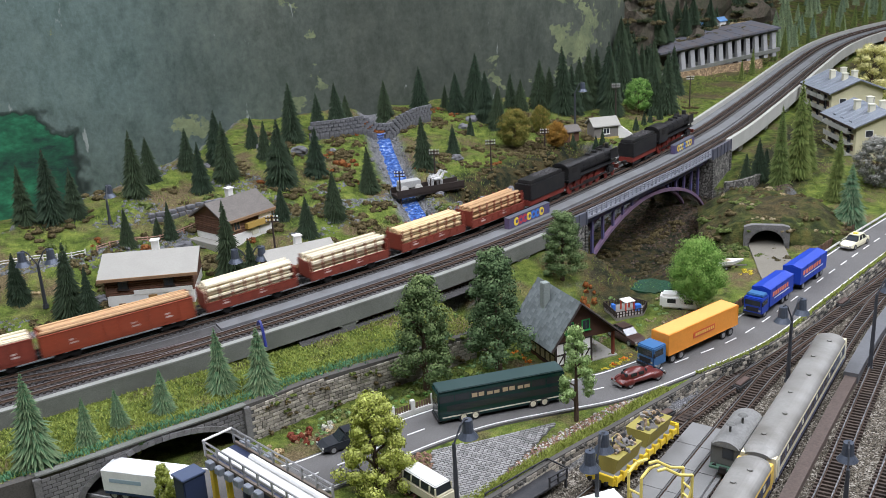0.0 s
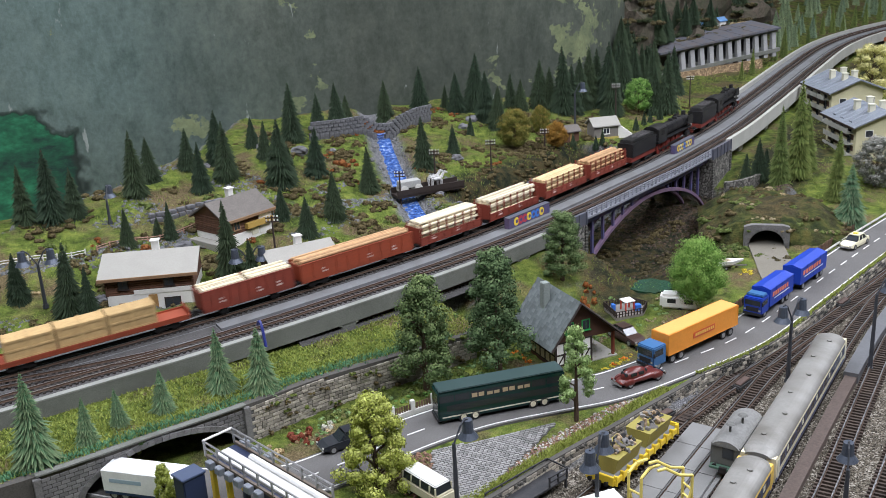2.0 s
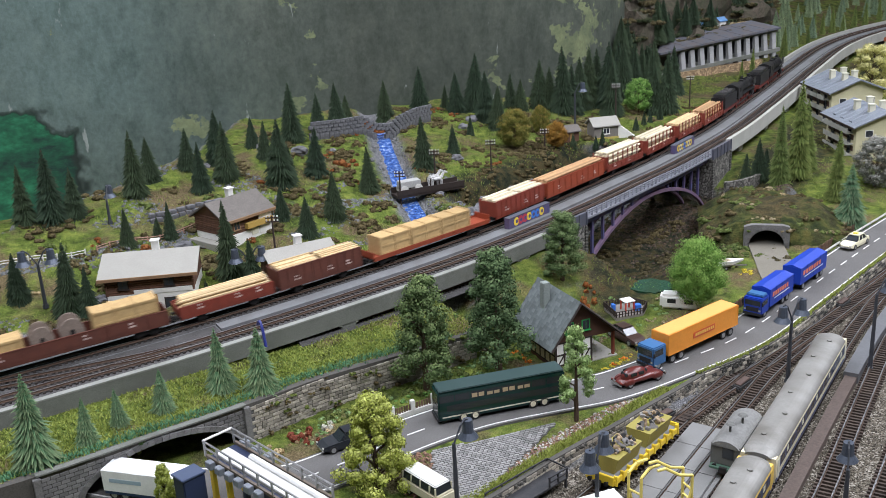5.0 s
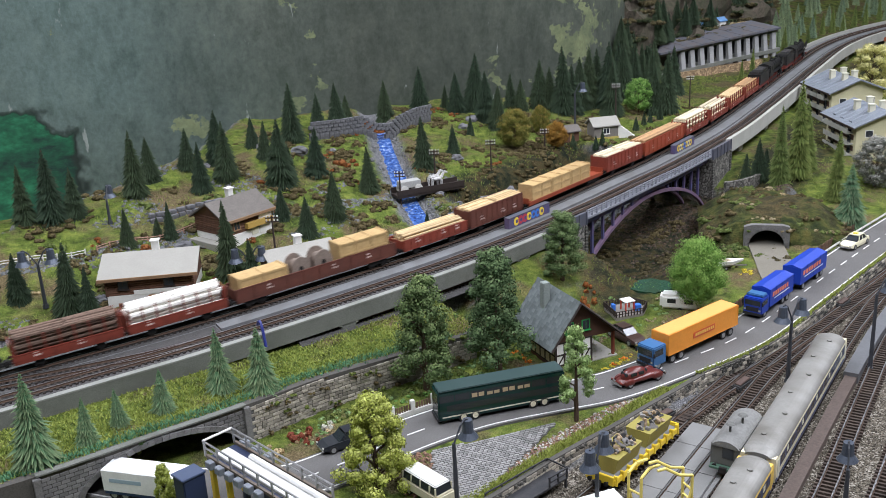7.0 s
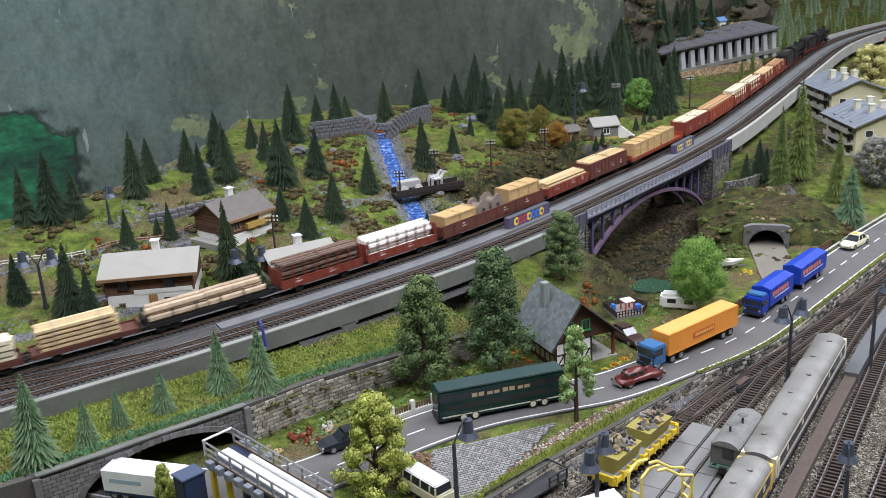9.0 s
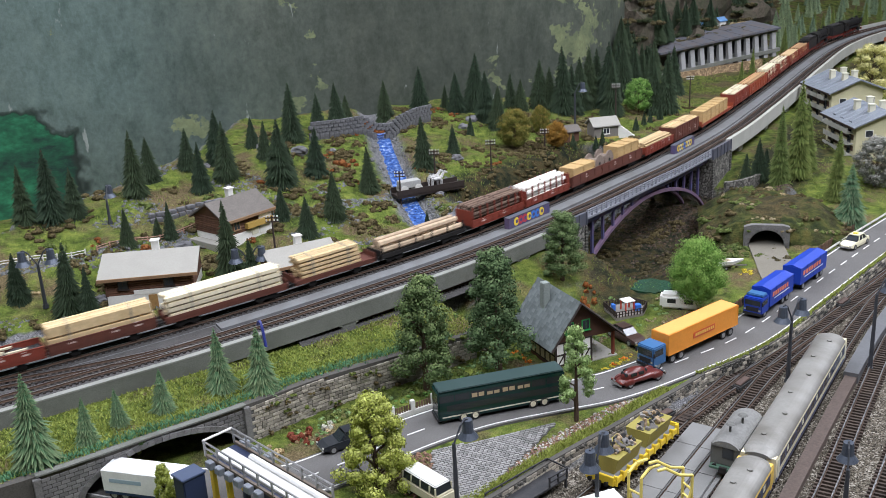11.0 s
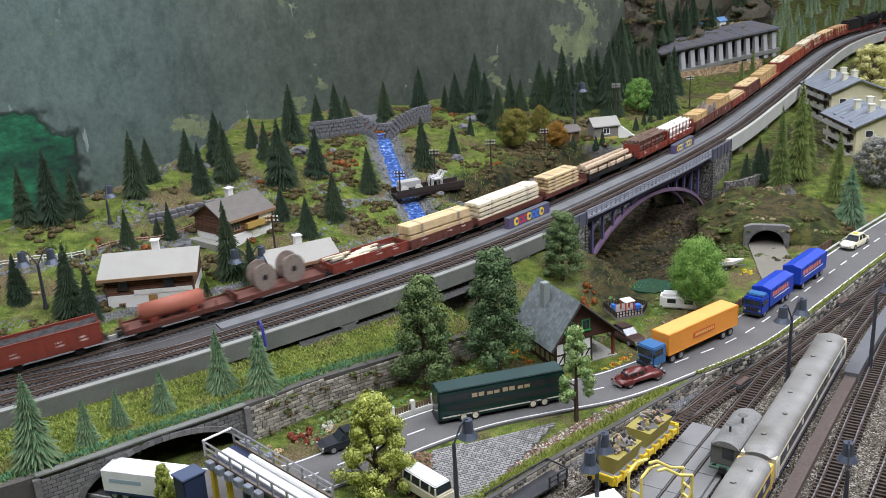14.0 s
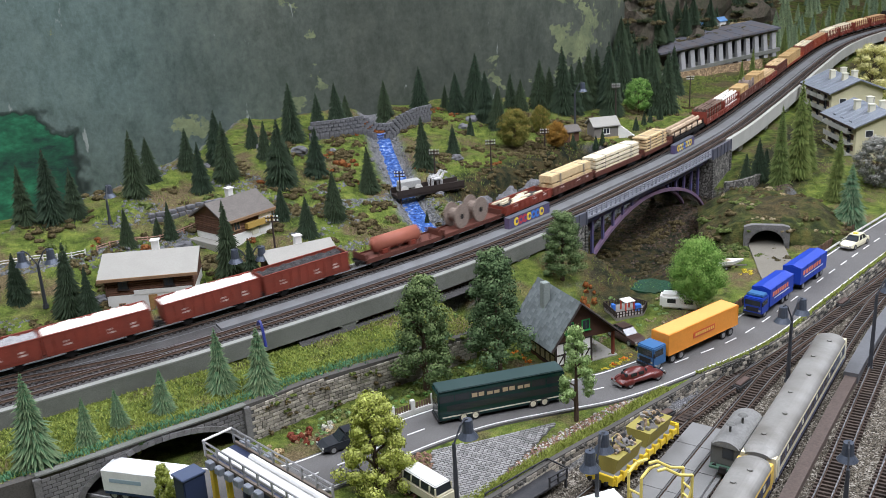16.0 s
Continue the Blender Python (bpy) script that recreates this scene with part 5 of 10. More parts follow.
BUSH_BROWN = leaf_material("brown_olive_scrub", (0.035, 0.03, 0.016), (0.095, 0.08, 0.04), (0.17, 0.14, 0.07))
BUSH_RUST = leaf_material("rust_red_scrub", (0.10, 0.035, 0.012), (0.25, 0.085, 0.025), (0.36, 0.15, 0.05))
BUSH_GREEN = leaf_material("mossy_green_scrub", (0.05, 0.075, 0.02), (0.13, 0.17, 0.045), (0.24, 0.27, 0.09))
BUSH_TAN = leaf_material("dry_straw_scrub", (0.16, 0.12, 0.06), (0.38, 0.30, 0.17), (0.58, 0.50, 0.34))
BUSH_RED = leaf_material("dark_red_scrub", (0.09, 0.02, 0.012), (0.22, 0.05, 0.03), (0.34, 0.12, 0.07))
BUSH_WHITE = leaf_material("bleached_white_scrub", (0.28, 0.25, 0.18), (0.6, 0.56, 0.45), (0.8, 0.77, 0.68))
scatter_stuff("scrub", "brown olive scrub on the meadow", BUSH_BROWN, random_spots(1, 210, -0.46, 0.2, 0.05, 0.36, 0.006, 0.018, 0.5) + random_spots(11, 80, 0.05, 0.36, 0.04, 0.25, 0.006, 0.014, 0.6)
              + [(0.135 + 0.02 * i, 0.93 + 0.016 * i, 0.014, 0.6) for i in range(7)], 1)
scatter_stuff("rust_scrub", "rust-red scrub on the meadow", BUSH_RUST, random_spots(2, 24, -0.40, 0.12, 0.10, 0.36, 0.006, 0.012, 0.6) + [(-0.078, 1.19, 0.018, 0.6), (-0.10, 1.13, 0.012, 0.6), (-0.099, 1.03, 0.016, 0.6)], 2)
scatter_stuff("moss_scrub", "green scrub on the slopes", BUSH_GREEN, random_spots(3, 26, -0.42, 0.2, 0.05, 0.36, 0.005, 0.012, 0.6)
              + [(0.02 + 0.011 * i, 0.672 + 0.008 * i, 0.011, 0.5) for i in range(6)] + [(-0.085 + 0.014 * i, 0.585 + 0.0085 * i, 0.008, 0.8) for i in range(9)] + [(0.30, 0.985, 0.03, 0.5), (0.34, 0.97, 0.025, 0.5), (0.265, 0.93, 0.02, 0.6)], 3)
scatter_stuff("tan_scrub", "dry straw-coloured bushes", BUSH_TAN, [(-0.112, 0.628, 0.010, 1.1), (-0.113, 0.545, 0.009, 1.0), (0.093, 0.745, 0.008, 1.3), (0.36, 0.965, 0.014, 0.8), (0.37, 0.99, 0.012, 0.8), (0.30, 1.03, 0.012, 0.8), (-0.33, 0.74, 0.006, 0.8)], 4)
scatter_stuff("red_bush", "dark red bush at the foot of the wall", BUSH_RED, [(-0.098, 0.566, 0.010, 1.2), (-0.092, 0.561, 0.006, 1.0)], 5)
scatter_stuff("white_bush", "bleached white bush at the foot of the wall", BUSH_WHITE, [(-0.082, 0.578, 0.007, 1.4)], 6)
scatter_stuff("lime_bush", "lime foliage in front of the road arch", LEAF_LIME, [(-0.163, 0.508, 0.006, 2.2), (-0.155, 0.485, 0.007, 0.8), (-0.166, 0.480, 0.006, 0.8), (-0.205, 0.556, 0.005, 1.2)], 7)


rw = random.Random(77)


def wall_spots(n, r0, r1, k, z0, z1, s_from=0.36):
    out = []
    for _ in range(n):
        p = WALL.at(rw.uniform(s_from, 0.54), -0.0015, rw.uniform(z0, z1))[0]
        out.append((p.x, p.y, rw.uniform(r0, r1), k, p.z))
    return out


scatter_stuff("wall_creeper", "green creeper hanging on the field-stone wall", BUSH_GREEN, wall_spots(26, 0.003, 0.006, 0.8, 0.002, 0.022), 31, 0.0008)
scatter_stuff("wall_roots", "brown roots and dead creeper on the field-stone wall", BUSH_BROWN, wall_spots(26, 0.003, 0.006, 0.8, 0.0, 0.020), 32, 0.0008)
scatter_stuff("wall_foot_scrub", "pale dry scrub at the foot of the wall", BUSH_TAN, [(-0.125 + 0.0105 * i, 0.545 + 0.0075 * i, 0.006, 0.8) for i in range(5)], 33)
scatter_stuff("lawn_scrub", "low green plants between the wall and the house", LEAF_GREEN, [(-0.045 + 0.009 * i, 0.600 + 0.006 * i + rw.uniform(-0.012, 0.006), rw.uniform(0.004, 0.007), 0.5) for i in range(12)], 34)
foot = [(*WALL.at(rw.uniform(0.37, 0.545), rw.uniform(-0.032, -0.004))[0][:2], rw.uniform(0.003, 0.006), 0.5) for _ in range(60)]
foot = [q for q in foot if float(ROAD.near([q[:2]])[1][0]) > 0.027]
scatter_stuff("foot_plants", "bright green and yellow plants at the foot of the wall", LEAF_MINT, foot[::2], 35, 0.0009)
scatter_stuff("foot_scrub", "mossy scrub at the foot of the wall", BUSH_GREEN, foot[1::2], 36, 0.0009)
yardside = [(0.105 + 0.10 * rw.random(), 0.675 + 0.10 * rw.random(), rw.uniform(0.003, 0.006), 0.5) for _ in range(60)]
yardside = [q for q in yardside if 0.03 < float(ROAD.near([q[:2]])[1][0]) and math.hypot(q[0] - 0.148, q[1] - 0.742) > 0.022]
scatter_stuff("garden_plants", "low mixed green plants beside the terrace", LEAF_MINT, yardside[::2], 37, 0.0009)
scatter_stuff("garden_straw", "dry pale scrub beside the terrace", BUSH_TAN, yardside[1::3], 38, 0.0009)
GRASS = leaf_material("meadow_grass_fibres", (0.080, 0.115, 0.022), (0.20, 0.255, 0.050), (0.34, 0.38, 0.11))


def grass_stuff(name, spots, m, seed, h=0.0022, label="short meadow grass fibres"):
    rng = np.random.default_rng(seed)
    p = np.asarray(spots)
    n = len(p)
    a, w, t = rng.uniform(0, 6.28, n), rng.uniform(0.0003, 0.0007, n), rng.uniform(-0.8, 0.8, (n, 2)) * h
    hh = h * rng.uniform(0.5, 1.3, n)
    v = np.empty((n, 3, 3))
    d = np.stack([np.cos(a) * w, np.sin(a) * w, np.zeros(n)], 1)
    v[:, 0], v[:, 1], v[:, 2] = p - d, p + d, p + np.concatenate([t, hh[:, None]], 1)
    f = np.arange(3 * n).reshape(n, 3)
    tip = np.tile([0.0, 0.0, 0.7], n)
    o = new(name, raw_mesh(name, v.reshape(-1, 3).tolist(), f.tolist(), m, tip))
    tagged(o, label, "grass", kind="stuff")


def meadow():
    rng = np.random.default_rng(5)
    x, y = rng.uniform(-0.46, 0.75, 150000), rng.uniform(0.6, 1.9, 150000)
    z, s, n, rn, tn = ground_height(x, y)
    patch = np.sin(40 * x + 2 * np.sin(31 * y)) * np.sin(37 * y + 1.5 * np.sin(29 * x))
    b = BACKDROP.near(np.stack([x, y], 1))[1]
    ok = (((n > 0.035) & (n < 0.5)) | ((n < -0.07) & (rn > 0.026) & (x > 0.03))) & (np.abs(tn) > 0.016) & (patch > -0.25) & (b < -0.004)
    ok &= ~((s > S_L - 0.01) & (s < S_R + 0.01) & (n < 0.1))
    grass_stuff("meadow_grass", np.stack([x, y, z - 0.0003], 1)[ok], GRASS, 6)


meadow()

# ---- embankment, retaining wall and road arch ----
DRESSED = mat("grey_dressed_stone", (0.20, 0.195, 0.19), 0.9, grain=1100, vary=0.3, big=150, dirt=(0.11, 0.10, 0.09), dirty=0.5, relief=0.0004, island=0.35)
FIELD = mat("beige_grey_field_stone", (0.44, 0.40, 0.33), 0.92, grain=900, vary=0.3, big=160, dirt=(0.17, 0.16, 0.12), dirty=0.6, relief=0.0005, island=0.55)
MORTAR = mat("dark_mortar", (0.085, 0.08, 0.07), 0.95, grain=900, vary=0.3)
WALL_TOP = 0.0262
ARCH_S, ARCH_R = float(WALL.near([(-0.179, 0.532)])[0][0]), 0.051
S_PORTAL0, S_PORTAL1 = ARCH_S - 0.074, ARCH_S + 0.056


def arch_clear(s):
    """Height of the road arch's opening at s along the wall."""
    u = (s - ARCH_S) / ARCH_R
    return 0.0215 * math.sqrt(max(0.0, 1 - u * u)) if abs(u) < 1 else 0.0


def wall_top(s):
    """The wall's top falls towards its far end, where the slope meets it."""
    return WALL_TOP if s < S_PORTAL1 else WALL_TOP - 0.006 * (s - S_PORTAL1) / (WALL.length - S_PORTAL1)


def retaining_wall():
    t = thing("retaining_wall", Matrix(), "grey stone retaining wall with a road arch through it", "wall", kind="structure")
    bm = bmesh.new()
    n = 160
    rows = []
    for i in range(n + 1):
        s = WALL.length * (0.12 + 0.88 * i / n)
        z0 = arch_clear(s) + 0.001 if arch_clear(s) > 0 else -0.02
        rows.append([bm.verts.new(WALL.at(s, o, z)[0]) for o, z in ((-0.0002, wall_top(s)), (-0.0002, z0), (0.006, z0), (0.006, wall_top(s)))])
    for a, b in zip(rows, rows[1:]):
        for j in range(4):
            bm.faces.new((a[j], b[j], b[(j + 1) % 4], a[(j + 1) % 4]))
    bmesh.ops.recalc_face_normals(bm, faces=bm.faces)
    part("core", bm, MORTAR, t, k=1)
    rnd = random.Random(4)
    kinds = {}

    def stone(w, h, m, irregular):
        key = (round(w, 4), round(h, 4), m.name, rnd.randrange(3))
        if key not in kinds:
            bm = bmesh.new()
            box(bm, -w / 2, w / 2, -0.0007 - rnd.uniform(0, irregular), 0.0012, 0, h, 0.00018)
            for q in bm.verts:
                q.co.x += rnd.uniform(-1, 1) * irregular * 0.5
                q.co.z += rnd.uniform(-1, 1) * irregular * 0.4
            me = bpy.data.meshes.new("stone")
            bm.to_mesh(me)
            bm.free()
            me.materials.append(m)
            kinds[key] = me
        return kinds[key]

    course = 0.0026
    for k in range(11):
        z = -0.002 + k * course
        s = S_PORTAL0 + (k % 2) * 0.0025
        while s < WALL.length - 0.003:
            portal = s < S_PORTAL1
            w = 0.0052 if portal else rnd.choice((0.0036, 0.0048, 0.006))
            sm = s + w / 2
            if z + course < wall_top(sm) - 0.0004 and (arch_clear(sm) == 0 or z > arch_clear(sm) + 0.0010 or abs(sm - ARCH_S) > ARCH_R + 0.002) and (abs(sm - ARCH_S) > ARCH_R or z > arch_clear(sm)):
                me = stone(w - 0.0004, course - 0.0004, DRESSED if portal else FIELD, 0.0002 if portal else 0.0006)
                p, h = WALL.at(sm, 0, z)
                o = new("stone", me)
                o.parent = t
                o.matrix_basis = pose(p.x, p.y, p.z, 0, 0, h)
            s += w
    # ring of wedge-shaped arch stones
    for i in range(36):
        bm = bmesh.new()
        corner = []
        for e in (0.04, 0.96):
            q = math.pi * (i + e) / 36
            for g in (0.0, 0.0036):
                for o in (-0.0019, 0.004):
                    corner.append(bm.verts.new(WALL.at(ARCH_S - math.cos(q) * (ARCH_R + g), o, math.sin(q) * (0.0215 + g))[0]))
        bmesh.ops.convex_hull(bm, input=bm.verts)
        part("arch_stone", bm, DRESSED, t, k=1)
    # vault behind the ring
    bm = bmesh.new()
    rows = [[bm.verts.new(WALL.at(ARCH_S - math.cos(math.pi * i / 24) * ARCH_R, o, math.sin(math.pi * i / 24) * 0.0215)[0]) for i in range(25)] for o in (0.003, 0.09)]
    for i in range(24):
        bm.faces.new((rows[0][i], rows[0][i + 1], rows[1][i + 1], rows[1][i]))
    bm.faces.new(rows[1])
    part("vault", bm, MORTAR, t, k=1)
    part("coping", mesh_of(sweep, WALL, [(0.003, WALL_TOP + 0.001), (0.003, WALL_TOP), (-0.0018, WALL_TOP), (-0.0018, WALL_TOP + 0.001)], S_PORTAL0, S_PORTAL1), CONCRETE, t, k=1)
    for s in (S_PORTAL1, S_PORTAL0):
        p, h = WALL.at(s, 0, -0.002)
        o = part("buttress", boxed(-0.0022, 0.0022, -0.003, 0.002, 0, WALL_TOP + 0.001, 0.0003), DRESSED, t, k=1)
        o.matrix_basis = pose(p.x, p.y, p.z, 0, 0, h)


def embankment():
    """The grass strip between the retaining wall and the viaduct, and its end wall under the deck."""
    bm = bmesh.new()
    rows = []
    n = 110
    for i in range(n + 1):
        s = WALL.length * (0.12 + 0.88 * i / n)
        a = WALL.at(s, 0.004, wall_top(s) - 0.0005)[0]
        ms, mo = MAIN.near([(a.x, a.y)])
        low = min(1.0, max(0.0, (float(ms[0]) - S_BASE - 0.40) / 0.06))
        b = MAIN.at(float(ms[0]), OUT - 0.003 + 0.010 * low, 0.0345 - 0.005 * low + climb(float(ms[0])))[0]
        row = []
        for j in range(15):
            u = j / 14
            p = a.lerp(b, u)
            p.z += 0.0012 * float(ripple(np.array([p.x * 2]), np.array([p.y * 2]))[0]) * math.sin(math.pi * u)
            row.append(bm.verts.new(p))
        rows.append(row)
    for r, q in zip(rows, rows[1:]):
        for j in range(14):
            bm.faces.new((r[j], q[j], q[j + 1], r[j + 1]))
    spots = [tuple(v.co) for v in bm.verts]
    tris = []
    rnd = random.Random(3)
    for fc in bm.faces:
        vs = [v.co for v in fc.verts]
        for _ in range(15):
            u, w = rnd.random(), rnd.random()
            tris.append(tuple(vs[0].lerp(vs[1], u).lerp(vs[3].lerp(vs[2], u), w)))
    o = part("embankment", bm, GROUND, None, k=1, smooth=True)
    tagged(o, "grassy embankment between the wall and the viaduct", "embankment", kind="structure")
    grass_stuff("embankment_grass", tris, GRASS, 8, 0.0017, "green grass fibres along the embankment")
    # turquoise-green tufts along the viaduct
    tuft = leaf_material("blue_green_grass_fibres", (0.025, 0.085, 0.060), (0.075, 0.205, 0.13), (0.20, 0.36, 0.17))
    pts = []
    for i in range(5200):
        s = WALL.length * rnd.uniform(0.2, 0.95)
        p = WALL.at(s, 0.010 + rnd.gauss(0, 0.003), wall_top(s))[0]
        pts.append(tuple(p))
    grass_stuff("edge_grass", pts, tuft, 9, 0.0022, "blue-green grass tufts along the embankment")


retaining_wall()
embankment()


# ---- road tunnel, gallery and rocks ----
def road_tunnel():
    p = (0.311, 0.889)
    t = thing("tunnel_portal", pose(p[0], p[1], 0.0, 0, 0, -14), "grey stone road tunnel portal in the hillside", "tunnel", kind="structure")
    bm = bmesh.new()
    outer = [(-0.021, -0.003), (-0.021, 0.0195), (-0.014, 0.0215), (0.014, 0.0215), (0.021, 0.0195), (0.021, -0.003)]
    inner = [(0.0165 * math.cos(a), 0.0165 * math.sin(a)) for a in np.linspace(0, math.pi, 19)]
    ring = outer[::-1]
    k = [(-0.0165, -0.003)] + inner[::-1] + [(0.0165, -0.003)]
    loop = outer + k[::-1]
    prism(bm, loop, -0.003, 0.003)
    bmesh.ops.triangulate(bm, faces=[f for f in bm.faces if len(f.verts) > 4])
    part("portal_wall", bm, DRESSED, t, k=1)
    for i in range(19):
        a = math.pi * (i + 0.5) / 19
        o = part("arch_stone", boxed(-0.0013, 0.0013, -0.0038, -0.003, 0.0, 0.0026, 0.0002), DRESSED, t, k=1)
        o.matrix_basis = Matrix.Rotation(math.pi / 2 - a, 4, "Y") @ Matrix.Translation((0, 0, 0.0167))
    bm = bmesh.new()
    pts = [(0.0165 * math.cos(a), 0.0165 * math.sin(a)) for a in np.linspace(-0.15, math.pi + 0.15, 15)]
    rows = [[bm.verts.new((x, y, z)) for x, z in pts] for y in (0.0, 0.09)]
    for i in range(14):
        bm.faces.new((rows[0][i], rows[1][i], rows[1][i + 1], rows[0][i + 1]))
    bm.faces.new(rows[1])
    part("lining", bm, MORTAR, t, k=1)
    hill = bmesh.new()
    # the mound over the tunnel
    nx, ny = 26, 20
    vs = [[None] * (ny + 1) for _ in range(nx + 1)]
    for i in range(nx + 1):
        for j in range(ny + 1):
            x, y = -0.062 + 0.15 * i / nx, 0.0 + 0.14 * j / ny
            e = min(1, 4 * i / nx, 4 * (1 - i / nx)) * min(1, 2.5 * (1 - j / ny))
            roof = 0.0205 if abs(x) < 0.024 else 0.0205 * max(0, 1 - (abs(x) - 0.024) / 0.035)
            z = max(roof * (0.8 if j == 0 else 1), 0.026 * e * min(1, 0.25 + 2.5 * j / ny)) + 0.002 * noise.noise((x * 60, y * 60, 1))
            if j == 0 and abs(x) > 0.0205:
                z = -0.004
            vs[i][j] = hill.verts.new((x, y + (0.001 if j == 0 and abs(x) < 0.024 else 0.001), z if e > 0 or j < 3 else -0.002))
    for i in range(nx):
        for j in range(ny):
            hill.faces.new((vs[i][j], vs[i + 1][j], vs[i + 1][j + 1], vs[i][j + 1]))
    h = part("hillside", hill, GROUND, None, k=1, smooth=True)
    h.matrix_world = t.matrix_world
    zone = h.data.color_attributes.new("zone", "FLOAT_COLOR", "POINT")
    zone.data.foreach_set("color", [0.0, 0.0, 0.75, 1.0] * len(h.data.vertices))
    tagged(h, "grassy hillside over the road tunnel", "hillside", kind="structure")
    part("tunnel_lane", mesh_of(sweep, LANE, [(0.0163, 0.0012), (0.0163, -0.004), (-0.0163, -0.004), (-0.0163, 0.0012)], 0, LANE.length), mat("brown_grey_lane", (0.19, 0.175, 0.14), 0.9, grain=2000, vary=0.25, big=60), None, k=1)
    tagged(bpy.data.objects["tunnel_lane"], "brown-grey lane into the road tunnel", "lane", kind="structure")


road_tunnel()


def crag(name, m, place, size, seed, label, rot=0.0, squash=0.7):
    """A faceted rock, cut from a rough ball."""
    bm = bmesh.new()
    bmesh.ops.create_icosphere(bm, subdivisions=3, radius=1)
    for v in bm.verts:
        d = 1 + 0.45 * noise.noise(v.co * 1.4 + Vector((seed, 0, 0))) + 0.22 * noise.noise(v.co * 4 + Vector((0, seed, 0)))
        v.co = Vector((v.co.x * d * size[0], v.co.y * d * size[1], v.co.z * d * size[2]))
    o = part(name, bm, m, None, k=1)
    o.matrix_world = pose(*place, 0, 0, rot)
    return tagged(o, label, "rock")


ROCK_BROWN = mat("dark_brown_crag", (0.080, 0.066, 0.048), 0.95, grain=220, vary=0.6, big=35, dirt=(0.05, 0.06, 0.03), dirty=0.8, relief=0.004)
rnd = random.Random(12)
for i in range(16):
    x, y, *_ = random_spots(40 + i, 1, -0.40, 0.05, 0.06, 0.34, 0.005, 0.01)[0]
    r = rnd.uniform(0.004, 0.010)
    crag("boulder", ROCK, (x, y, drop(x, y) + r * 0.2), (r, r * 0.8, r * 0.6), i, "grey boulder lying in the meadow", rnd.uniform(0, 360))
# rock face behind the line beside the stream
for i in range(12):
    p, h = MAIN.at(S_BASE + 0.70 + 0.014 * i, 0.040 + 0.006 * math.sin(i * 2.1), 0.045)
    crag("rock_face", ROCK, (p.x, p.y, p.z), (0.012, 0.008, 0.010), 30 + i, "dark blue-grey rock face beside the line", h)
# dark crags behind, at the end of the backdrop
for i, (x, y, z, a, c) in enumerate(((0.33, 1.62, 0.09, 0.07, 0.09), (0.40, 1.78, 0.10, 0.09, 0.09), (0.28, 1.56, 0.07, 0.05, 0.08), (0.52, 1.98, 0.10, 0.10, 0.08), (0.45, 1.70, 0.075, 0.05, 0.05), (0.64, 2.08, 0.09, 0.10, 0.06))):
    crag("crag", ROCK_BROWN, (x, y, z), (a, a * 0.6, c), 60 + i, "dark brown wooded crag behind the gallery", 40)
bpy.context.view_layer.update()


def surface_spots(names, n, seed, r0, r1, k, rule):
    """Spots picked at random on the upper faces of the named objects."""
    rr = random.Random(seed)
    pool = []
    for ob in bpy.data.objects:
        if ob.name.split(".")[0] in names:
            pool += [w for w in (ob.matrix_world @ v.co for v in ob.data.vertices) if rule(w)]
    return [(w.x, w.y, rr.uniform(r0, r1), k, w.z - 0.001) for w in (pool[rr.randrange(len(pool))] for _ in range(n))]


on_crag = lambda w: w.z > 0.06
scatter_stuff("crag_scrub", "dark scrub on the crags", BUSH_BROWN, surface_spots(("crag",), 170, 9, 0.012, 0.024, 0.6, on_crag), 9, 0.0014, 100)
scatter_stuff("crag_moss", "dark green moss on the crags", leaf_material("dark_crag_moss", (0.018, 0.026, 0.014), (0.05, 0.065, 0.03), (0.10, 0.11, 0.05)), surface_spots(("crag",), 170, 19, 0.010, 0.022, 0.6, on_crag), 10, 0.0014, 100)
wood = [o for o in bpy.data.objects if o.name.split(".")[0] == "spruce_tree" and o.parent is None and "dark" in o["label"]][:4]
for i, (x, y, r, k, z) in enumerate(surface_spots(("crag",), 26, 29, 0.04, 0.075, 1.0, lambda w: 0.09 < w.z < 0.17)):
    plant(wood, [(x, y, r)], 300 + i, z - 0.004)
on_hill = lambda w: w.z > 0.004
scatter_stuff("hill_scrub", "brown scrub on the hillside over the tunnel", BUSH_BROWN, surface_spots(("hillside",), 34, 3, 0.006, 0.013, 0.6, on_hill), 21)
scatter_stuff("hill_moss", "mossy green scrub on the hillside over the tunnel", BUSH_GREEN, surface_spots(("hillside",), 26, 4, 0.006, 0.012, 0.5, on_hill), 22)
scatter_stuff("hill_straw", "dry straw scrub on the hillside over the tunnel", BUSH_TAN, surface_spots(("hillside",), 12, 5, 0.005, 0.010, 0.7, on_hill), 23)

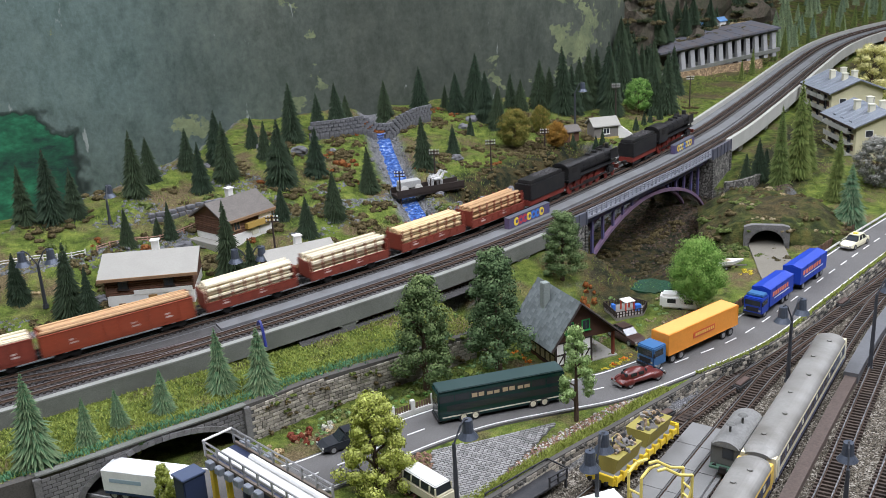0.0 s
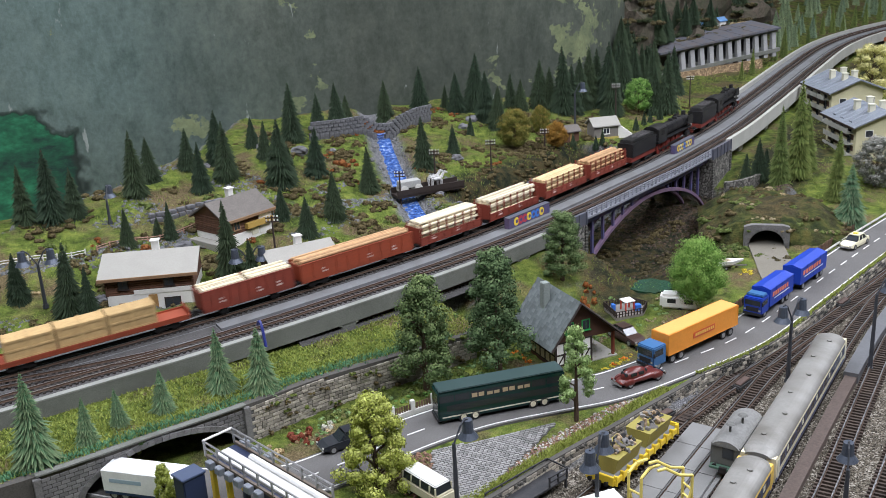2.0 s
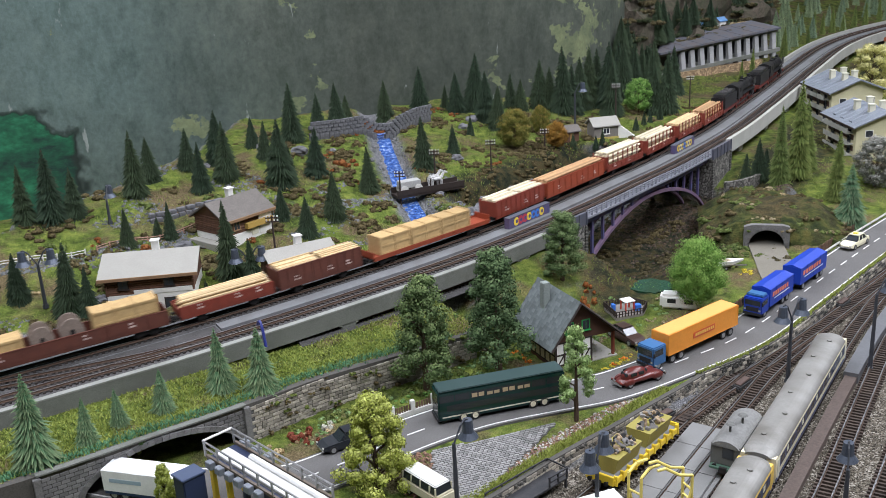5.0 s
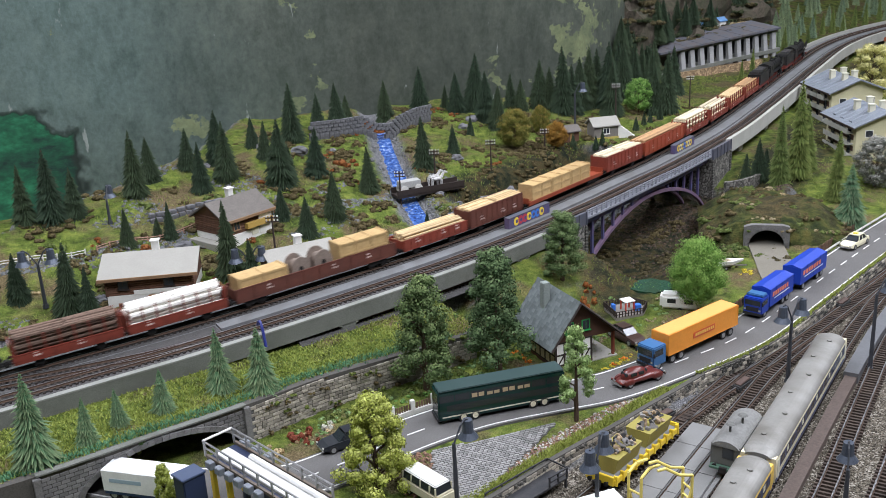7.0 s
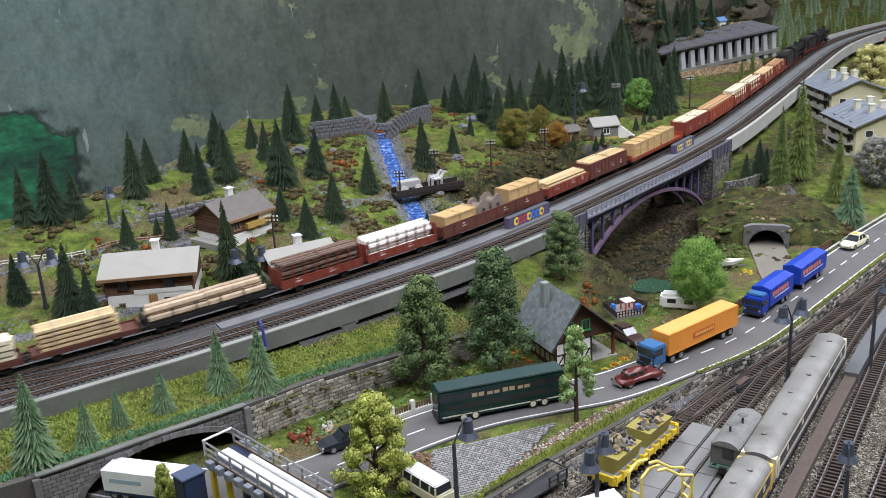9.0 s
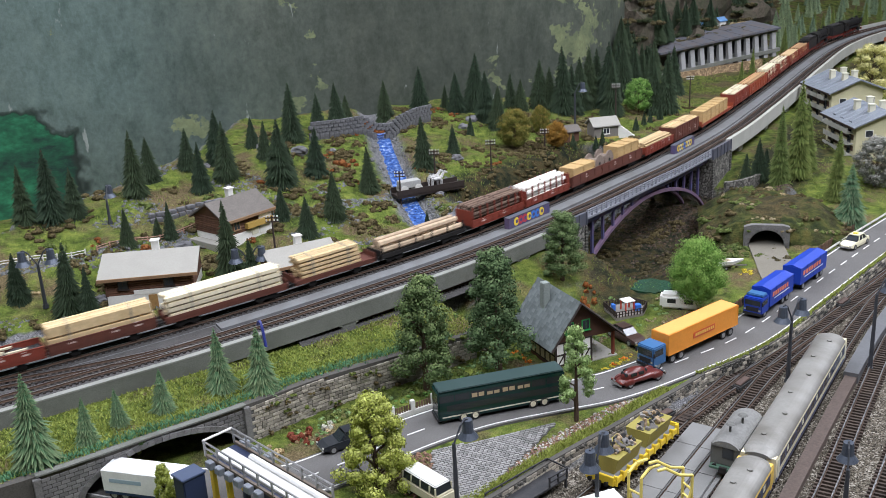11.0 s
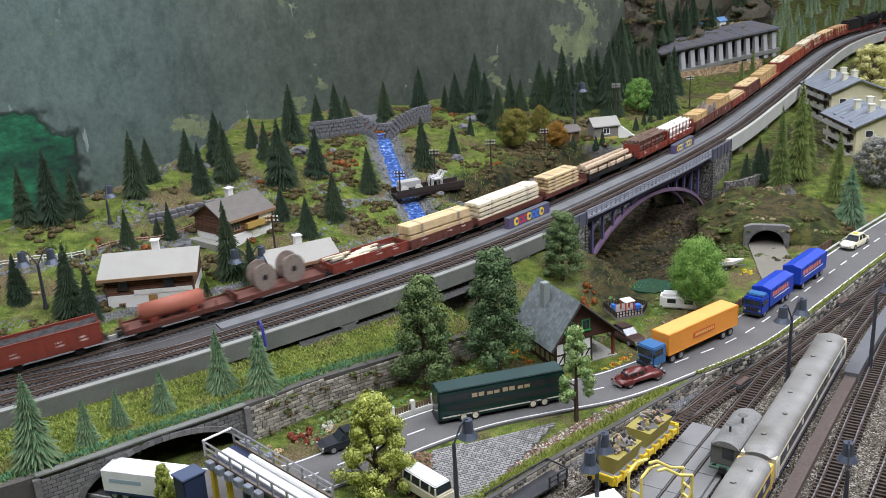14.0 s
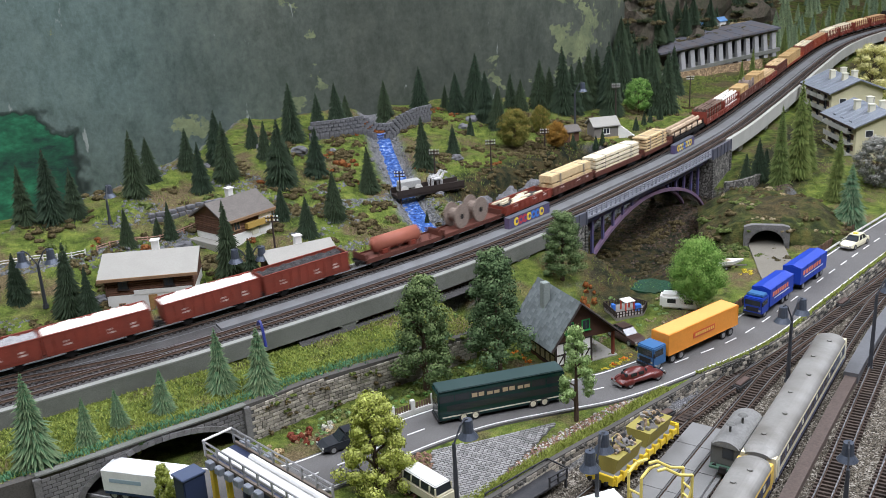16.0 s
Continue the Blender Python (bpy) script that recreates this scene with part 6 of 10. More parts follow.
def loose_stones(name, label, x, y, r0, r1, m, seed, dz=0.0):
    """Loose angular stones strewn over the ground at the given places."""
    rng = np.random.default_rng(seed)
    n = len(x)
    z = ground_height(x, y)[0] + dz
    r, a = rng.uniform(r0, r1, n), rng.uniform(0, 6.28, n)
    base = np.array([(-1, -0.7, -0.3), (1, -0.8, -0.3), (0.9, 0.8, -0.3), (-0.8, 0.9, -0.3), (-0.4, -0.3, 0.7), (0.5, -0.2, 0.8), (0.1, 0.5, 0.6)])
    b = base[None] * (1 + rng.uniform(-0.45, 0.45, (n, 7, 3)))
    v = np.empty((n, 7, 3))
    v[..., 0] = x[:, None] + (b[..., 0] * np.cos(a)[:, None] - b[..., 1] * np.sin(a)[:, None]) * r[:, None]
    v[..., 1] = y[:, None] + (b[..., 0] * np.sin(a)[:, None] + b[..., 1] * np.cos(a)[:, None]) * r[:, None]
    v[..., 2] = z[:, None] + b[..., 2] * r[:, None] * 0.8
    i = np.arange(n)[:, None] * 7
    f = np.concatenate([i + q for q in ([0, 1, 5], [0, 5, 4], [1, 2, 5], [2, 6, 5], [2, 3, 6], [3, 4, 6], [3, 0, 4], [4, 5, 6])])
    o = new(name, raw_mesh(name, v.reshape(-1, 3).tolist(), f.tolist(), m))
    tagged(o, label, "stones", kind="stuff")


def strewn():
    rng = np.random.default_rng(21)
    grey = mat("blue_grey_rubble", (0.17, 0.175, 0.18), 0.92, grain=900, vary=0.3, big=120, dirt=(0.09, 0.10, 0.07), dirty=0.5, island=0.5)
    brown = mat("brown_scree", (0.075, 0.060, 0.045), 0.95, grain=900, vary=0.35, big=120, dirt=(0.16, 0.085, 0.035), dirty=0.6, island=0.6)
    # path and rubble behind the chalets
    x, y = rng.uniform(-0.46, 0.02, 30000), rng.uniform(0.66, 1.05, 30000)
    z, s, n, rn, tn = ground_height(x, y)
    lane_off = PATH.near(np.stack([x, y], 1))[1]
    patch = np.sin(33 * x + 2 * np.sin(41 * y)) * np.sin(29 * y + 1.5 * np.sin(37 * x))
    ok = (n > 0.035) & ((np.abs(lane_off + 0.006) < 0.011) | ((patch > 0.62) & (rng.random(len(x)) < 0.5)))
    loose_stones("path_rubble", "blue-grey rubble along the meadow path", x[ok], y[ok], 0.0006, 0.0022, grey, 1)
    # scree under the bridge, and stones along the stream and the rock face
    s = rng.uniform(S_L + 0.02, S_R + 0.01, 9000)
    o = rng.uniform(-0.15, 0.03, 9000)
    keep = rng.random(9000) < smooth01((s - S_R + 0.16) / 0.10) + 0.12
    p = np.array([MAIN.at(a, c)[0][:2] for a, c in zip(s[keep], o[keep])])
    loose_stones("scree", "brown and grey scree under the arch bridge", p[:, 0], p[:, 1], 0.0006, 0.0020, brown, 2)
    s, o = rng.uniform(0.0, STREAM.length - 0.02, 900), rng.choice((-1, 1), 900) * rng.uniform(0.009, 0.018, 900)
    p = np.array([STREAM.at(a, c)[0][:2] for a, c in zip(s, o)])
    loose_stones("stream_stones", "grey stones along the banks of the stream", p[:, 0], p[:, 1], 0.0008, 0.0024, grey, 3)
    s, o = rng.uniform(S_BASE + 0.72, S_BASE + 1.10, 1300), rng.uniform(0.030, 0.062, 1300)
    p = np.array([MAIN.at(a, c)[0][:2] for a, c in zip(s, o)])
    loose_stones("line_rubble", "grey rubble and rock chips behind the line", p[:, 0], p[:, 1], 0.001, 0.0034, grey, 4)


PATH = Way([(-0.46, 0.755), (-0.38, 0.775), (-0.31, 0.805), (-0.26, 0.835), (-0.20, 0.875), (-0.16, 0.90)])
strewn()


def slab_wall(way, courses, label):
    """A dry wall of flat grey slabs, stepped back course by course."""
    t = thing("dry_stone_wall", Matrix(), label, "wall", "dry stone walls", "structure")
    rr = random.Random(len(bpy.data.objects))
    for k in range(courses):
        q = rr.uniform(0, 0.003)
        while q < way.length:
            w = rr.uniform(0.006, 0.013)
            p, h = way.at(q + w / 2, 0.0035 * k)
            o = part("stone", boxed(-w / 2 + 0.0004, w / 2 - 0.0004, -0.003, 0.003, -0.004 if k == 0 else 0, 0.0034, 0.0005), ROCK, t, k=1)
            o.matrix_basis = pose(p.x, p.y, drop(*way.at(q, 0.0)[0][:2]) + k * 0.0038, rr.uniform(-4, 4), rr.uniform(-3, 3), h + rr.uniform(-5, 5))
            q += w


slab_wall(Way([(-0.455, 0.868), (-0.425, 0.885), (-0.395, 0.895)]), 4, "dry wall of dark grey slabs between the spruces")
slab_wall(Way([(-0.385, 0.925), (-0.355, 0.940), (-0.325, 0.948)]), 4, "dry wall of dark grey slabs behind the spruces")
slab_wall(Way([(-0.27, 0.865), (-0.235, 0.885), (-0.21, 0.90)]), 2, "low broken wall of grey slabs in the meadow")


def pond(x, y, rx, ry, m, label):
    rr = random.Random(int(x * 1e4))
    bm = bmesh.new()
    z = float(np.mean([drop(x + rx * 0.7 * math.cos(a), y + ry * 0.7 * math.sin(a)) for a in np.linspace(0, 6.28, 9)])) + 0.0014
    rim = [bm.verts.new((x + rx * rr.uniform(0.85, 1.1) * math.cos(a), y + ry * rr.uniform(0.85, 1.1) * math.sin(a), z)) for a in np.linspace(0, 6.283, 29)[:-1]]
    low = [bm.verts.new((v.co.x, v.co.y, z - 0.012)) for v in rim]
    bm.faces.new(rim)
    for i in range(28):
        bm.faces.new((rim[i - 1], low[i - 1], low[i], rim[i]))
    bmesh.ops.recalc_face_normals(bm, faces=bm.faces)
    tagged(part("pond", bm, m, None, k=1), label, "pond", kind="structure")


pond(0.1795, 0.797, 0.020, 0.017, mat("dark_green_pool", (0.018, 0.060, 0.034), 0.12, grain=260, vary=0.5, big=70, dirt=(0.03, 0.04, 0.02), dirty=0.7, spec=0.6), "still dark green pool among the scrub")
scatter_stuff("ravine_scrub", "dark scrub at the bottom of the ravine", BUSH_BROWN, [(0.13 + 0.19 * a, 0.83 + 0.20 * a * b + 0.02 * b, 0.010, 0.7) for a, b in ((random.Random(i).random(), random.Random(i + 99).random()) for i in range(34))], 51)
scatter_stuff("ravine_moss", "yellow-green moss on the ravine banks", BUSH_GREEN, [(0.262 + 0.014 * (i % 4), 0.865 + 0.020 * (i // 4), 0.010, 0.5) for i in range(24)] + [(0.215 + 0.012 * i, 0.83 + 0.006 * i, 0.008, 0.6) for i in range(4)], 52)
scatter_stuff("copper_bush", "copper-brown dry bush beside the abutment", BUSH_RUST, [(0.118, 0.755, 0.009, 1.6), (0.122, 0.775, 0.008, 1.4)], 53)
on_bank = lambda w: True
scatter_stuff("bank_moss", "dark green moss on the embankment", leaf_material("deep_green_moss", (0.02, 0.045, 0.018), (0.055, 0.105, 0.035), (0.13, 0.18, 0.06)), surface_spots(("embankment",), 70, 13, 0.004, 0.009, 0.35, on_bank), 54, 0.0008, 260)
scatter_stuff("bank_straw", "dry straw patches on the embankment", BUSH_BROWN, surface_spots(("embankment",), 34, 14, 0.003, 0.007, 0.35, on_bank), 55, 0.0008, 260)
t = thing("low_stone_wall", Matrix(), "low grey masonry wall beside the bridge pier", "wall", kind="structure")
part("masonry", mesh_of(sweep, Way([(0.318, 1.052), (0.342, 1.060), (0.372, 1.085)]), [(0.002, 0.020), (0.002, -0.02), (-0.002, -0.02), (-0.002, 0.020)], 0, 0.062), RUBBLE, t, k=1)

# ---- stream ----
WATER = nodes_of("blue_painted_water", 0.12, 0, 0.6)
nt = WATER[1]
nt.links.new(ramp(nt, noise_tex(nt, 260, 4), [(0.35, (0.02, 0.05, 0.20)), (0.55, (0.06, 0.14, 0.42)), (0.72, (0.45, 0.55, 0.75))]), WATER[2].inputs["Base Color"])
bump(nt, WATER[2], noise_tex(nt, 300, 3), 0.0015, 0.7)


def stream():
    bm = bmesh.new()
    rows = []
    for i in range(60):
        s = 0.045 + (STREAM.length - 0.10) * i / 59
        row = []
        for o in (-0.0085, -0.003, 0.003, 0.0085):
            p = STREAM.at(s, o, 0)[0]
            c = STREAM.at(s, 0, 0)[0]
            row.append(bm.verts.new((p.x, p.y, drop(c.x, c.y) + 0.0015)))
        rows.append(row)
    for a, b in zip(rows, rows[1:]):
        for j in range(3):
            bm.faces.new((a[j], b[j], b[j + 1], a[j + 1]))
    tagged(part("stream", bm, WATER[0], None, k=1, smooth=True), "bright blue painted stream with white ripples", "water", kind="structure")
    # rubble parapet bridge at its head
    w = Way([(-0.145, 1.10), (-0.10, 1.125), (-0.065, 1.145), (-0.03, 1.185), (-0.005, 1.215)])
    t = thing("stream_wall", Matrix(), "dark grey rubble wall with a culvert over the stream", "wall", kind="structure")
    for i in range(int(w.length / 0.006)):
        for k in range(4):
            p, h = w.at(0.003 + i * 0.006 + (k % 2) * 0.003, 0, 0.072 + k * 0.0042)
            if k < 2 and abs(p.x + 0.066) < 0.006:
                continue
            o = part("stone", boxed(-0.0029, 0.0029, -0.002, 0.002, -0.012 if k == 0 else 0, 0.004, 0.0004), ROCK, t, k=1)
            o.matrix_basis = pose(p.x, p.y, p.z + drop(p.x, p.y) - 0.068, rnd.uniform(-5, 5), rnd.uniform(-4, 4), h + rnd.uniform(-6, 6))


stream()

# ---- yard ----
YRAIL = -0.0048
YARD_LABEL = "yard track with rusty rails and dark sleepers"
T1 = Way([(0.02, 0.43), (0.045, 0.455), (0.085, 0.497), (0.11, 0.524), (0.151, 0.572), (0.207, 0.637), (0.269, 0.701), (0.344, 0.775), (0.45, 0.88), (0.62, 1.05)])
T1B = Way([(0.151, 0.572), (0.180, 0.601), (0.215, 0.632), (0.270, 0.684), (0.345, 0.758), (0.45, 0.863), (0.62, 1.03)])
T2 = Way([(0.085, 0.432), (0.122, 0.485), (0.158, 0.536), (0.196, 0.588), (0.232, 0.636), (0.275, 0.683)])
T3 = Way([(0.100, 0.377), (0.1714, 0.4837), (0.276, 0.640), (0.330, 0.716), (0.40, 0.80), (0.60, 1.00)])
T4 = Way([(0.140, 0.376), (0.207, 0.476), (0.278, 0.588), (0.345, 0.690), (0.45, 0.83), (0.6, 1.0)])
T5 = Way([(0.170, 0.376), (0.236, 0.470), (0.308, 0.580), (0.375, 0.682), (0.5, 0.85)])
RUST_TIE = mat("yard_sleeper", (0.06, 0.043, 0.033), 0.8, grain=900, vary=0.4, island=0.4)
for w, e, sg in ((T1, 0.0, (0, 0.45)), (T1B, 0.0, (0, 0)), (T2, 0.0, (0, 0.30)), (T3, 0.0, (0.3, 0.42)), (T4, 0.0, (0.05, 0.38)), (T5, 0.0, (0.1, 0.3))):
    track("yard_track", w, 0.0, 0.0, w.length, YRAIL + e, YARD_LABEL, None, sg, 0.0040, None, RUST_TIE)


def ballast_stones():
    """Loose stones strewn over the yard."""
    rng = np.random.default_rng(9)
    n = 110000
    x, y = rng.uniform(0.03, 0.42, n), rng.uniform(0.42, 0.85, n)
    z, s, mn, rn, tn = ground_height(x, y)
    ok = (rn < -0.026) & (yard_side(x, y) > 0.5)
    x, y, z = x[ok], y[ok], z[ok]
    n = len(x)
    r = rng.uniform(0.0004, 0.0008, n)
    base = np.array([(-1, -0.7, 0), (1, -0.8, 0), (0.1, 1, 0), (0.1, -0.1, 1.1)])
    a = rng.uniform(0, 6.28, n)
    v = np.empty((n, 4, 3))
    b = base[None] * (1 + rng.uniform(-0.4, 0.4, (n, 4, 3)))
    v[..., 0] = x[:, None] + (b[..., 0] * np.cos(a)[:, None] - b[..., 1] * np.sin(a)[:, None]) * r[:, None]
    v[..., 1] = y[:, None] + (b[..., 0] * np.sin(a)[:, None] + b[..., 1] * np.cos(a)[:, None]) * r[:, None]
    v[..., 2] = z[:, None] + b[..., 2] * r[:, None] - 0.0002
    i = np.arange(n)[:, None] * 4
    f = np.concatenate([i + [0, 1, 3], i + [1, 2, 3], i + [2, 0, 3]])
    m = mat("loose_ballast_stone", (0.20, 0.175, 0.135), 0.95, grain=1500, vary=0.3, island=0.75)
    o = new("ballast_stones", raw_mesh("ballast_stones", v.reshape(-1, 3).tolist(), f.tolist(), m))
    tagged(o, "grey and tan loose track ballast", "ballast", kind="stuff")


ballast_stones()

# road-side wall towards the yard
s0, s1 = (float(v) for v in ROAD.near([(0.160, 0.640), (0.55, 1.0)])[0])
t = thing("road_wall", Matrix(), "low dark stone wall between road and yard", "wall", kind="structure")
part("core", mesh_of(sweep, ROAD, [(-0.0225, 0.0028), (-0.0225, -0.012), (-0.0255, -0.012), (-0.0255, 0.0028)], s0, s1), MORTAR, t, k=1)
rnd = random.Random(5)
st = [boxed(-0.0024, 0.0024, -0.0009, 0.0005, 0, 0.0026, 0.0003) for _ in range(3)]
st = [part("stone", b, FIELD if i else RUBBLE, t, k=1) for i, b in enumerate(st)]
meshes = [o.data for o in st]
for o in st:
    o.matrix_basis = pose(*ROAD.at(s0 + 0.003, -0.0256, -0.0095)[0])
for k in range(4):
    s = s0 + (k % 2) * 0.0025
    while s < s0 + 0.37:
        p, h = ROAD.at(s, -0.0256, -0.0095 + k * 0.003)
        o = new("stone", meshes[rnd.randrange(3)])
        o.parent = t
        o.matrix_basis = pose(p.x, p.y, p.z, rnd.uniform(-6, 6), rnd.uniform(-4, 4), h + rnd.uniform(-4, 4))
        s += 0.0051
# grass verge between road and wall, and white kerb of the terrace over the road
part("verge", mesh_of(sweep, ROAD, [(-0.0215, 0.0016), (-0.0215, -0.008), (-0.0235, -0.008), (-0.0235, 0.0030)], s0, s1), GROUND, None, k=1)
tagged(bpy.data.objects["verge"], "mossy verge beside the road", "verge", kind="structure")
rg = random.Random(8)
grass_stuff("verge_grass", [tuple(ROAD.at(rg.uniform(s0, s1), -0.0232 + rg.gauss(0, 0.0009), 0.0025)[0]) for _ in range(4500)], GRASS, 12, 0.002, "mossy verge grass beside the road")


def cobbles():
    """The forecourt of small setts between the road and the yard."""
    t = thing("forecourt", Matrix(), "grey sett-paved forecourt beside the road", "pavement", kind="structure")
    bm = bmesh.new()
    out = [(-0.014, 0.5375), (0.0668, 0.5640), (0.0265, 0.5030), (0.008, 0.480), (-0.008, 0.466), (-0.012, 0.490)]
    a = [bm.verts.new((x, y, 0.0008)) for x, y in out]
    b = [bm.verts.new((x, y, -0.010)) for x, y in out]
    bm.faces.new(a[::-1])
    for i in range(6):
        bm.faces.new((a[i], a[(i + 1) % 6], b[(i + 1) % 6], b[i]))
    bmesh.ops.recalc_face_normals(bm, faces=bm.faces)
    part("bed", bm, MORTAR, t, k=1)
    sett = mat("grey_sett", (0.25, 0.245, 0.235), 0.9, grain=1500, vary=0.25, big=200, island=0.35)
    items = []
    c, s_ = math.cos(0.35), math.sin(0.35)

    def inside(x, y):
        k = False
        for (x0, y0), (x1, y1) in zip(out, out[1:] + out[:1]):
            if (y0 > y) != (y1 > y) and x < (x1 - x0) * (y - y0) / (y1 - y0) + x0:
                k = not k
        return k

    me = boxes_mesh("sett", [(Vector((0, 0, 0)), 0, 0.00155, 0.00088, -0.0008, 0.0004)])
    me.materials.append(sett)
    n = 0
    for i in range(-60, 60):
        for j in range(-70, 70):
            u, w = i * 0.0036 + (j % 2) * 0.0018, j * 0.00225
            x, y = 0.025 + c * u - s_ * w, 0.515 + s_ * u + c * w
            if inside(x, y):
                if y < 0.515 and n < 300:
                    o = new("sett", me)
                    o.parent = t
                    o.matrix_basis = pose(x, y, 0.0012, 0, 0, 20)
                    n += 1
                else:
                    items.append((Vector((x, y, 0.0012)), 20, 0.00155, 0.00088, -0.0008, 0.0004))
    m2 = boxes_mesh("setts", items)
    m2.materials.append(sett)
    o = new("setts", m2)
    o.parent = t
    o["kind"] = "stuff"


cobbles()
t = thing("yard_wall", Matrix(), "dark stone wall between forecourt and yard", "wall", kind="structure")
part("core", mesh_of(sweep, EDGE, [(0.0018, 0.0028), (0.0018, -0.012), (-0.0016, -0.012), (-0.0016, 0.0028)], 0, EDGE.length), MORTAR, t, k=1)
for k in range(4):
    s = (k % 2) * 0.0025
    while s < EDGE.length:
        p, h = EDGE.at(s, 0.0018, -0.0095 + k * 0.003)
        o = new("stone", meshes[rnd.randrange(3)])
        o.parent = t
        o.matrix_basis = pose(p.x, p.y, p.z, rnd.uniform(-6, 6), rnd.uniform(-4, 4), h + rnd.uniform(-4, 4))
        s += 0.0051
grass_stuff("court_grass", [tuple(EDGE.at(EDGE.length * rg.uniform(0.12, 1), rg.uniform(-0.0115, -0.001), 0.0004)[0]) for _ in range(9000)], GRASS, 14, 0.0022, "green verge grass beside the forecourt")

def litter():
    rng = np.random.default_rng(33)
    for name, label, tone, n, lo, hi in (("leaf_litter", "brown and pink leaf litter beside the forecourt", (0.27, 0.16, 0.11), 1100, -0.020, -0.010), ("pale_gravel", "pale gravel beside the forecourt", (0.46, 0.44, 0.40), 800, -0.021, -0.009)):
        q, o = rng.uniform(0.10, 1.0, n) * EDGE.length, rng.uniform(lo, hi, n)
        p = np.array([EDGE.at(a, c)[0][:2] for a, c in zip(q, o)])
        p = p[ROAD.near(p)[1] < -0.0225]
        m = mat(name, tone, 0.9, grain=900, vary=0.3, island=0.6)
        loose_stones(name, label, p[:, 0], p[:, 1], 0.0005, 0.0011, m, n, 0.0004)
    p = rng.uniform((-0.030, 0.485), (-0.014, 0.538), (260, 2))
    loose_stones("corner_litter", "brown litter at the corner of the forecourt", p[:, 0], p[:, 1], 0.0006, 0.0014, mat("leaf_litter", (0.27, 0.16, 0.11)), 5, 0.0004)


litter()


def footplate():
    black = mat("black_footplate_steel", (0.035, 0.036, 0.04), 0.6, 0.2, grain=900, vary=0.3, big=120, dirt=(0.09, 0.085, 0.08), dirty=0.5)
    t = thing("footplate", pose(0.047, 0.4985, -0.009, 0, 0, 41), "dark steel footplate with railings beside the yard wall", "platform")
    part("deck", boxed(-5.5, 3.0, -1.3, 1.3, 0.9, 1.1, 0.03), black, t)
    for x in (-5.2, -1.2, 2.8):
        for y in (-1.2, 1.2):
            part("leg", boxed(x - 0.1, x + 0.1, y - 0.1, y + 0.1, 0.0, 0.9), black, t)
    for y in (-1.25, 1.25):
        for z in (1.6, 2.1):
            part("rail", boxed(-5.5 if y > 0 else 0.4, 3.0, y - 0.06, y + 0.06, z - 0.06, z + 0.06), black, t)
        for x in ((-5.4, -3.3, -1.2, 0.9, 2.9) if y > 0 else (0.5, 1.7, 2.9)):
            part("post", boxed(x - 0.07, x + 0.07, y - 0.07, y + 0.07, 1.1, 2.15), black, t)
    part("end_rail", boxed(2.9, 3.0, -1.25, 1.25, 2.04, 2.16), black, t)


footplate()

# ---- vehicles ----
TYRE = mat("black_tyre", (0.02, 0.02, 0.02), 0.8, grain=900, vary=0.2)
RIM = mat("grey_rim", (0.35, 0.35, 0.35), 0.4, 0.6)
RIM_CREAM = mat("cream_rim", (0.75, 0.70, 0.52), 0.5)
GLASS = mat("dark_vehicle_glass", (0.02, 0.025, 0.03), 0.22, 0.0, vary=0.1, dirty=0.0001, spec=0.7)
CHASSIS = mat("black_chassis", (0.02, 0.02, 0.022), 0.7, grain=900, vary=0.2)
CHROME = mat("chrome_trim", (0.7, 0.7, 0.7), 0.2, 1.0, vary=0.05)


def gloss(name, c, rough=0.3):
    return mat(name, c, rough, 0, grain=700, vary=0.06, big=60, dirt=shade(c, 0.6), dirty=0.25, spec=0.5)


def wheel(t, x, y, r, w=0.28, rim=None):
    bm = bmesh.new()
    rod(bm, (x, y - w / 2, r), (x, y + w / 2, r), r, seg=18)
    a = part("wheel", bm, TYRE, t)
    bm = bmesh.new()
    e = math.copysign(w / 2 + 0.02, y)
    rod(bm, (x, y, r), (x, y + e, r), r * 0.62, seg=14)
    part("rim", bm, rim or RIM, a)


def loft(bm, secs):
    """Skins a row of sections (x, [(y, z), ...]) and closes the ends."""
    rows = [[bm.verts.new((x, y, z)) for y, z in pts] for x, pts in secs]
    n = len(rows[0])
    for a, b in zip(rows, rows[1:]):
        for j in range(n):
            bm.faces.new((a[j], b[j], b[(j + 1) % n], a[(j + 1) % n]))
    bm.faces.new(rows[0]), bm.faces.new(rows[-1][::-1])
    bmesh.ops.recalc_face_normals(bm, faces=bm.faces)


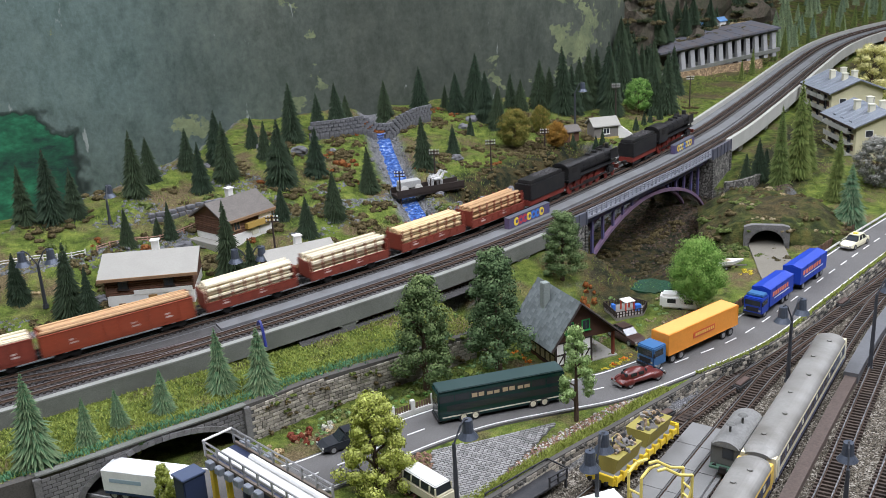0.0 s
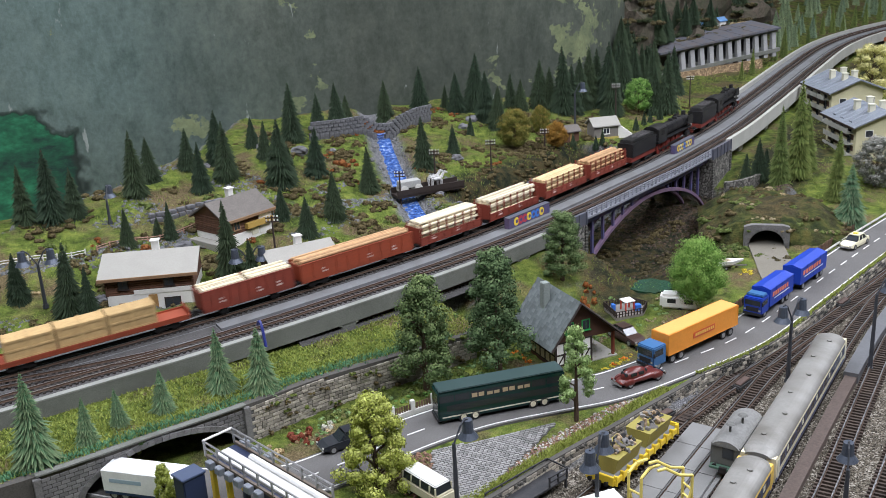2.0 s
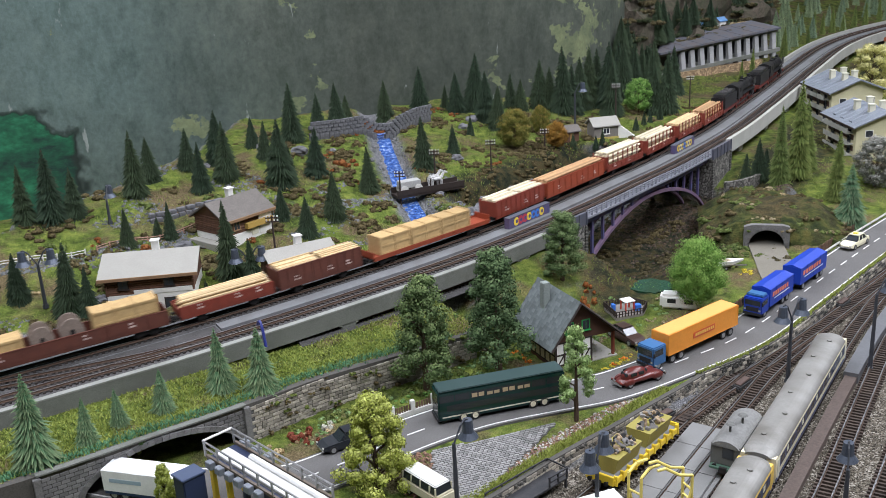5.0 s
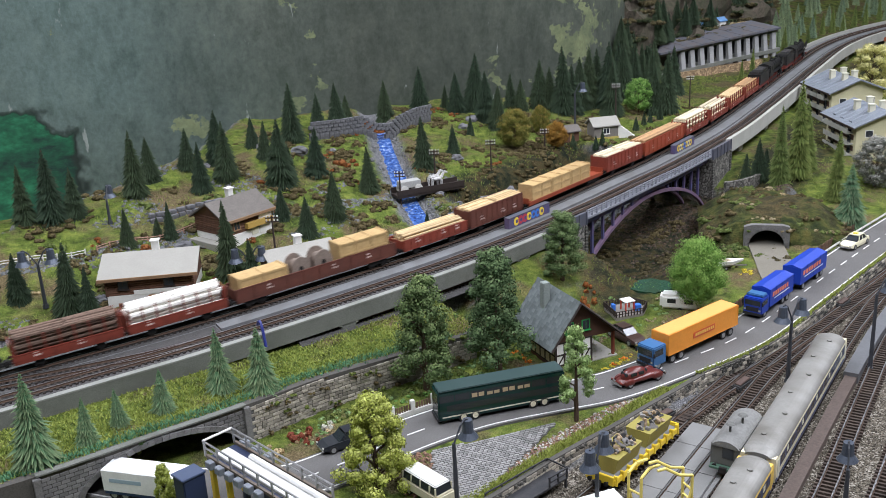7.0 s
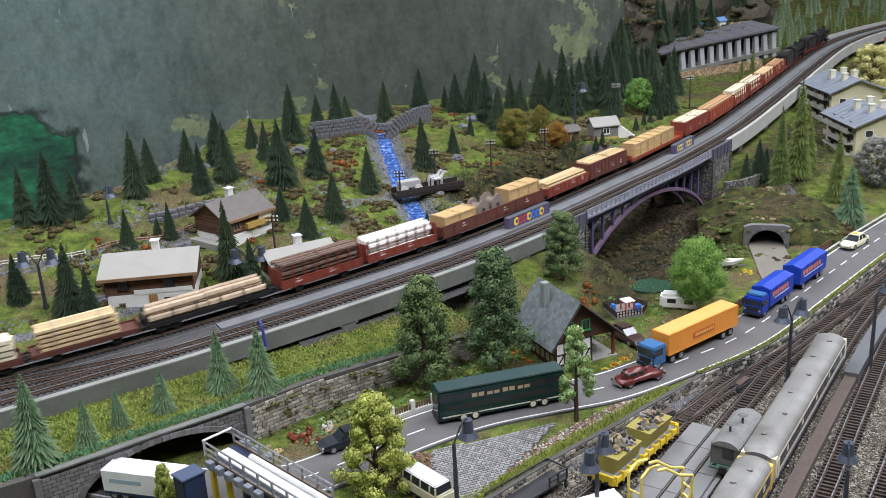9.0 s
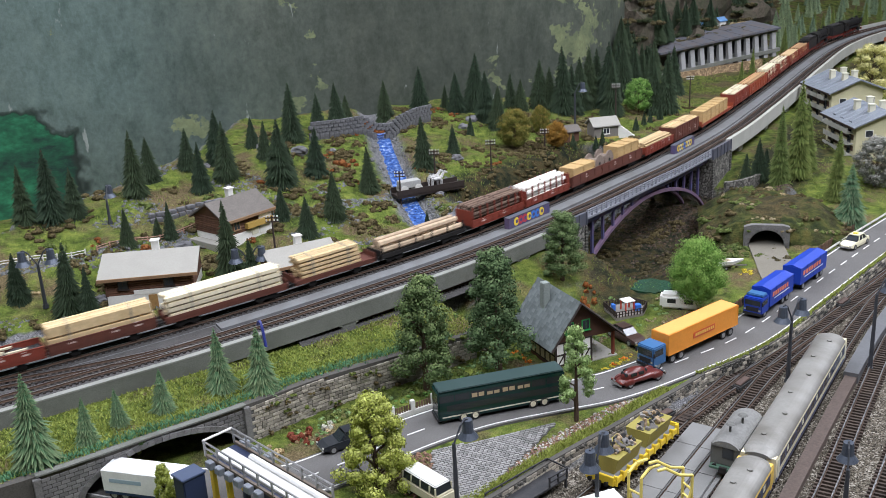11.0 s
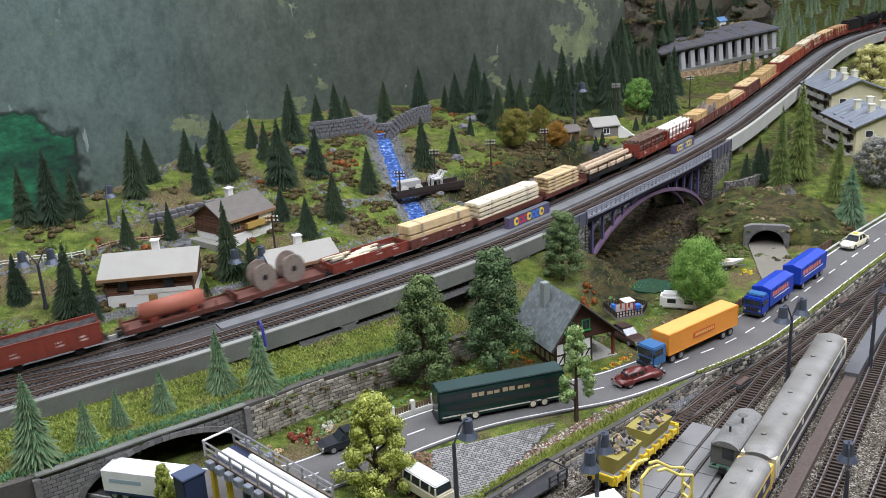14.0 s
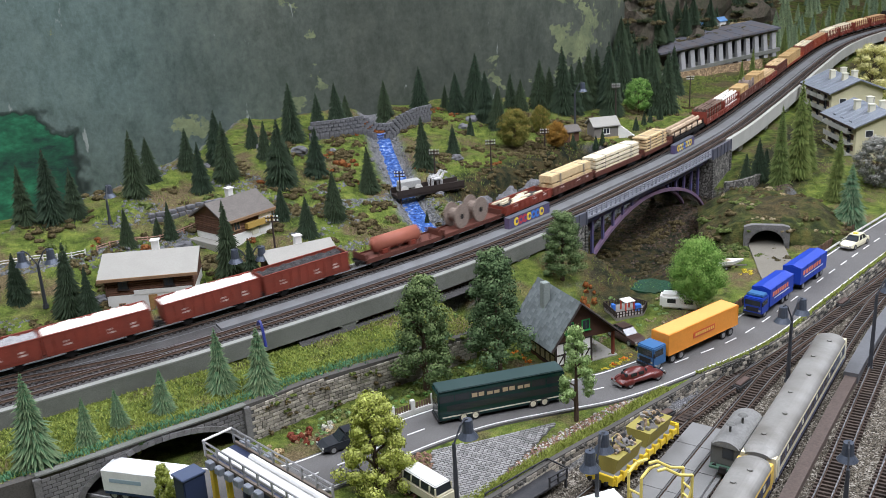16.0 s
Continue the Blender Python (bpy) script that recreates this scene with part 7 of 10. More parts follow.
def car(name, label, paint, place, heading, L=4.7, W=1.75, H=1.4, size=1.25, style="saloon", rim=None):
    """A model car in body, glass house, bumpers, lights and wheels."""
    t = thing(name, pose(*place, 0, 0, heading), label, "car")
    h = H * 0.58
    hull = lambda k, z0, z1: [(-W / 2 * k, z0), (W / 2 * k, z0), (W / 2 * k * 1.02, (z0 + z1) / 2), (W / 2 * k * 0.92, z1), (-W / 2 * k * 0.92, z1), (-W / 2 * k * 1.02, (z0 + z1) / 2)]
    bm = bmesh.new()
    r = style == "round"
    loft(bm, [(-L / 2, hull(0.8, 0.35, h * (0.6 if r else 0.92))), (-L / 2 + 0.4, hull(0.97, 0.25, h * (0.85 if r else 1.0))), (-L * 0.15, hull(1, 0.22, h * 1.05)), (L * 0.15, hull(1, 0.22, h * 1.03)),
              (L / 2 - 0.5, hull(0.95, 0.25, h * 0.92)), (L / 2, hull(0.78, 0.35, h * 0.72))])
    if r:
        bm.free()
        bm = bmesh.new()
        tail, nose = lambda u: 1 - 0.42 * u ** 2, lambda u: 1 - 0.30 * u ** 2
        secs = []
        for i in range(15):
            u = -1 + 2 * i / 14
            w = W / 2 * (1 - 0.75 * abs(u) ** 5) * (1.0 if u < 0.2 else 1 - 0.18 * (u - 0.2))
            z1 = h * 1.05 * (tail(-u) if u < 0 else nose(u)) * (1 - 0.25 * abs(u) ** 8)
            zc, rz = (0.24 + z1) / 2, (z1 - 0.24) / 2
            secs.append((u * L / 2, [(w * math.copysign(abs(math.cos(q)) ** 0.7, math.cos(q)), zc + rz * math.copysign(abs(math.sin(q)) ** 0.8, math.sin(q))) for q in np.linspace(0, 2 * math.pi, 17)[:-1]]))
        loft(bm, secs)
        for x in (-L * 0.31, L * 0.32):
            for y in (-W * 0.42, W * 0.42):
                bmesh.ops.create_uvsphere(bm, u_segments=12, v_segments=8, radius=1.0, matrix=Matrix.Translation((x, y, 0.48)) @ Matrix.Diagonal((0.62, 0.2, 0.36, 1)))
    bmesh.ops.scale(bm, vec=(size,) * 3, verts=bm.verts)
    part("body", bm, paint, t, smooth=r)
    top = lambda k, z: [(-W / 2 * k, z), (W / 2 * k, z)]
    x0, x1, x2, x3 = (-L * 0.46, -L * 0.22, L * 0.08, L * 0.22) if r else (-L * 0.36, -L * 0.22, L * 0.05, L * 0.20)
    if r:
        bm = bmesh.new()
        bmesh.ops.create_uvsphere(bm, u_segments=20, v_segments=12, radius=1.0, matrix=Matrix.Translation((-L * 0.10, 0, h * 0.86)) @ Matrix.Diagonal((L * 0.29, W * 0.41, H - h * 0.86, 1)))
        bmesh.ops.scale(bm, vec=(size,) * 3, verts=bm.verts)
        dome = part("roof", bm, paint, t, smooth=True)
        for x0, x1 in ((-0.26, -0.13), (-0.10, 0.03)):
            for y in (-1, 1):
                bm = boxed(L * x0, L * x1, *sorted((y * W * 0.29, y * W * 0.378)), h * 1.06, H - 0.26, 0.04)
                bmesh.ops.scale(bm, vec=(size,) * 3, verts=bm.verts)
                part("side_window", bm, GLASS, dome)
        for x0, x1 in ((0.075, 0.135), (-0.345, -0.30)):
            bm = boxed(L * x0, L * x1, -W * 0.24, W * 0.24, h * 1.06, H - 0.30, 0.04)
            bmesh.ops.scale(bm, vec=(size,) * 3, verts=bm.verts)
            part("windscreen", bm, GLASS, dome)
    for nm, m, e in (() if r else (("glass_house", GLASS, 0.0), ("roof", paint, 1.0))):
        bm = bmesh.new()
        if e == 0:
            loft(bm, [(x0, [(-W * .42, h * 0.98), (W * .42, h * 0.98), (W * .40, h * 1.02), (-W * .40, h * 1.02)]), (x1, [(-W * .44, h), (W * .44, h), (W * .36, H - 0.05), (-W * .36, H - 0.05)]),
                      (x2, [(-W * .44, h), (W * .44, h), (W * .36, H - 0.05), (-W * .36, H - 0.05)]), (x3, [(-W * .42, h * 0.98), (W * .42, h * 0.98), (W * .40, h * 1.02), (-W * .40, h * 1.02)])])
        else:
            box(bm, x1 - 0.1, x2 + 0.1, -W * .37, W * .37, H - 0.07, H + 0.03, 0.05)
            for x in (x1, (x1 + x2) / 2, x2):
                for y in (-1, 1):
                    pb = bmesh.new()
                    rod(pb, (x, y * W * .37, H - 0.05), (x + (0.25 if x == x2 else -0.25 if x == x1 else 0) * 1.4, y * W * .45, h), 0.06, seg=5)
                    bmesh.ops.scale(pb, vec=(size,) * 3, verts=pb.verts)
                    part("pillar", pb, paint, t)
        bmesh.ops.scale(bm, vec=(size,) * 3, verts=bm.verts)
        part(nm, bm, m, t)
    for x in (-L / 2 - 0.04, L / 2 + 0.04):
        bm = boxed(x - 0.06, x + 0.06, -W * 0.45, W * 0.45, 0.32, 0.5, 0.03)
        bmesh.ops.scale(bm, vec=(size,) * 3, verts=bm.verts)
        part("bumper", bm, CHROME, t)
    for x, m in ((L / 2 - 0.02, CONCRETE_PALE), (-L / 2 + 0.02, LOCO_RED)):
        for y in (-W * 0.36, W * 0.36):
            bm = boxed(x - 0.06, x + 0.06, y - 0.12, y + 0.12, 0.52, 0.68, 0.03)
            bmesh.ops.scale(bm, vec=(size,) * 3, verts=bm.verts)
            part("lamp", bm, m, t)
    for x in (-L * 0.31, L * 0.32):
        for y in (-W * 0.45, W * 0.45):
            bm = bmesh.new()
            rod(bm, (x, y - 0.1, 0.32), (x, y + 0.1, 0.32), 0.33, seg=16)
            bmesh.ops.scale(bm, vec=(size,) * 3, verts=bm.verts)
            a = part("wheel", bm, TYRE, t)
            bm = bmesh.new()
            rod(bm, (x, y, 0.32), (x, y + math.copysign(0.12, y), 0.32), 0.2, seg=12)
            bmesh.ops.scale(bm, vec=(size,) * 3, verts=bm.verts)
            part("hubcap", bm, rim or RIM, a)
    return t


ROADZ = 0.0016
car("car", "maroon rounded old-time saloon car on the road", gloss("maroon_car_paint", (0.11, 0.022, 0.018)), (0.1315, 0.6165, ROADZ), 25, style="round", L=4.8, H=1.5)
car("car", "black saloon car on the road by the wall", gloss("black_car_paint", (0.015, 0.017, 0.022)), (-0.068, 0.551, ROADZ), 208, L=4.6)
taxi = car("taxi", "cream taxi with roof sign on the road", gloss("cream_taxi_paint", (0.78, 0.73, 0.52)), (0.389, 0.872, ROADZ), 222, L=4.9, size=1.25)
part("roof_sign", boxed(-0.45, 0.05, -0.35, 0.35, 1.78, 2.0, 0.04), gloss("yellow_sign", (0.8, 0.65, 0.1)), taxi)
car("car", "dark brown parked car beside the house", gloss("dark_brown_car_paint", (0.05, 0.03, 0.025)), (0.137, 0.690, 0.0005), -62, L=4.6)
ORANGE = gloss("orange_container_paint", (0.78, 0.30, 0.035), 0.45)
BLUE_CAB = gloss("blue_cab_paint", (0.055, 0.15, 0.33))


def cab(t, x0, x1, paint, W=2.45, H=2.9):
    """A truck cab over its engine, with windscreen, side windows, grille and bumper."""
    bm = bmesh.new()
    box(bm, x0, x1, -W / 2, W / 2, 0.55, H, 0.12)
    c = part("cab", bm, paint, t)
    part("windscreen", boxed(x1 - 0.03, x1 + 0.03, -W / 2 + 0.2, W / 2 - 0.2, 1.75, H - 0.35, 0.02), GLASS, c)
    for y in (-W / 2, W / 2):
        part("side_window", boxed(x0 + 0.55, x1 - 0.25, y - 0.025, y + 0.025, 1.75, H - 0.4, 0.02), GLASS, c)
        part("mirror", boxed(x1 - 0.1, x1 + 0.05, *sorted((y * 1.02, y * 1.16)), 1.8, 2.3), CHASSIS, c)
    part("grille", boxed(x1 - 0.02, x1 + 0.04, -W / 2 + 0.4, W / 2 - 0.4, 0.95, 1.5), CHASSIS, c)
    part("bumper", boxed(x1 - 0.1, x1 + 0.12, -W / 2, W / 2, 0.4, 0.75, 0.04), CHASSIS, c)
    for y in (-W / 2 + 0.25, W / 2 - 0.25):
        part("headlamp", boxed(x1, x1 + 0.06, y - 0.14, y + 0.14, 1.0, 1.25, 0.03), CONCRETE_PALE, c)


def container_truck():
    t = thing("container_truck", pose(0.185, 0.669, ROADZ, 0, 0, 217.4), "blue truck hauling a long orange container trailer", "truck")
    hl = 6.5
    box_ = part("container", boxed(-hl, hl, -1.25, 1.25, 1.15, 3.75, 0.03), ORANGE, t)
    for x in (-hl + 0.06, hl - 0.06):
        for y in (-1.26, 1.26):
            part("corner_post", boxed(x - 0.08, x + 0.08, y - 0.02, y + 0.02, 1.15, 3.75), ORANGE, box_)
    for y in (-1.26, 1.26):
        for z in (1.2, 3.68):
            part("edge_rail", boxed(-hl, hl, y - 0.02, y + 0.02, z - 0.06, z + 0.06), ORANGE, box_)
    # Paler orange sheet: the roof's glossy highlight put into the colour.
    part("roof_sheet", boxed(-hl + 0.1, hl - 0.1, -1.15, 1.15, 3.75, 3.79), gloss("orange_roof_sheen", (0.80, 0.42, 0.12), 0.4), box_)
    sign = part("sign_panel", boxed(-1.9, 2.1, 1.292, 1.31, 2.0, 2.75), gloss("red_orange_sign", (0.62, 0.10, 0.03)), box_)
    for k in range(10):
        part("sign_bar", boxed(1.75 - k * 0.36 - 0.24, 1.75 - k * 0.36, 1.31, 1.325, 2.2, 2.56), gloss("yellow_sign_bar", (0.8, 0.5, 0.1)), sign)
    part("chassis", boxed(-hl, hl + 2.6, -0.5, 0.5, 0.7, 1.15, 0.04), CHASSIS, t)
    cab(t, hl + 0.35, hl + 2.6, BLUE_CAB)
    for x in (-hl + 1.2, -hl + 2.6, hl - 2.4, hl - 0.9, hl + 1.6):
        for y in (-1.02, 1.02):
            wheel(t, x, y, 0.52)
    return t


container_truck()
BLUE = gloss("royal_blue_paint", (0.012, 0.045, 0.36), 0.4)
TARP = gloss("blue_tarpaulin", (0.014, 0.05, 0.40), 0.5)


def tarp_body(t, x0, x1):
    bm = bmesh.new()
    box(bm, x0, x1, -1.25, 1.25, 1.1, 3.3, 0.05)
    b = part("tarpaulin", bm, TARP, t)
    bm = bmesh.new()
    prism(bm, [(-1.25, 3.3), (0, 3.62), (1.25, 3.3)], x0, x1)
    bmesh.ops.rotate(bm, cent=(0, 0, 0), matrix=Matrix.Rotation(-math.pi / 2, 3, "Z"), verts=bm.verts)
    part("tarp_roof", bm, TARP, b)
    for i in range(5):
        x = x0 + (x1 - x0) * i / 4
        part("hoop", boxed(x - 0.05, x + 0.05, -1.28, 1.28, 1.1, 3.34), TARP, b)
    for i in range(7):
        w = (x1 - x0) / 10
        xx = x1 - (i + 1.6) * w
        part("name_bar", boxed(xx, xx + w * 0.72, 1.27, 1.295, 2.15, 2.75), gloss("orange_red_lettering", (0.75, 0.20, 0.08)), b)
    part("slogan_bar", boxed(x0 + 1.2, x1 - 1.2, 1.27, 1.29, 1.75, 1.9), gloss("pale_lettering_bar", (0.6, 0.7, 0.85)), b)
    part("drop_side", boxed(x0, x1, -1.27, 1.27, 0.95, 1.2), BLUE, t)


def blue_trucks():
    p, h = ROAD.at(float(ROAD.near([(0.258, 0.738)])[0][0]), 0.0105, ROADZ)
    t = thing("box_truck", pose(p.x, p.y, p.z, 0, 0, h + 180), "royal blue tarpaulin truck with orange lettering bars", "truck")
    part("chassis", boxed(-4.6, 4.6, -0.5, 0.5, 0.65, 1.0), CHASSIS, t)
    tarp_body(t, -4.7, 2.3)
    cab(t, 2.5, 4.7, BLUE, H=2.75)
    part("roof_rack", boxed(2.8, 4.2, -1.1, 1.1, 2.75, 3.1, 0.1), BLUE_CAB, t)
    for x in (-3.2, -1.9, 3.5):
        for y in (-1.02, 1.02):
            wheel(t, x, y, 0.52)
    p, h = ROAD.at(float(ROAD.near([(0.306, 0.790)])[0][0]), 0.0105, ROADZ)
    t = thing("truck_trailer", pose(p.x, p.y, p.z, 0, 0, h + 180), "royal blue tarpaulin trailer behind the truck", "trailer")
    part("chassis", boxed(-4.2, 4.2, -0.5, 0.5, 0.65, 1.0), CHASSIS, t)
    part("drawbar", boxed(4.2, 6.0, -0.12, 0.12, 0.6, 0.75), CHASSIS, t)
    tarp_body(t, -4.3, 4.3)
    for x in (-3.0, -1.7, 3.0):
        for y in (-1.02, 1.02):
            wheel(t, x, y, 0.52)


blue_trucks()
GREEN_BUS = gloss("dark_green_bus_paint", (0.008, 0.032, 0.028), 0.14)
GREEN_ROOF = gloss("green_bus_roof", (0.040, 0.068, 0.066), 0.35)
CREAM = gloss("cream_stripe", (0.66, 0.64, 0.50), 0.5)


def bus():
    t = thing("double_decker_bus", pose(0.032, 0.587, ROADZ, 0, 0, 195.5), "dark green double-decker coach with cream stripe", "bus")
    hl = 7.1
    bm = bmesh.new()
    box(bm, -hl, hl, -1.25, 1.25, 0.4, 3.75, 0.16)
    b = part("body", bm, GREEN_BUS, t)
    part("roof", boxed(-hl + 0.08, hl - 0.15, -1.2, 1.2, 3.72, 3.88, 0.07), GREEN_ROOF, t)
    seat = gloss("tan_seat_rows", (0.42, 0.33, 0.20), 0.6)
    for y in (-1.255, 1.255):
        part("lower_glass", boxed(-hl + 0.8, hl - 0.9, y - 0.01, y + 0.01, 1.45, 2.15), GLASS, b)
        for i in range(8):
            x = -hl + 0.55 + i * 1.7
            part("upper_window", boxed(x, x + 1.58, y - 0.012, y + 0.012, 2.55, 3.3, 0.02), GLASS, b)
            if 1 < i < 6:
                for k in range(2):
                    part("seat_row", boxed(x + 0.1 + 0.75 * k, x + 0.72 + 0.75 * k, y - 0.016, y + 0.016, 2.62, 3.0 + 0.1 * (i % 2), 0.01), seat, b)
        part("stripe", boxed(-hl + 0.3, hl - 0.4, y - 0.015, y + 0.015, 0.78, 0.92), CREAM, b)
    part("upper_windscreen", boxed(hl - 0.02, hl + 0.02, -1.05, 1.05, 2.5, 3.4, 0.02), GLASS, b)
    part("windscreen", boxed(hl - 0.02, hl + 0.02, -1.05, 1.05, 1.2, 2.2, 0.02), GLASS, b)
    part("bumper", boxed(hl - 0.1, hl + 0.12, -1.2, 1.2, 0.4, 0.75, 0.05), CHASSIS, b)
    for x in (4.4, 3.1, -3.4, -4.7):
        for y in (-1.12, 1.12):
            wheel(t, x, y, 0.52, 0.3, RIM_CREAM)


bus()


def van(place, heading):
    t = thing("minibus", pose(*place, 0, 0, heading), "white and cream old-time minibus on the forecourt", "van")
    W = gloss("cream_van_paint", (0.62, 0.58, 0.42))
    bm = bmesh.new()
    box(bm, -2.6, 2.6, -1.05, 1.05, 0.4, 1.5, 0.15)
    b = part("body", bm, W, t)
    bm = bmesh.new()
    box(bm, -2.5, 2.3, -1.0, 1.0, 1.48, 2.2, 0.05, 0.93, 0.86)
    part("glass_house", bm, GLASS, b)
    part("roof", boxed(-2.35, 2.15, -0.9, 0.9, 2.15, 2.4, 0.1), gloss("white_roof_paint", (0.82, 0.82, 0.78)), t)
    for x in (-2.4, -1.2, 0.1, 1.4, 2.2):
        for y in (-0.95, 0.95):
            part("pillar", boxed(x - 0.07, x + 0.07, y - 0.06, y + 0.06, 1.45, 2.2), W, b)
    for x in (-1.6, 1.6):
        for y in (-0.92, 0.92):
            wheel(t, x, y, 0.36, 0.22)


van((-0.016, 0.486, 0.0016), -50)
van((0.078, 0.468, -0.0085), 20)


def portal_truck():
    t = thing("trailer_truck", pose(-0.1806, 0.5029, ROADZ, 0, 0, -17), "white box trailer coming out of the road arch", "truck")
    W = gloss("white_trailer_paint", (0.80, 0.81, 0.80), 0.4)
    b = part("box_body", boxed(-4.0, 4.0, -1.25, 1.25, 0.9, 3.1, 0.04), W, t)
    part("logo_bar", boxed(-3.2, 0.2, -1.275, -1.255, 1.9, 2.3), gloss("grey_blue_logo", (0.35, 0.45, 0.55)), b)
    part("skirt", boxed(-3.9, 3.9, -1.2, 1.2, 0.6, 0.95), gloss("dark_blue_skirt", (0.02, 0.04, 0.12)), t)
    for x in (-3.0, -1.8, 2.8):
        for y in (-1.0, 1.0):
            wheel(t, x, y, 0.5)


portal_truck()


def caravan():
    t = thing("caravan", pose(0.1935, 0.7485, -0.003, 0, 0, -20), "white caravan parked behind the fence", "caravan")
    bm = bmesh.new()
    box(bm, -2.6, 2.6, -1.1, 1.1, 0.5, 2.5, 0.35)
    b = part("body", bm, gloss("white_caravan_paint", (0.8, 0.8, 0.76)), t)
    for x in (-1.6, 0.6):
        part("window", boxed(x, x + 1.1, -1.115, -1.09, 1.4, 2.0, 0.02), GLASS, b)
    for y in (-0.95, 0.95):
        wheel(t, 0, y, 0.35, 0.2)
    part("drawbar", boxed(2.6, 3.8, -0.08, 0.08, 0.45, 0.55), CHASSIS, t)
    t = thing("boat_trailer", pose(0.257, 0.830, 0.0008, 0, 0, 0), "white motor boat on a road trailer", "boat")
    bm = bmesh.new()
    loft(bm, [(-2.6, [(-0.9, 1.7), (-0.75, 1.0), (0, 0.75), (0.75, 1.0), (0.9, 1.7)]), (0.5, [(-1.0, 1.75), (-0.8, 1.0), (0, 0.7), (0.8, 1.0), (1.0, 1.75)]), (2.9, [(-0.1, 2.0), (-0.08, 1.7), (0, 1.5), (0.08, 1.7), (0.1, 2.0)])])
    h = part("hull", bm, gloss("white_boat_paint", (0.82, 0.82, 0.80)), t)
    part("cockpit", boxed(-2.2, 0.4, -0.65, 0.65, 1.68, 1.78, 0.03), gloss("tan_cockpit", (0.4, 0.3, 0.2)), h)
    t.scale = (0.75, 0.75, 0.75)
    part("trailer_frame", boxed(-2.4, 3.6, -0.1, 0.1, 0.5, 0.75), RIM, t)
    for y in (-0.8, 0.8):
        wheel(t, -0.6, y, 0.36, 0.2)


caravan()

# ---- rolling stock in the yard ----
ROOF_GREY = mat("weathered_silver_roof", (0.28, 0.275, 0.255), 0.5, 0.2, grain=300, vary=0.12, big=38, dirt=(0.13, 0.12, 0.10), dirty=0.9)
COACH_CREAM = gloss("cream_coach_paint", (0.72, 0.66, 0.46), 0.45)
COACH_BLUE = gloss("dark_blue_coach_paint", (0.02, 0.035, 0.09), 0.4)
COACH_YELLOW = gloss("yellow_coach_paint", (0.72, 0.50, 0.10), 0.45)


def coach(s_mid, hl, label, side, door):
    p, h = T3.at(s_mid, 0, YRAIL)
    t = thing("passenger_coach", pose(p.x, p.y, p.z, 0, 0, h), label, "coach", "coaches in the yard")
    t.scale = (1.0, 1.12, 1.12)
    prof = [(-1.42, 1.1), (-1.48, 1.6), (-1.48, 2.9), (-1.40, 3.25)]
    body = prof + [(-y, z) for y, z in prof[::-1]]
    bm = bmesh.new()
    loft(bm, [(x, body) for x in (-hl, hl)])
    b = part("body", bm, side, t)
    arc = [(1.46 * math.sin(a), 3.2 + 0.72 * math.cos(a) - 0.12) for a in np.linspace(-1.45, 1.45, 15)]
    arc2 = [(y * 0.75, 3.1 + (z - 3.1) * 0.6) for y, z in arc]
    bm = bmesh.new()
    loft(bm, [(-hl - 0.05, arc2), (-hl + 0.8, arc), (hl - 0.8, arc), (hl + 0.05, arc2)])
    part("roof", bm, ROOF_GREY, t, smooth=False)
    for i in range(6):
        x = -hl + 3 + i * (2 * hl - 6) / 5
        bm = bmesh.new()
        rod(bm, (x, 0.3 * (-1) ** i, 3.72), (x, 0.3 * (-1) ** i, 3.92), 0.22, seg=10)
        part("roof_vent", bm, ROOF_GREY, t)
    n = int(hl * 2 / 2.1)
    for y in (-1.485, 1.485):
        part("window_band", boxed(-hl + 1.2, hl - 1.2, y - 0.008, y + 0.008, 2.0, 2.95), COACH_BLUE, b)
        for i in range(n):
            x = -hl + 1.6 + i * (2 * hl - 3.2) / n
            w = part("window", boxed(x, x + 1.35, y - 0.014, y + 0.014, 2.1, 2.85, 0.02), GLASS, b)
            if i % 3 == 1:
                part("blind", boxed(x + 0.1, x + 0.75, y - 0.02, y + 0.02, 2.3, 2.8), CREAM, w)
        part("lower_band", boxed(-hl, hl, y - 0.01, y + 0.01, 1.1, 1.45), COACH_BLUE, b)
        for x in (-hl + 0.5, hl - 1.1):
            part("door", boxed(x, x + 0.7, y - 0.016, y + 0.016, 1.3, 3.0, 0.02), door, b)
    for x in (-hl, hl):
        part("gangway", boxed(x - 0.3, x + 0.3, -0.7, 0.7, 1.2, 3.1, 0.06), CHASSIS, t)
    part("underframe", boxed(-hl, hl, -1.2, 1.2, 0.7, 1.12), CHASSIS, t)
    for c in (-hl + 3.2, hl - 3.2):
        for y in (-1.0, 1.0):
            part("bogie_frame", boxed(c - 1.8, c + 1.8, y - 0.1, y + 0.1, 0.35, 0.75, 0.05), UNDER, t)
        for x in (c - 1.2, c + 1.2):
            bm = bmesh.new()
            for y in (-0.78, 0.78):
                rod(bm, (x, y - 0.08, 0.46), (x, y + 0.08, 0.46), 0.46, seg=14)
            part("wheelset", bm, WHEEL, t)


sc = float(T3.near([(0.1714, 0.4837)])[0][0])
coach(sc + 0.094, 14.8, "cream and blue passenger coach with silver-grey roof", COACH_CREAM, CREAM)
coach(sc - 0.062, 9.4, "yellow passenger coach with weathered silver roof", COACH_YELLOW, COACH_YELLOW)
YELLOW = gloss("yellow_wagon_paint", (0.78, 0.56, 0.03), 0.45)


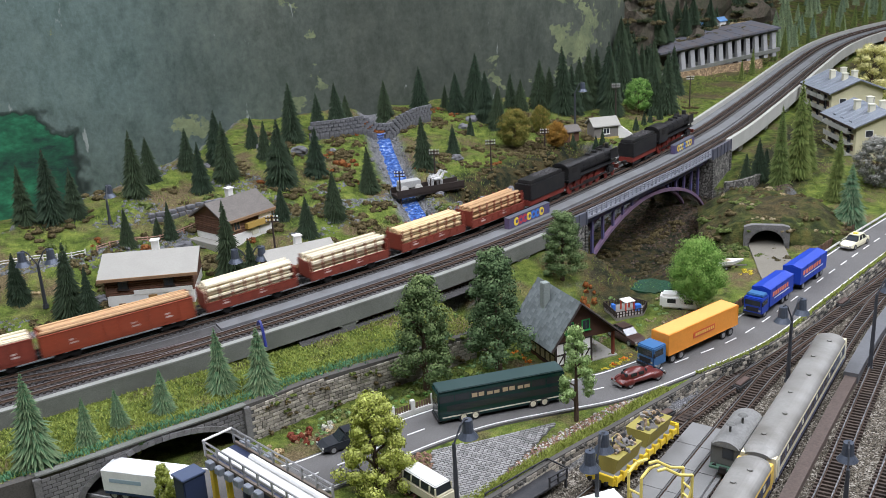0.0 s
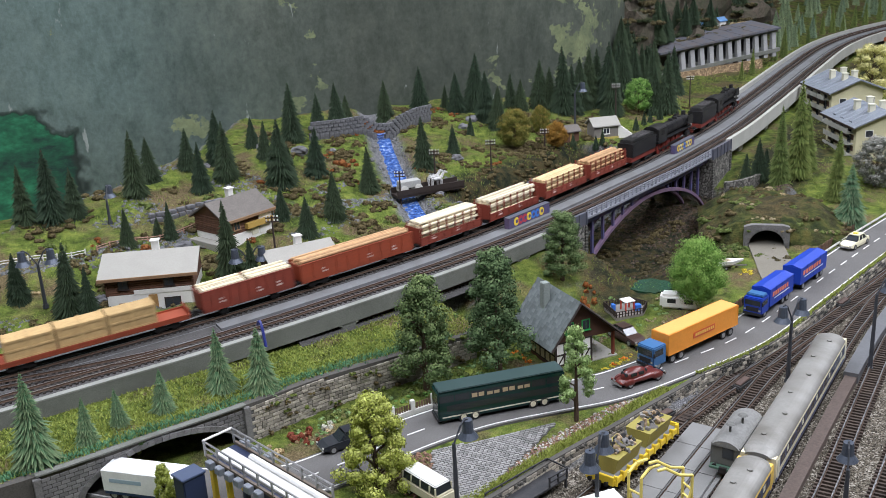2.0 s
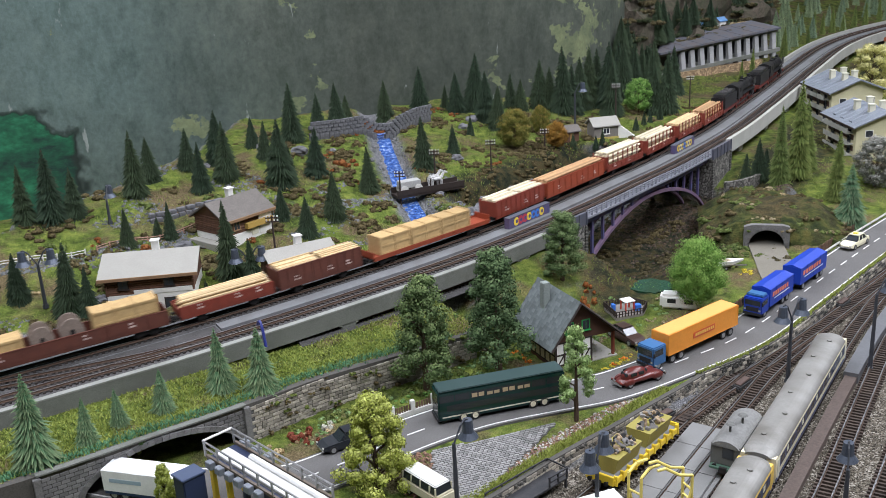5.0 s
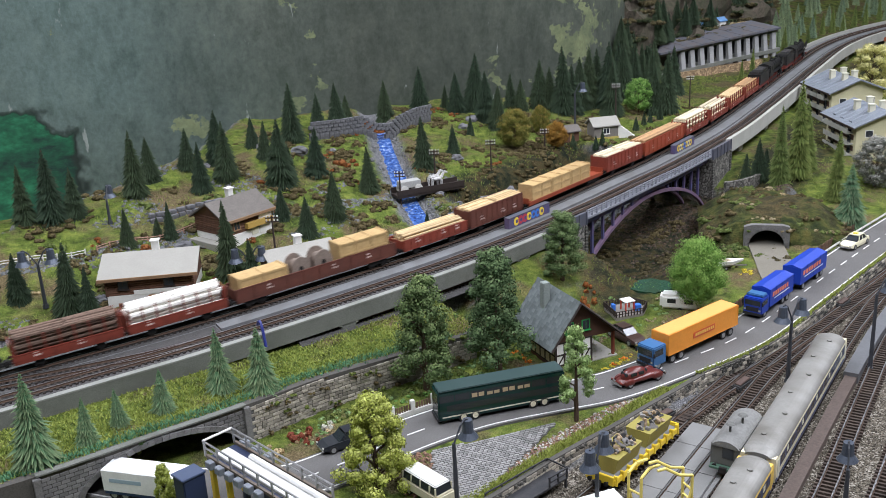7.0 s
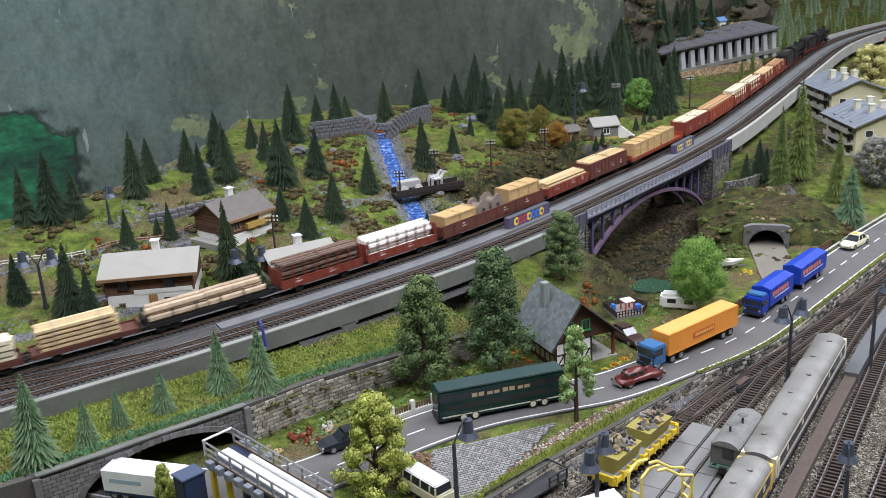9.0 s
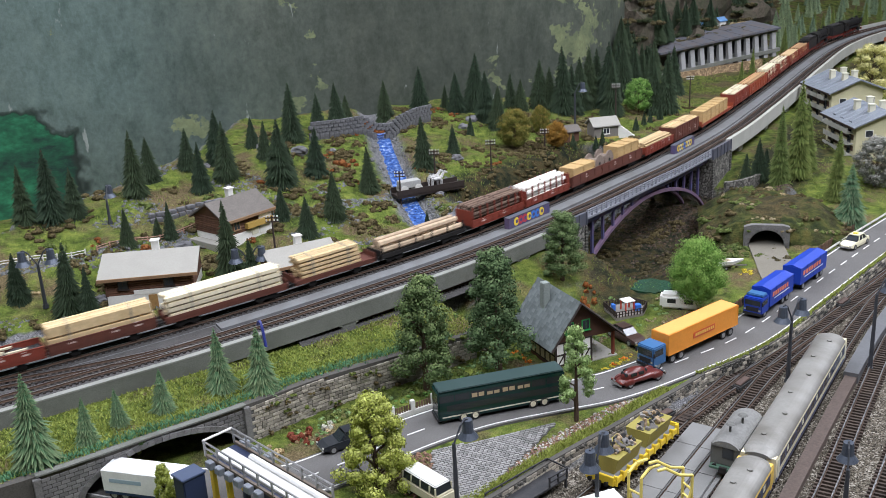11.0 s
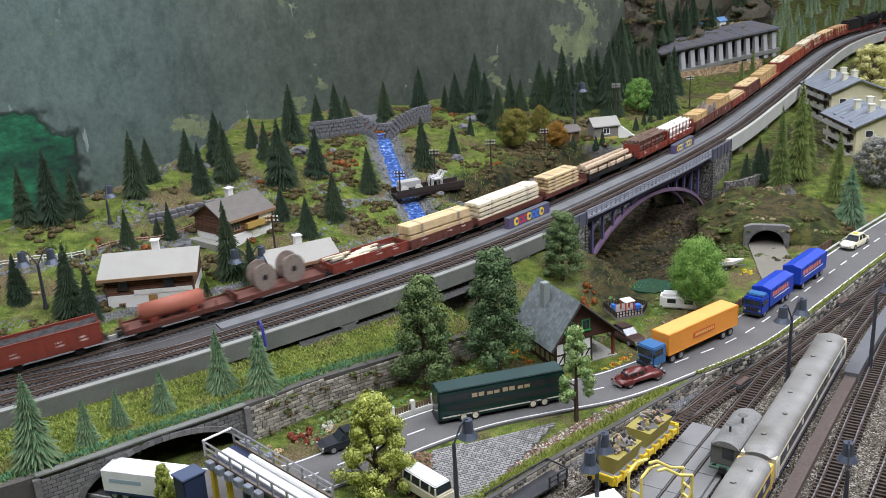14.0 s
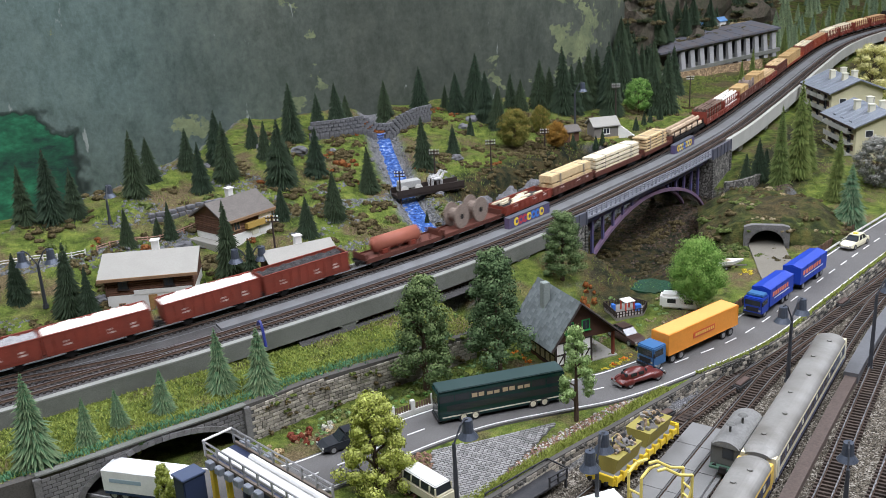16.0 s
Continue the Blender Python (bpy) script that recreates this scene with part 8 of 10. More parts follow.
def rubble_heap(t, x, z, rx, ry, n, seed):
    rr = random.Random(seed)
    for i in range(n):
        bm = bmesh.new()
        a, q = rr.uniform(0, 6.28), math.sqrt(rr.random())
        s_ = rr.uniform(0.18, 0.42)
        box(bm, -s_, s_, -s_ * 0.7, s_ * 0.7, -s_ * 0.4, s_ * 0.4, s_ * 0.15)
        bmesh.ops.rotate(bm, cent=(0, 0, 0), matrix=Euler((rr.uniform(0, 3), rr.uniform(0, 3), rr.uniform(0, 3))).to_matrix(), verts=bm.verts)
        bmesh.ops.translate(bm, vec=(x + rx * q * math.cos(a), ry * q * math.sin(a), z + 0.75 * (1 - q) + rr.uniform(-0.1, 0.1)), verts=bm.verts)
        part("rubble_piece", bm, (RUBBLE_GREY, RUBBLE_DARK, RUBBLE_TAN)[i % 3], t)


RUBBLE_GREY = mat("grey_scrap", (0.22, 0.21, 0.20), 0.8, grain=900, vary=0.3)
RUBBLE_DARK = mat("dark_scrap", (0.06, 0.06, 0.06), 0.6, 0.3, grain=900, vary=0.4)
RUBBLE_TAN = mat("tan_scrap", (0.36, 0.27, 0.17), 0.8, grain=900, vary=0.3)


def yellow_wagon():
    s = float(T1.near([(0.1085, 0.522)])[0][0])
    p, h = T1.at(s, 0, YRAIL)
    t = thing("skip_wagon", pose(p.x, p.y, p.z, 0, 0, h), "yellow flat wagon with two rubble-filled skips", "freight wagon")
    hl = 6.2
    running_gear(t, 2 * hl, 2, YELLOW)
    part("deck", boxed(-hl, hl, -1.5, 1.5, 1.2, 1.36, 0.03), gloss("grey_deck_paint", (0.2, 0.2, 0.19), 0.7), t)
    for y in (-1.5, 1.5):
        b = part("side_beam", boxed(-hl, hl, y - 0.1, y + 0.1, 0.85, 1.45, 0.04), YELLOW, t)
        for i in range(11):
            x = -hl + 0.3 + i * (2 * hl - 0.6) / 10
            part("post", boxed(x - 0.12, x + 0.12, y - 0.2, y + 0.2, 0.7, 1.75, 0.04), YELLOW, b)
    for x in (-hl, hl):
        part("headstock", boxed(x - 0.12, x + 0.12, -1.5, 1.5, 0.8, 1.75, 0.04), YELLOW, t)
    olive = gloss("olive_skip_paint", (0.30, 0.26, 0.06), 0.6)
    for i, x in enumerate((-3.0, 2.9)):
        bm = bmesh.new()
        loft(bm, [(x - 2.2, [(-1.35, 3.0), (1.35, 3.0), (0.9, 1.36), (-0.9, 1.36)]), (x + 2.2, [(-1.35, 3.0), (1.35, 3.0), (0.9, 1.36), (-0.9, 1.36)])])
        part("skip", bm, olive, t)
        rubble_heap(t, x, 3.0, 2.0, 1.2, 34, i)


yellow_wagon()


def grey_van():
    s = 0.11
    w = Way([(0.112, 0.432), (0.163, 0.508), (0.20, 0.562)])
    p, h = w.at(w.near([(0.170, 0.519)])[0][0], 0, YRAIL)
    t = thing("goods_van", pose(p.x, p.y, p.z, 0, 0, h), "weathered grey goods van with arched roof", "freight wagon")
    G = gloss("weathered_grey_paint", (0.13, 0.13, 0.12), 0.7)
    running_gear(t, 7.0, 2, G)
    b = part("body", boxed(-3.5, 3.5, -1.4, 1.4, 1.1, 3.2, 0.04), G, t)
    bm = bmesh.new()
    loft(bm, [(x, [(1.5 * math.sin(a), 2.55 + 1.15 * math.cos(a)) for a in np.linspace(-1.1, 1.1, 13)]) for x in (-3.7, 3.7)])
    part("roof", bm, mat("grey_van_roof", (0.2, 0.2, 0.19), 0.7, grain=500, vary=0.2), t)
    part("end_window", boxed(-3.53, -3.48, -0.75, 0.2, 1.9, 2.9), GLASS, b)
    part("window_frame", boxed(-3.52, -3.49, -0.85, 0.3, 1.8, 3.0), RUBBLE_DARK, b)
    for x, y in ((-1.6, 0.2), (0.6, -0.3)):
        bm = bmesh.new()
        rod(bm, (x, y, 3.6), (x, y, 4.5), 0.12, seg=8)
        rod(bm, (x, y, 4.5), (x, y, 4.62), 0.5, 0.3, seg=12)
        part("roof_vent", bm, G, t)
    part("step_board", boxed(-4.2, -3.5, -1.3, 1.3, 0.9, 1.1), gloss("green_step", (0.06, 0.12, 0.08), 0.7), t)
    track("yard_track", w, 0.0, 0.0, w.length, YRAIL, YARD_LABEL, None, (0, 0), 0.0040, None, RUST_TIE)


grey_van()
SLAB = mat("grey_concrete_slab", (0.195, 0.195, 0.19), 0.85, grain=1300, vary=0.12, big=60, dirt=(0.15, 0.15, 0.14), dirty=0.5)
for i, o in enumerate((0.0125, -0.0125, 0.0)):
    for k in range(5):
        w = 0.0068 if o else 0.0034
        tagged(part("pit_slab", mesh_of(sweep, T2, [(o + w, YRAIL - 0.0004), (o + w, YRAIL - 0.005), (o - w, YRAIL - 0.005), (o - w, YRAIL - 0.0004)], 0.012 + k * 0.028, 0.0395 + k * 0.028), SLAB, k=1),
               "grey concrete slab beside the inspection pit", "slab", "inspection pit slabs")
tagged(part("barrow_crossing", mesh_of(sweep, T3, [(-0.013, YRAIL + 0.0008), (-0.013, -0.012), (-0.021, -0.012), (-0.021, YRAIL + 0.0008)], 0.08, 0.30), mat("brown_boards", (0.13, 0.10, 0.085), 0.8, grain=600, vary=0.25, big=90), k=1),
       "brown boarded strip between the yard tracks", "boards", kind="structure")
tagged(part("platform_strip", mesh_of(sweep, T3, [(-0.012, YRAIL + 0.0035), (-0.012, -0.012), (-0.022, -0.012), (-0.022, YRAIL + 0.0035)], 0.30, 0.52), mat("pale_silver_platform", (0.20, 0.205, 0.215), 0.35, 0.3, grain=500, vary=0.12, big=60), k=1),
       "pale silvery platform strip beside the track", "platform", kind="structure")
rnd = random.Random(2)
for x, y, h in ((0.140, 0.578, 38), (0.205, 0.618, 45), (0.222, 0.660, 45), (0.300, 0.745, 45), (0.330, 0.752, 45)):
    t = thing("point_motor", pose(x, y, -0.009, 0, 0, h), "dark point motor box beside the track", "point motor", "point motors")
    part("case", boxed(-1.6, 1.6, -0.5, 0.5, 0, 0.8, 0.15), RUBBLE_DARK, t)
    part("lid", boxed(-1.2, 1.2, -0.4, 0.4, 0.8, 0.95, 0.05), mat("brown_lid", (0.09, 0.06, 0.05), 0.7), t)
t = thing("equipment_case", pose(0.253, 0.475, -0.009, 0, 0, 58), "long grey equipment case beside the track", "case")
part("case", boxed(-3, 6, -0.8, 0.8, 0, 2.0, 0.1), gloss("dark_grey_case", (0.11, 0.11, 0.12), 0.5), t)
part("cable_reel", boxed(-4.2, -3.1, -0.6, 0.6, 0, 0.9, 0.2), gloss("pale_cable", (0.5, 0.6, 0.62), 0.5), t)

# ---- lamps, poles, fences ----
LAMP_DARK = mat("dark_grey_lamp_paint", (0.06, 0.065, 0.075), 0.5, 0.2, grain=900, vary=0.2)
LAMP_GREY = mat("blue_grey_lamp_shade", (0.085, 0.10, 0.13), 0.4, 0.3, grain=900, vary=0.2)
LAMP_GLASS = mat("milky_lamp_glass", (0.6, 0.6, 0.58), 0.3)


def lamp_post(place, heading, h, arms, label):
    """A lattice lamp post with bell lamps on bent arms."""
    t = thing("street_lamp", pose(*place, 0, 0, heading), label, "lamp", "lamp posts")
    bm = bmesh.new()
    rod(bm, (0, 0, 0), (0, 0, h), 0.26, 0.16, 8)
    rod(bm, (0, 0, 0), (0, 0, 0.5), 0.4, 0.35, 8)
    part("post", bm, LAMP_DARK, t)
    for sgn in arms:
        bm = bmesh.new()
        pts = [(0, 0, h - 0.1), (sgn * 0.9, 0, h + 1.5), (sgn * 1.4, 0, h + 1.9), (sgn * 1.7, 0, h + 1.8)]
        for a, b in zip(pts, pts[1:]):
            rod(bm, a, b, 0.09, seg=6)
        a = part("arm", bm, LAMP_DARK, t)
        bm = bmesh.new()
        x, z = sgn * 1.7, h + 1.75
        rod(bm, (x, 0, z - 1.2), (x, 0, z), 0.55, 0.45, 12)
        rod(bm, (x, 0, z - 1.75), (x, 0, z - 1.2), 0.95, 0.55, 14)
        part("shade", bm, LAMP_GREY, a)
        bm = bmesh.new()
        rod(bm, (x, 0, z - 2.0), (x, 0, z - 1.76), 0.3, 0.6, 10)
        part("bulb_glass", bm, LAMP_GLASS, a)
    return t


lamp_post((0.000, 0.480, 0.0), 38, 6.2, (1,), "dark gooseneck lamp post on the forecourt")
lamp_post((0.078, 0.470, -0.009), 60, 6.2, (1, -1), "double-armed bell lamp post in the yard")
lamp_post((0.2385, 0.622, -0.009), 35, 8.0, (1, -1), "double-armed bell lamp post beside the track")
lamp_post((0.2135, 0.462, -0.009), 70, 4.6, (1,), "bell lamp post between the yard tracks")
lamp_post((0.3015, 0.633, -0.009), 20, 9.5, (1,), "tall dark lamp post at the yard edge")
lamp_post((-0.313, 0.717, drop(-0.313, 0.717)), 10, 5.8, (1, -1), "dark double-armed lamp post by the chalet")
lamp_post((-0.157, 0.749, drop(-0.157, 0.749)), 10, 3.2, (1, -1), "dark double-armed lamp post by the line")
lamp_post((0.177, 1.231, drop(0.177, 1.231)), 10, 7.8, (1,), "tall bell lamp post beyond the line")
lamp_post((-0.302, 0.859, drop(-0.302, 0.859)), 90, 3.6, (1,), "short dark lamp post in the meadow")
WOODPOLE = mat("dark_pole_wood", (0.05, 0.035, 0.028), 0.85, grain=900, vary=0.3)
INSUL = mat("white_insulator", (0.7, 0.7, 0.68), 0.4)


def telegraph_pole(x, y, h):
    t = thing("telegraph_pole", Matrix.Translation((x, y, drop(x, y))), "dark wooden telegraph pole with crossarms", "pole", "telegraph poles")
    h /= K
    bm = bmesh.new()
    rod(bm, (0, 0, 0), (0, 0, h), 0.16, 0.11, 7)
    part("pole", bm, WOODPOLE, t)
    for z in (h - 0.3, h - 0.85):
        c = part("crossarm", boxed(-0.9, 0.9, -0.08, 0.08, z - 0.08, z + 0.08), WOODPOLE, t)
        for q in (-0.75, -0.3, 0.3, 0.75):
            part("insulator", boxed(q - 0.09, q + 0.09, -0.09, 0.09, z + 0.08, z + 0.34, 0.03), INSUL, c)


for x, y, h in ((-0.144, 0.799, 0.040), (0.058, 1.049, 0.035), (-0.040, 0.960, 0.036), (-0.004, 1.022, 0.031), (0.238, 1.279, 0.049), (0.360, 1.372, 0.044), (0.128, 1.142, 0.024)):
    telegraph_pole(x, y, h)


def fence(name, label, way, s0, s1, m, rails, h, gap, z=None, off=0.0, w=0.0005):
    """Posts and rails along a way over the ground."""
    t = thing(name, Matrix(), label, "fence")
    n = max(1, int((s1 - s0) / gap))
    ground = lambda s: z if z is not None else drop(*way.at(s, off)[0][:2])
    for i in range(n + 1):
        s = s0 + (s1 - s0) * i / n
        p, a = way.at(s, off, ground(s))
        o = part("post", boxed(-w, w, -w, w, -0.001, h), m, t, k=1)
        o.matrix_basis = pose(p.x, p.y, p.z, 0, 0, a)
    for r in rails:
        bm = bmesh.new()
        prev = None
        for i in range(n + 1):
            s = s0 + (s1 - s0) * i / n
            p = way.at(s, off, ground(s) + r)[0]
            if prev is not None:
                rod(bm, prev, p, w * 0.8, seg=5)
            prev = p
        part("rail", bm, m, t, k=1)
    return t


WHITE_WOOD_F = mat("white_fence_paint", (0.68, 0.67, 0.62), 0.7, grain=900, vary=0.15, big=200, dirty=0.3)
BROWN_FENCE = mat("brown_fence_wood", (0.14, 0.085, 0.055), 0.85, grain=900, vary=0.3, island=0.4)
lane = Way([(-0.46, 0.755), (-0.38, 0.775), (-0.31, 0.805), (-0.26, 0.835), (-0.20, 0.875), (-0.16, 0.90)])
fence("wooden_fence", "white wooden rail fence along the meadow path", lane, 0.0, 0.16, WHITE_WOOD_F, (0.0025, 0.0048), 0.006, 0.011)
fence("wooden_fence", "pinkish wooden rail fence along the meadow path", lane, 0.17, lane.length, mat("pink_wood", (0.42, 0.25, 0.18), 0.8, grain=900), (0.0025, 0.0045), 0.0055, 0.011)
fence("steel_railing", "grey steel railing behind the far track", MAIN, S_BASE + 0.60, S_BASE + 0.80, GREY_RAIL, (0.003, 0.006), 0.0068, 0.012, None, 0.032, 0.0004)
fence("wire_fence", "green wire fence behind the line", MAIN, S_BASE + 0.92, S_BASE + 1.12, mat("green_wire", (0.05, 0.14, 0.09), 0.7), (0.002, 0.004, 0.006), 0.007, 0.012, None, 0.045, 0.0003)
s0 = float(ROAD.near([(0.165, 0.643)])[0][0])
t = thing("picket_fence", Matrix(), "brown wooden picket fence along the road", "fence")
for i in range(150):
    p, a = ROAD.at(s0 + 0.055 + i * 0.0021, 0.0295, 0.0)
    o = part("picket", boxed(-0.0008, 0.0008, -0.0004, 0.0004, -0.001, 0.0072 + 0.0006 * math.sin(i * 2.7)), BROWN_FENCE, t, k=1)
    o.matrix_basis = pose(p.x, p.y, p.z, 0, rnd.uniform(-3, 3), a)
part("fence_rail", mesh_of(sweep, ROAD, [(0.0302, 0.0055), (0.0302, 0.0045), (0.0298, 0.0045), (0.0298, 0.0055)], s0 + 0.055, s0 + 0.37), BROWN_FENCE, t, k=1)
s2 = float(ROAD.near([(0.348, 0.83)])[0][0])
t = thing("guard_rail", Matrix(), "white crash barrier along the road", "guard rail")
part("beam", mesh_of(sweep, ROAD, [(0.0228, 0.0052), (0.0228, 0.0032), (0.0222, 0.0030), (0.0218, 0.0042), (0.0222, 0.0054)], s2, ROAD.length), WHITE_WOOD_F, t, k=1)
for i in range(14):
    p, a = ROAD.at(s2 + 0.004 + i * 0.02, 0.0224, 0.001)
    o = part("post", boxed(-0.0005, 0.0005, -0.0005, 0.0005, 0, 0.0045), RIM, t, k=1)
    o.matrix_basis = pose(p.x, p.y, p.z, 0, 0, a)
s3 = float(ROAD.near([(-0.04, 0.55)])[0][0])
t = thing("bridge_parapet", Matrix(), "white post and wood parapet beside the road", "parapet")
part("wall", mesh_of(sweep, ROAD, [(0.0262, 0.0035), (0.0262, -0.003), (0.0235, -0.003), (0.0235, 0.0035)], s3, s3 + 0.045), WHITE_WOOD_F, t, k=1)
for i in range(4):
    p, a = ROAD.at(s3 + i * 0.015, 0.0248, 0.003)
    o = part("post", boxed(-0.0016, 0.0016, -0.0014, 0.0014, 0, 0.0075, 0.0002), WHITE_WOOD_F, t, k=1)
    o.matrix_basis = pose(p.x, p.y, p.z, 0, 0, a)
for i in range(24):
    p, a = ROAD.at(s3 + 0.001 + i * 0.0018, 0.0248, 0.0035)
    o = part("slat", boxed(-0.0006, 0.0006, -0.0003, 0.0003, 0, 0.0045), BROWN_FENCE, t, k=1)
    o.matrix_basis = pose(p.x, p.y, p.z, 0, 0, a)

# ---- buildings ----
LOG_BROWN = mat("brown_log_wall", (0.15, 0.075, 0.045), 0.8, grain=700, vary=0.25, big=150, dirt=(0.08, 0.045, 0.03), dirty=0.5, island=0.3)
ROOF_PALE = mat("pale_grey_roof_felt", (0.33, 0.32, 0.285), 0.85, grain=900, vary=0.1, big=60, dirt=(0.28, 0.27, 0.24), dirty=0.5)
ROOF_SLATE = mat("grey_green_slate", (0.16, 0.185, 0.185), 0.75, grain=900, vary=0.15, big=100, dirt=(0.10, 0.11, 0.11), dirty=0.5, island=0.3)
ROOF_BROWN = mat("brown_grey_shingle_roof", (0.15, 0.135, 0.12), 0.8, grain=900, vary=0.25, big=120, dirty=0.4)
PLASTER = mat("white_house_plaster", (0.78, 0.77, 0.73), 0.8, grain=900, vary=0.06, big=90, dirt=(0.55, 0.53, 0.48), dirty=0.4)
TIMBER = mat("black_brown_timber", (0.035, 0.025, 0.02), 0.8, grain=900, vary=0.3)
BARGE = mat("brown_bargeboard", (0.28, 0.17, 0.09), 0.75, grain=900, vary=0.2)
DOOR_WOOD = mat("ochre_door_wood", (0.34, 0.20, 0.07), 0.7, grain=700, vary=0.2)
PANE = mat("dark_window_pane", (0.035, 0.04, 0.05), 0.12, spec=0.6)


def window(t, x, z, w, h, y, frame_m, name="window"):
    """A framed window set on a wall that faces -y."""
    f = part(name, boxed(x - w / 2 - 0.12, x + w / 2 + 0.12, y - 0.08, y + 0.02, z - 0.12, z + h + 0.12, 0.02), frame_m, t)
    for i in (0, 1):
        a = x - w / 2 + i * w / 2 + 0.04
        part("pane", boxed(a, a + w / 2 - 0.08, y - 0.1, y - 0.07, z, z + h), PANE, f)
    part("sill", boxed(x - w / 2 - 0.2, x + w / 2 + 0.2, y - 0.2, y, z - 0.2, z - 0.12), frame_m, f)


def gable_roof(t, L, D, ze, zr, over, m, thick=0.22, name="roof", fascia=None, cy=0.0, ridge=None):
    """Two roof slabs with their thickness, the ridge along x at y = ridge."""
    ridge = cy if ridge is None else ridge
    for sgn in (-1, 1):
        bm = bmesh.new()
        ye = cy + sgn * (D / 2 + over)
        zo = ze - (zr - ze) * over / (D / 2)
        prism(bm, [(ye, zo), (ridge, zr), (ridge, zr + thick), (ye, zo + thick)], -L / 2 - over, L / 2 + over)
        bmesh.ops.rotate(bm, cent=(0, 0, 0), matrix=Matrix.Rotation(-math.pi / 2, 3, "Z"), verts=bm.verts)
        bmesh.ops.scale(bm, vec=(1, -1, 1), verts=bm.verts)
        for v in bm.verts:
            v.co.y = v.co.y
        bmesh.ops.recalc_face_normals(bm, faces=bm.faces)
        r = part(name, bm, m, t)
        if fascia:
            part("fascia", boxed(-L / 2 - over, L / 2 + over, *sorted((ye, ye + sgn * 0.14)), zo - 0.12, zo + thick + 0.05), fascia, r)


def gable_walls(t, L, D, z0, ze, zr, m, name="wall"):
    """A house shell with gable ends at both ends of x."""
    bm = bmesh.new()
    loft(bm, [(x, [(-D / 2, z0), (D / 2, z0), (D / 2, ze), (0, zr), (-D / 2, ze)]) for x in (-L / 2, L / 2)])
    return part(name, bm, m, t)


def log_courses(t, L, D, z0, z1):
    n = int((z1 - z0) / 0.28)
    for i in range(n):
        z = z0 + (i + 0.5) * (z1 - z0) / n
        bm = bmesh.new()
        rod(bm, (-L / 2 - 0.25, -D / 2, z), (L / 2 + 0.25, -D / 2, z), 0.16, seg=6)
        part("log", bm, LOG_BROWN, t)
        bm = bmesh.new()
        rod(bm, (L / 2, -D / 2 - 0.25, z), (L / 2, D / 2 + 0.25, z), 0.16, seg=6)
        part("log", bm, LOG_BROWN, t)
        bm = bmesh.new()
        rod(bm, (-L / 2, -D / 2 - 0.25, z), (-L / 2, D / 2 + 0.25, z), 0.16, seg=6)
        part("log", bm, LOG_BROWN, t)


def chimney(t, x, y, z0, z1, w=0.45, m=None):
    c = part("chimney", boxed(x - w, x + w, y - w, y + w, z0, z1, 0.03), m or PLASTER, t)
    part("chimney_cap", boxed(x - w - 0.12, x + w + 0.12, y - w - 0.12, y + w + 0.12, z1, z1 + 0.15), m or PLASTER, c)


def chalet(place, heading, L, D, base, ze, zr, roof, label, over=0.9, pz=None, variant=0):
    t = thing("chalet", pose(*place, 0, 0, heading), label, "house", "chalets")
    gable_walls(t, L, D, base, ze, zr, LOG_BROWN)
    part("plinth", boxed(-L / 2 - 0.1, L / 2 + 0.1, -D / 2 - 0.22, D / 2 + 0.1, -1.5, base, 0.04), PLASTER, t)
    log_courses(t, L, D, base, ze)
    gable_roof(t, L, D, ze, zr, over, roof, fascia=BARGE)
    chimney(t, 0.4, D * 0.12, ze + 0.4, zr + 1.1)
    if variant == 0:
        part("door", boxed(-0.3, 0.8, -D / 2 - 0.28, -D / 2 - 0.2, -0.9, base - 0.15, 0.02), DOOR_WOOD, t)
        part("porch_wall", boxed(-2.0, L / 2, -D / 2 - 0.3, -D / 2 - 0.1, base, base + 0.55), PLASTER, t)
        window(t, 2.6, -0.6, 1.8, base - 0.2, -D / 2 - 0.24, TIMBER)
        window(t, -3.6, -0.3, 0.6, 0.7, -D / 2 - 0.24, BARGE)
        for x in (-3.2, 2.4):
            window(t, x, ze - 1.7, 1.1, 1.0, -D / 2 - 0.16, TIMBER)
    else:
        part("balcony", boxed(-L * 0.1, L / 2, -D / 2 - 0.9, -D / 2 - 0.1, base + 0.4, base + 1.2, 0.03), gloss("ochre_balcony", (0.45, 0.30, 0.07), 0.7), t)
        part("white_wing", boxed(L * 0.22, L / 2 + 0.15, -D / 2 - 0.3, -D / 2 - 0.1, 0.0, ze - 0.3), PLASTER, t)
        part("door", boxed(0.3, 1.4, -D / 2 - 0.35, -D / 2 - 0.2, 0.1, 1.9), CREAM, t)
        part("terrace", boxed(-L / 2 - 1.6, -L / 2, -D / 2 - 1.0, D / 2, -1.0, 0.05, 0.05), ROOF_PALE, t)
        window(t, -L * 0.28, ze - 1.8, 1.0, 1.0, -D / 2 - 0.16, BARGE)
    return t


chalet((-0.233, 0.745, 0.040), 6, 10.4, 8.4, 1.5, 4.1, 5.6, ROOF_PALE, "brown log chalet with pale roof and white base")
chalet((-0.1886, 0.8537, drop(-0.1886, 0.8537) + 0.001), 50, 8.0, 6.6, 0.9, 3.4, 5.3, ROOF_BROWN, "small brown log chalet with grey shingle roof", 0.7, None, 1)
chalet((-0.120, 0.765, 0.036), 28, 8.2, 5.4, 1.5, 3.6, 4.9, ROOF_PALE, "low chalet with pale roof behind the train", 0.7)


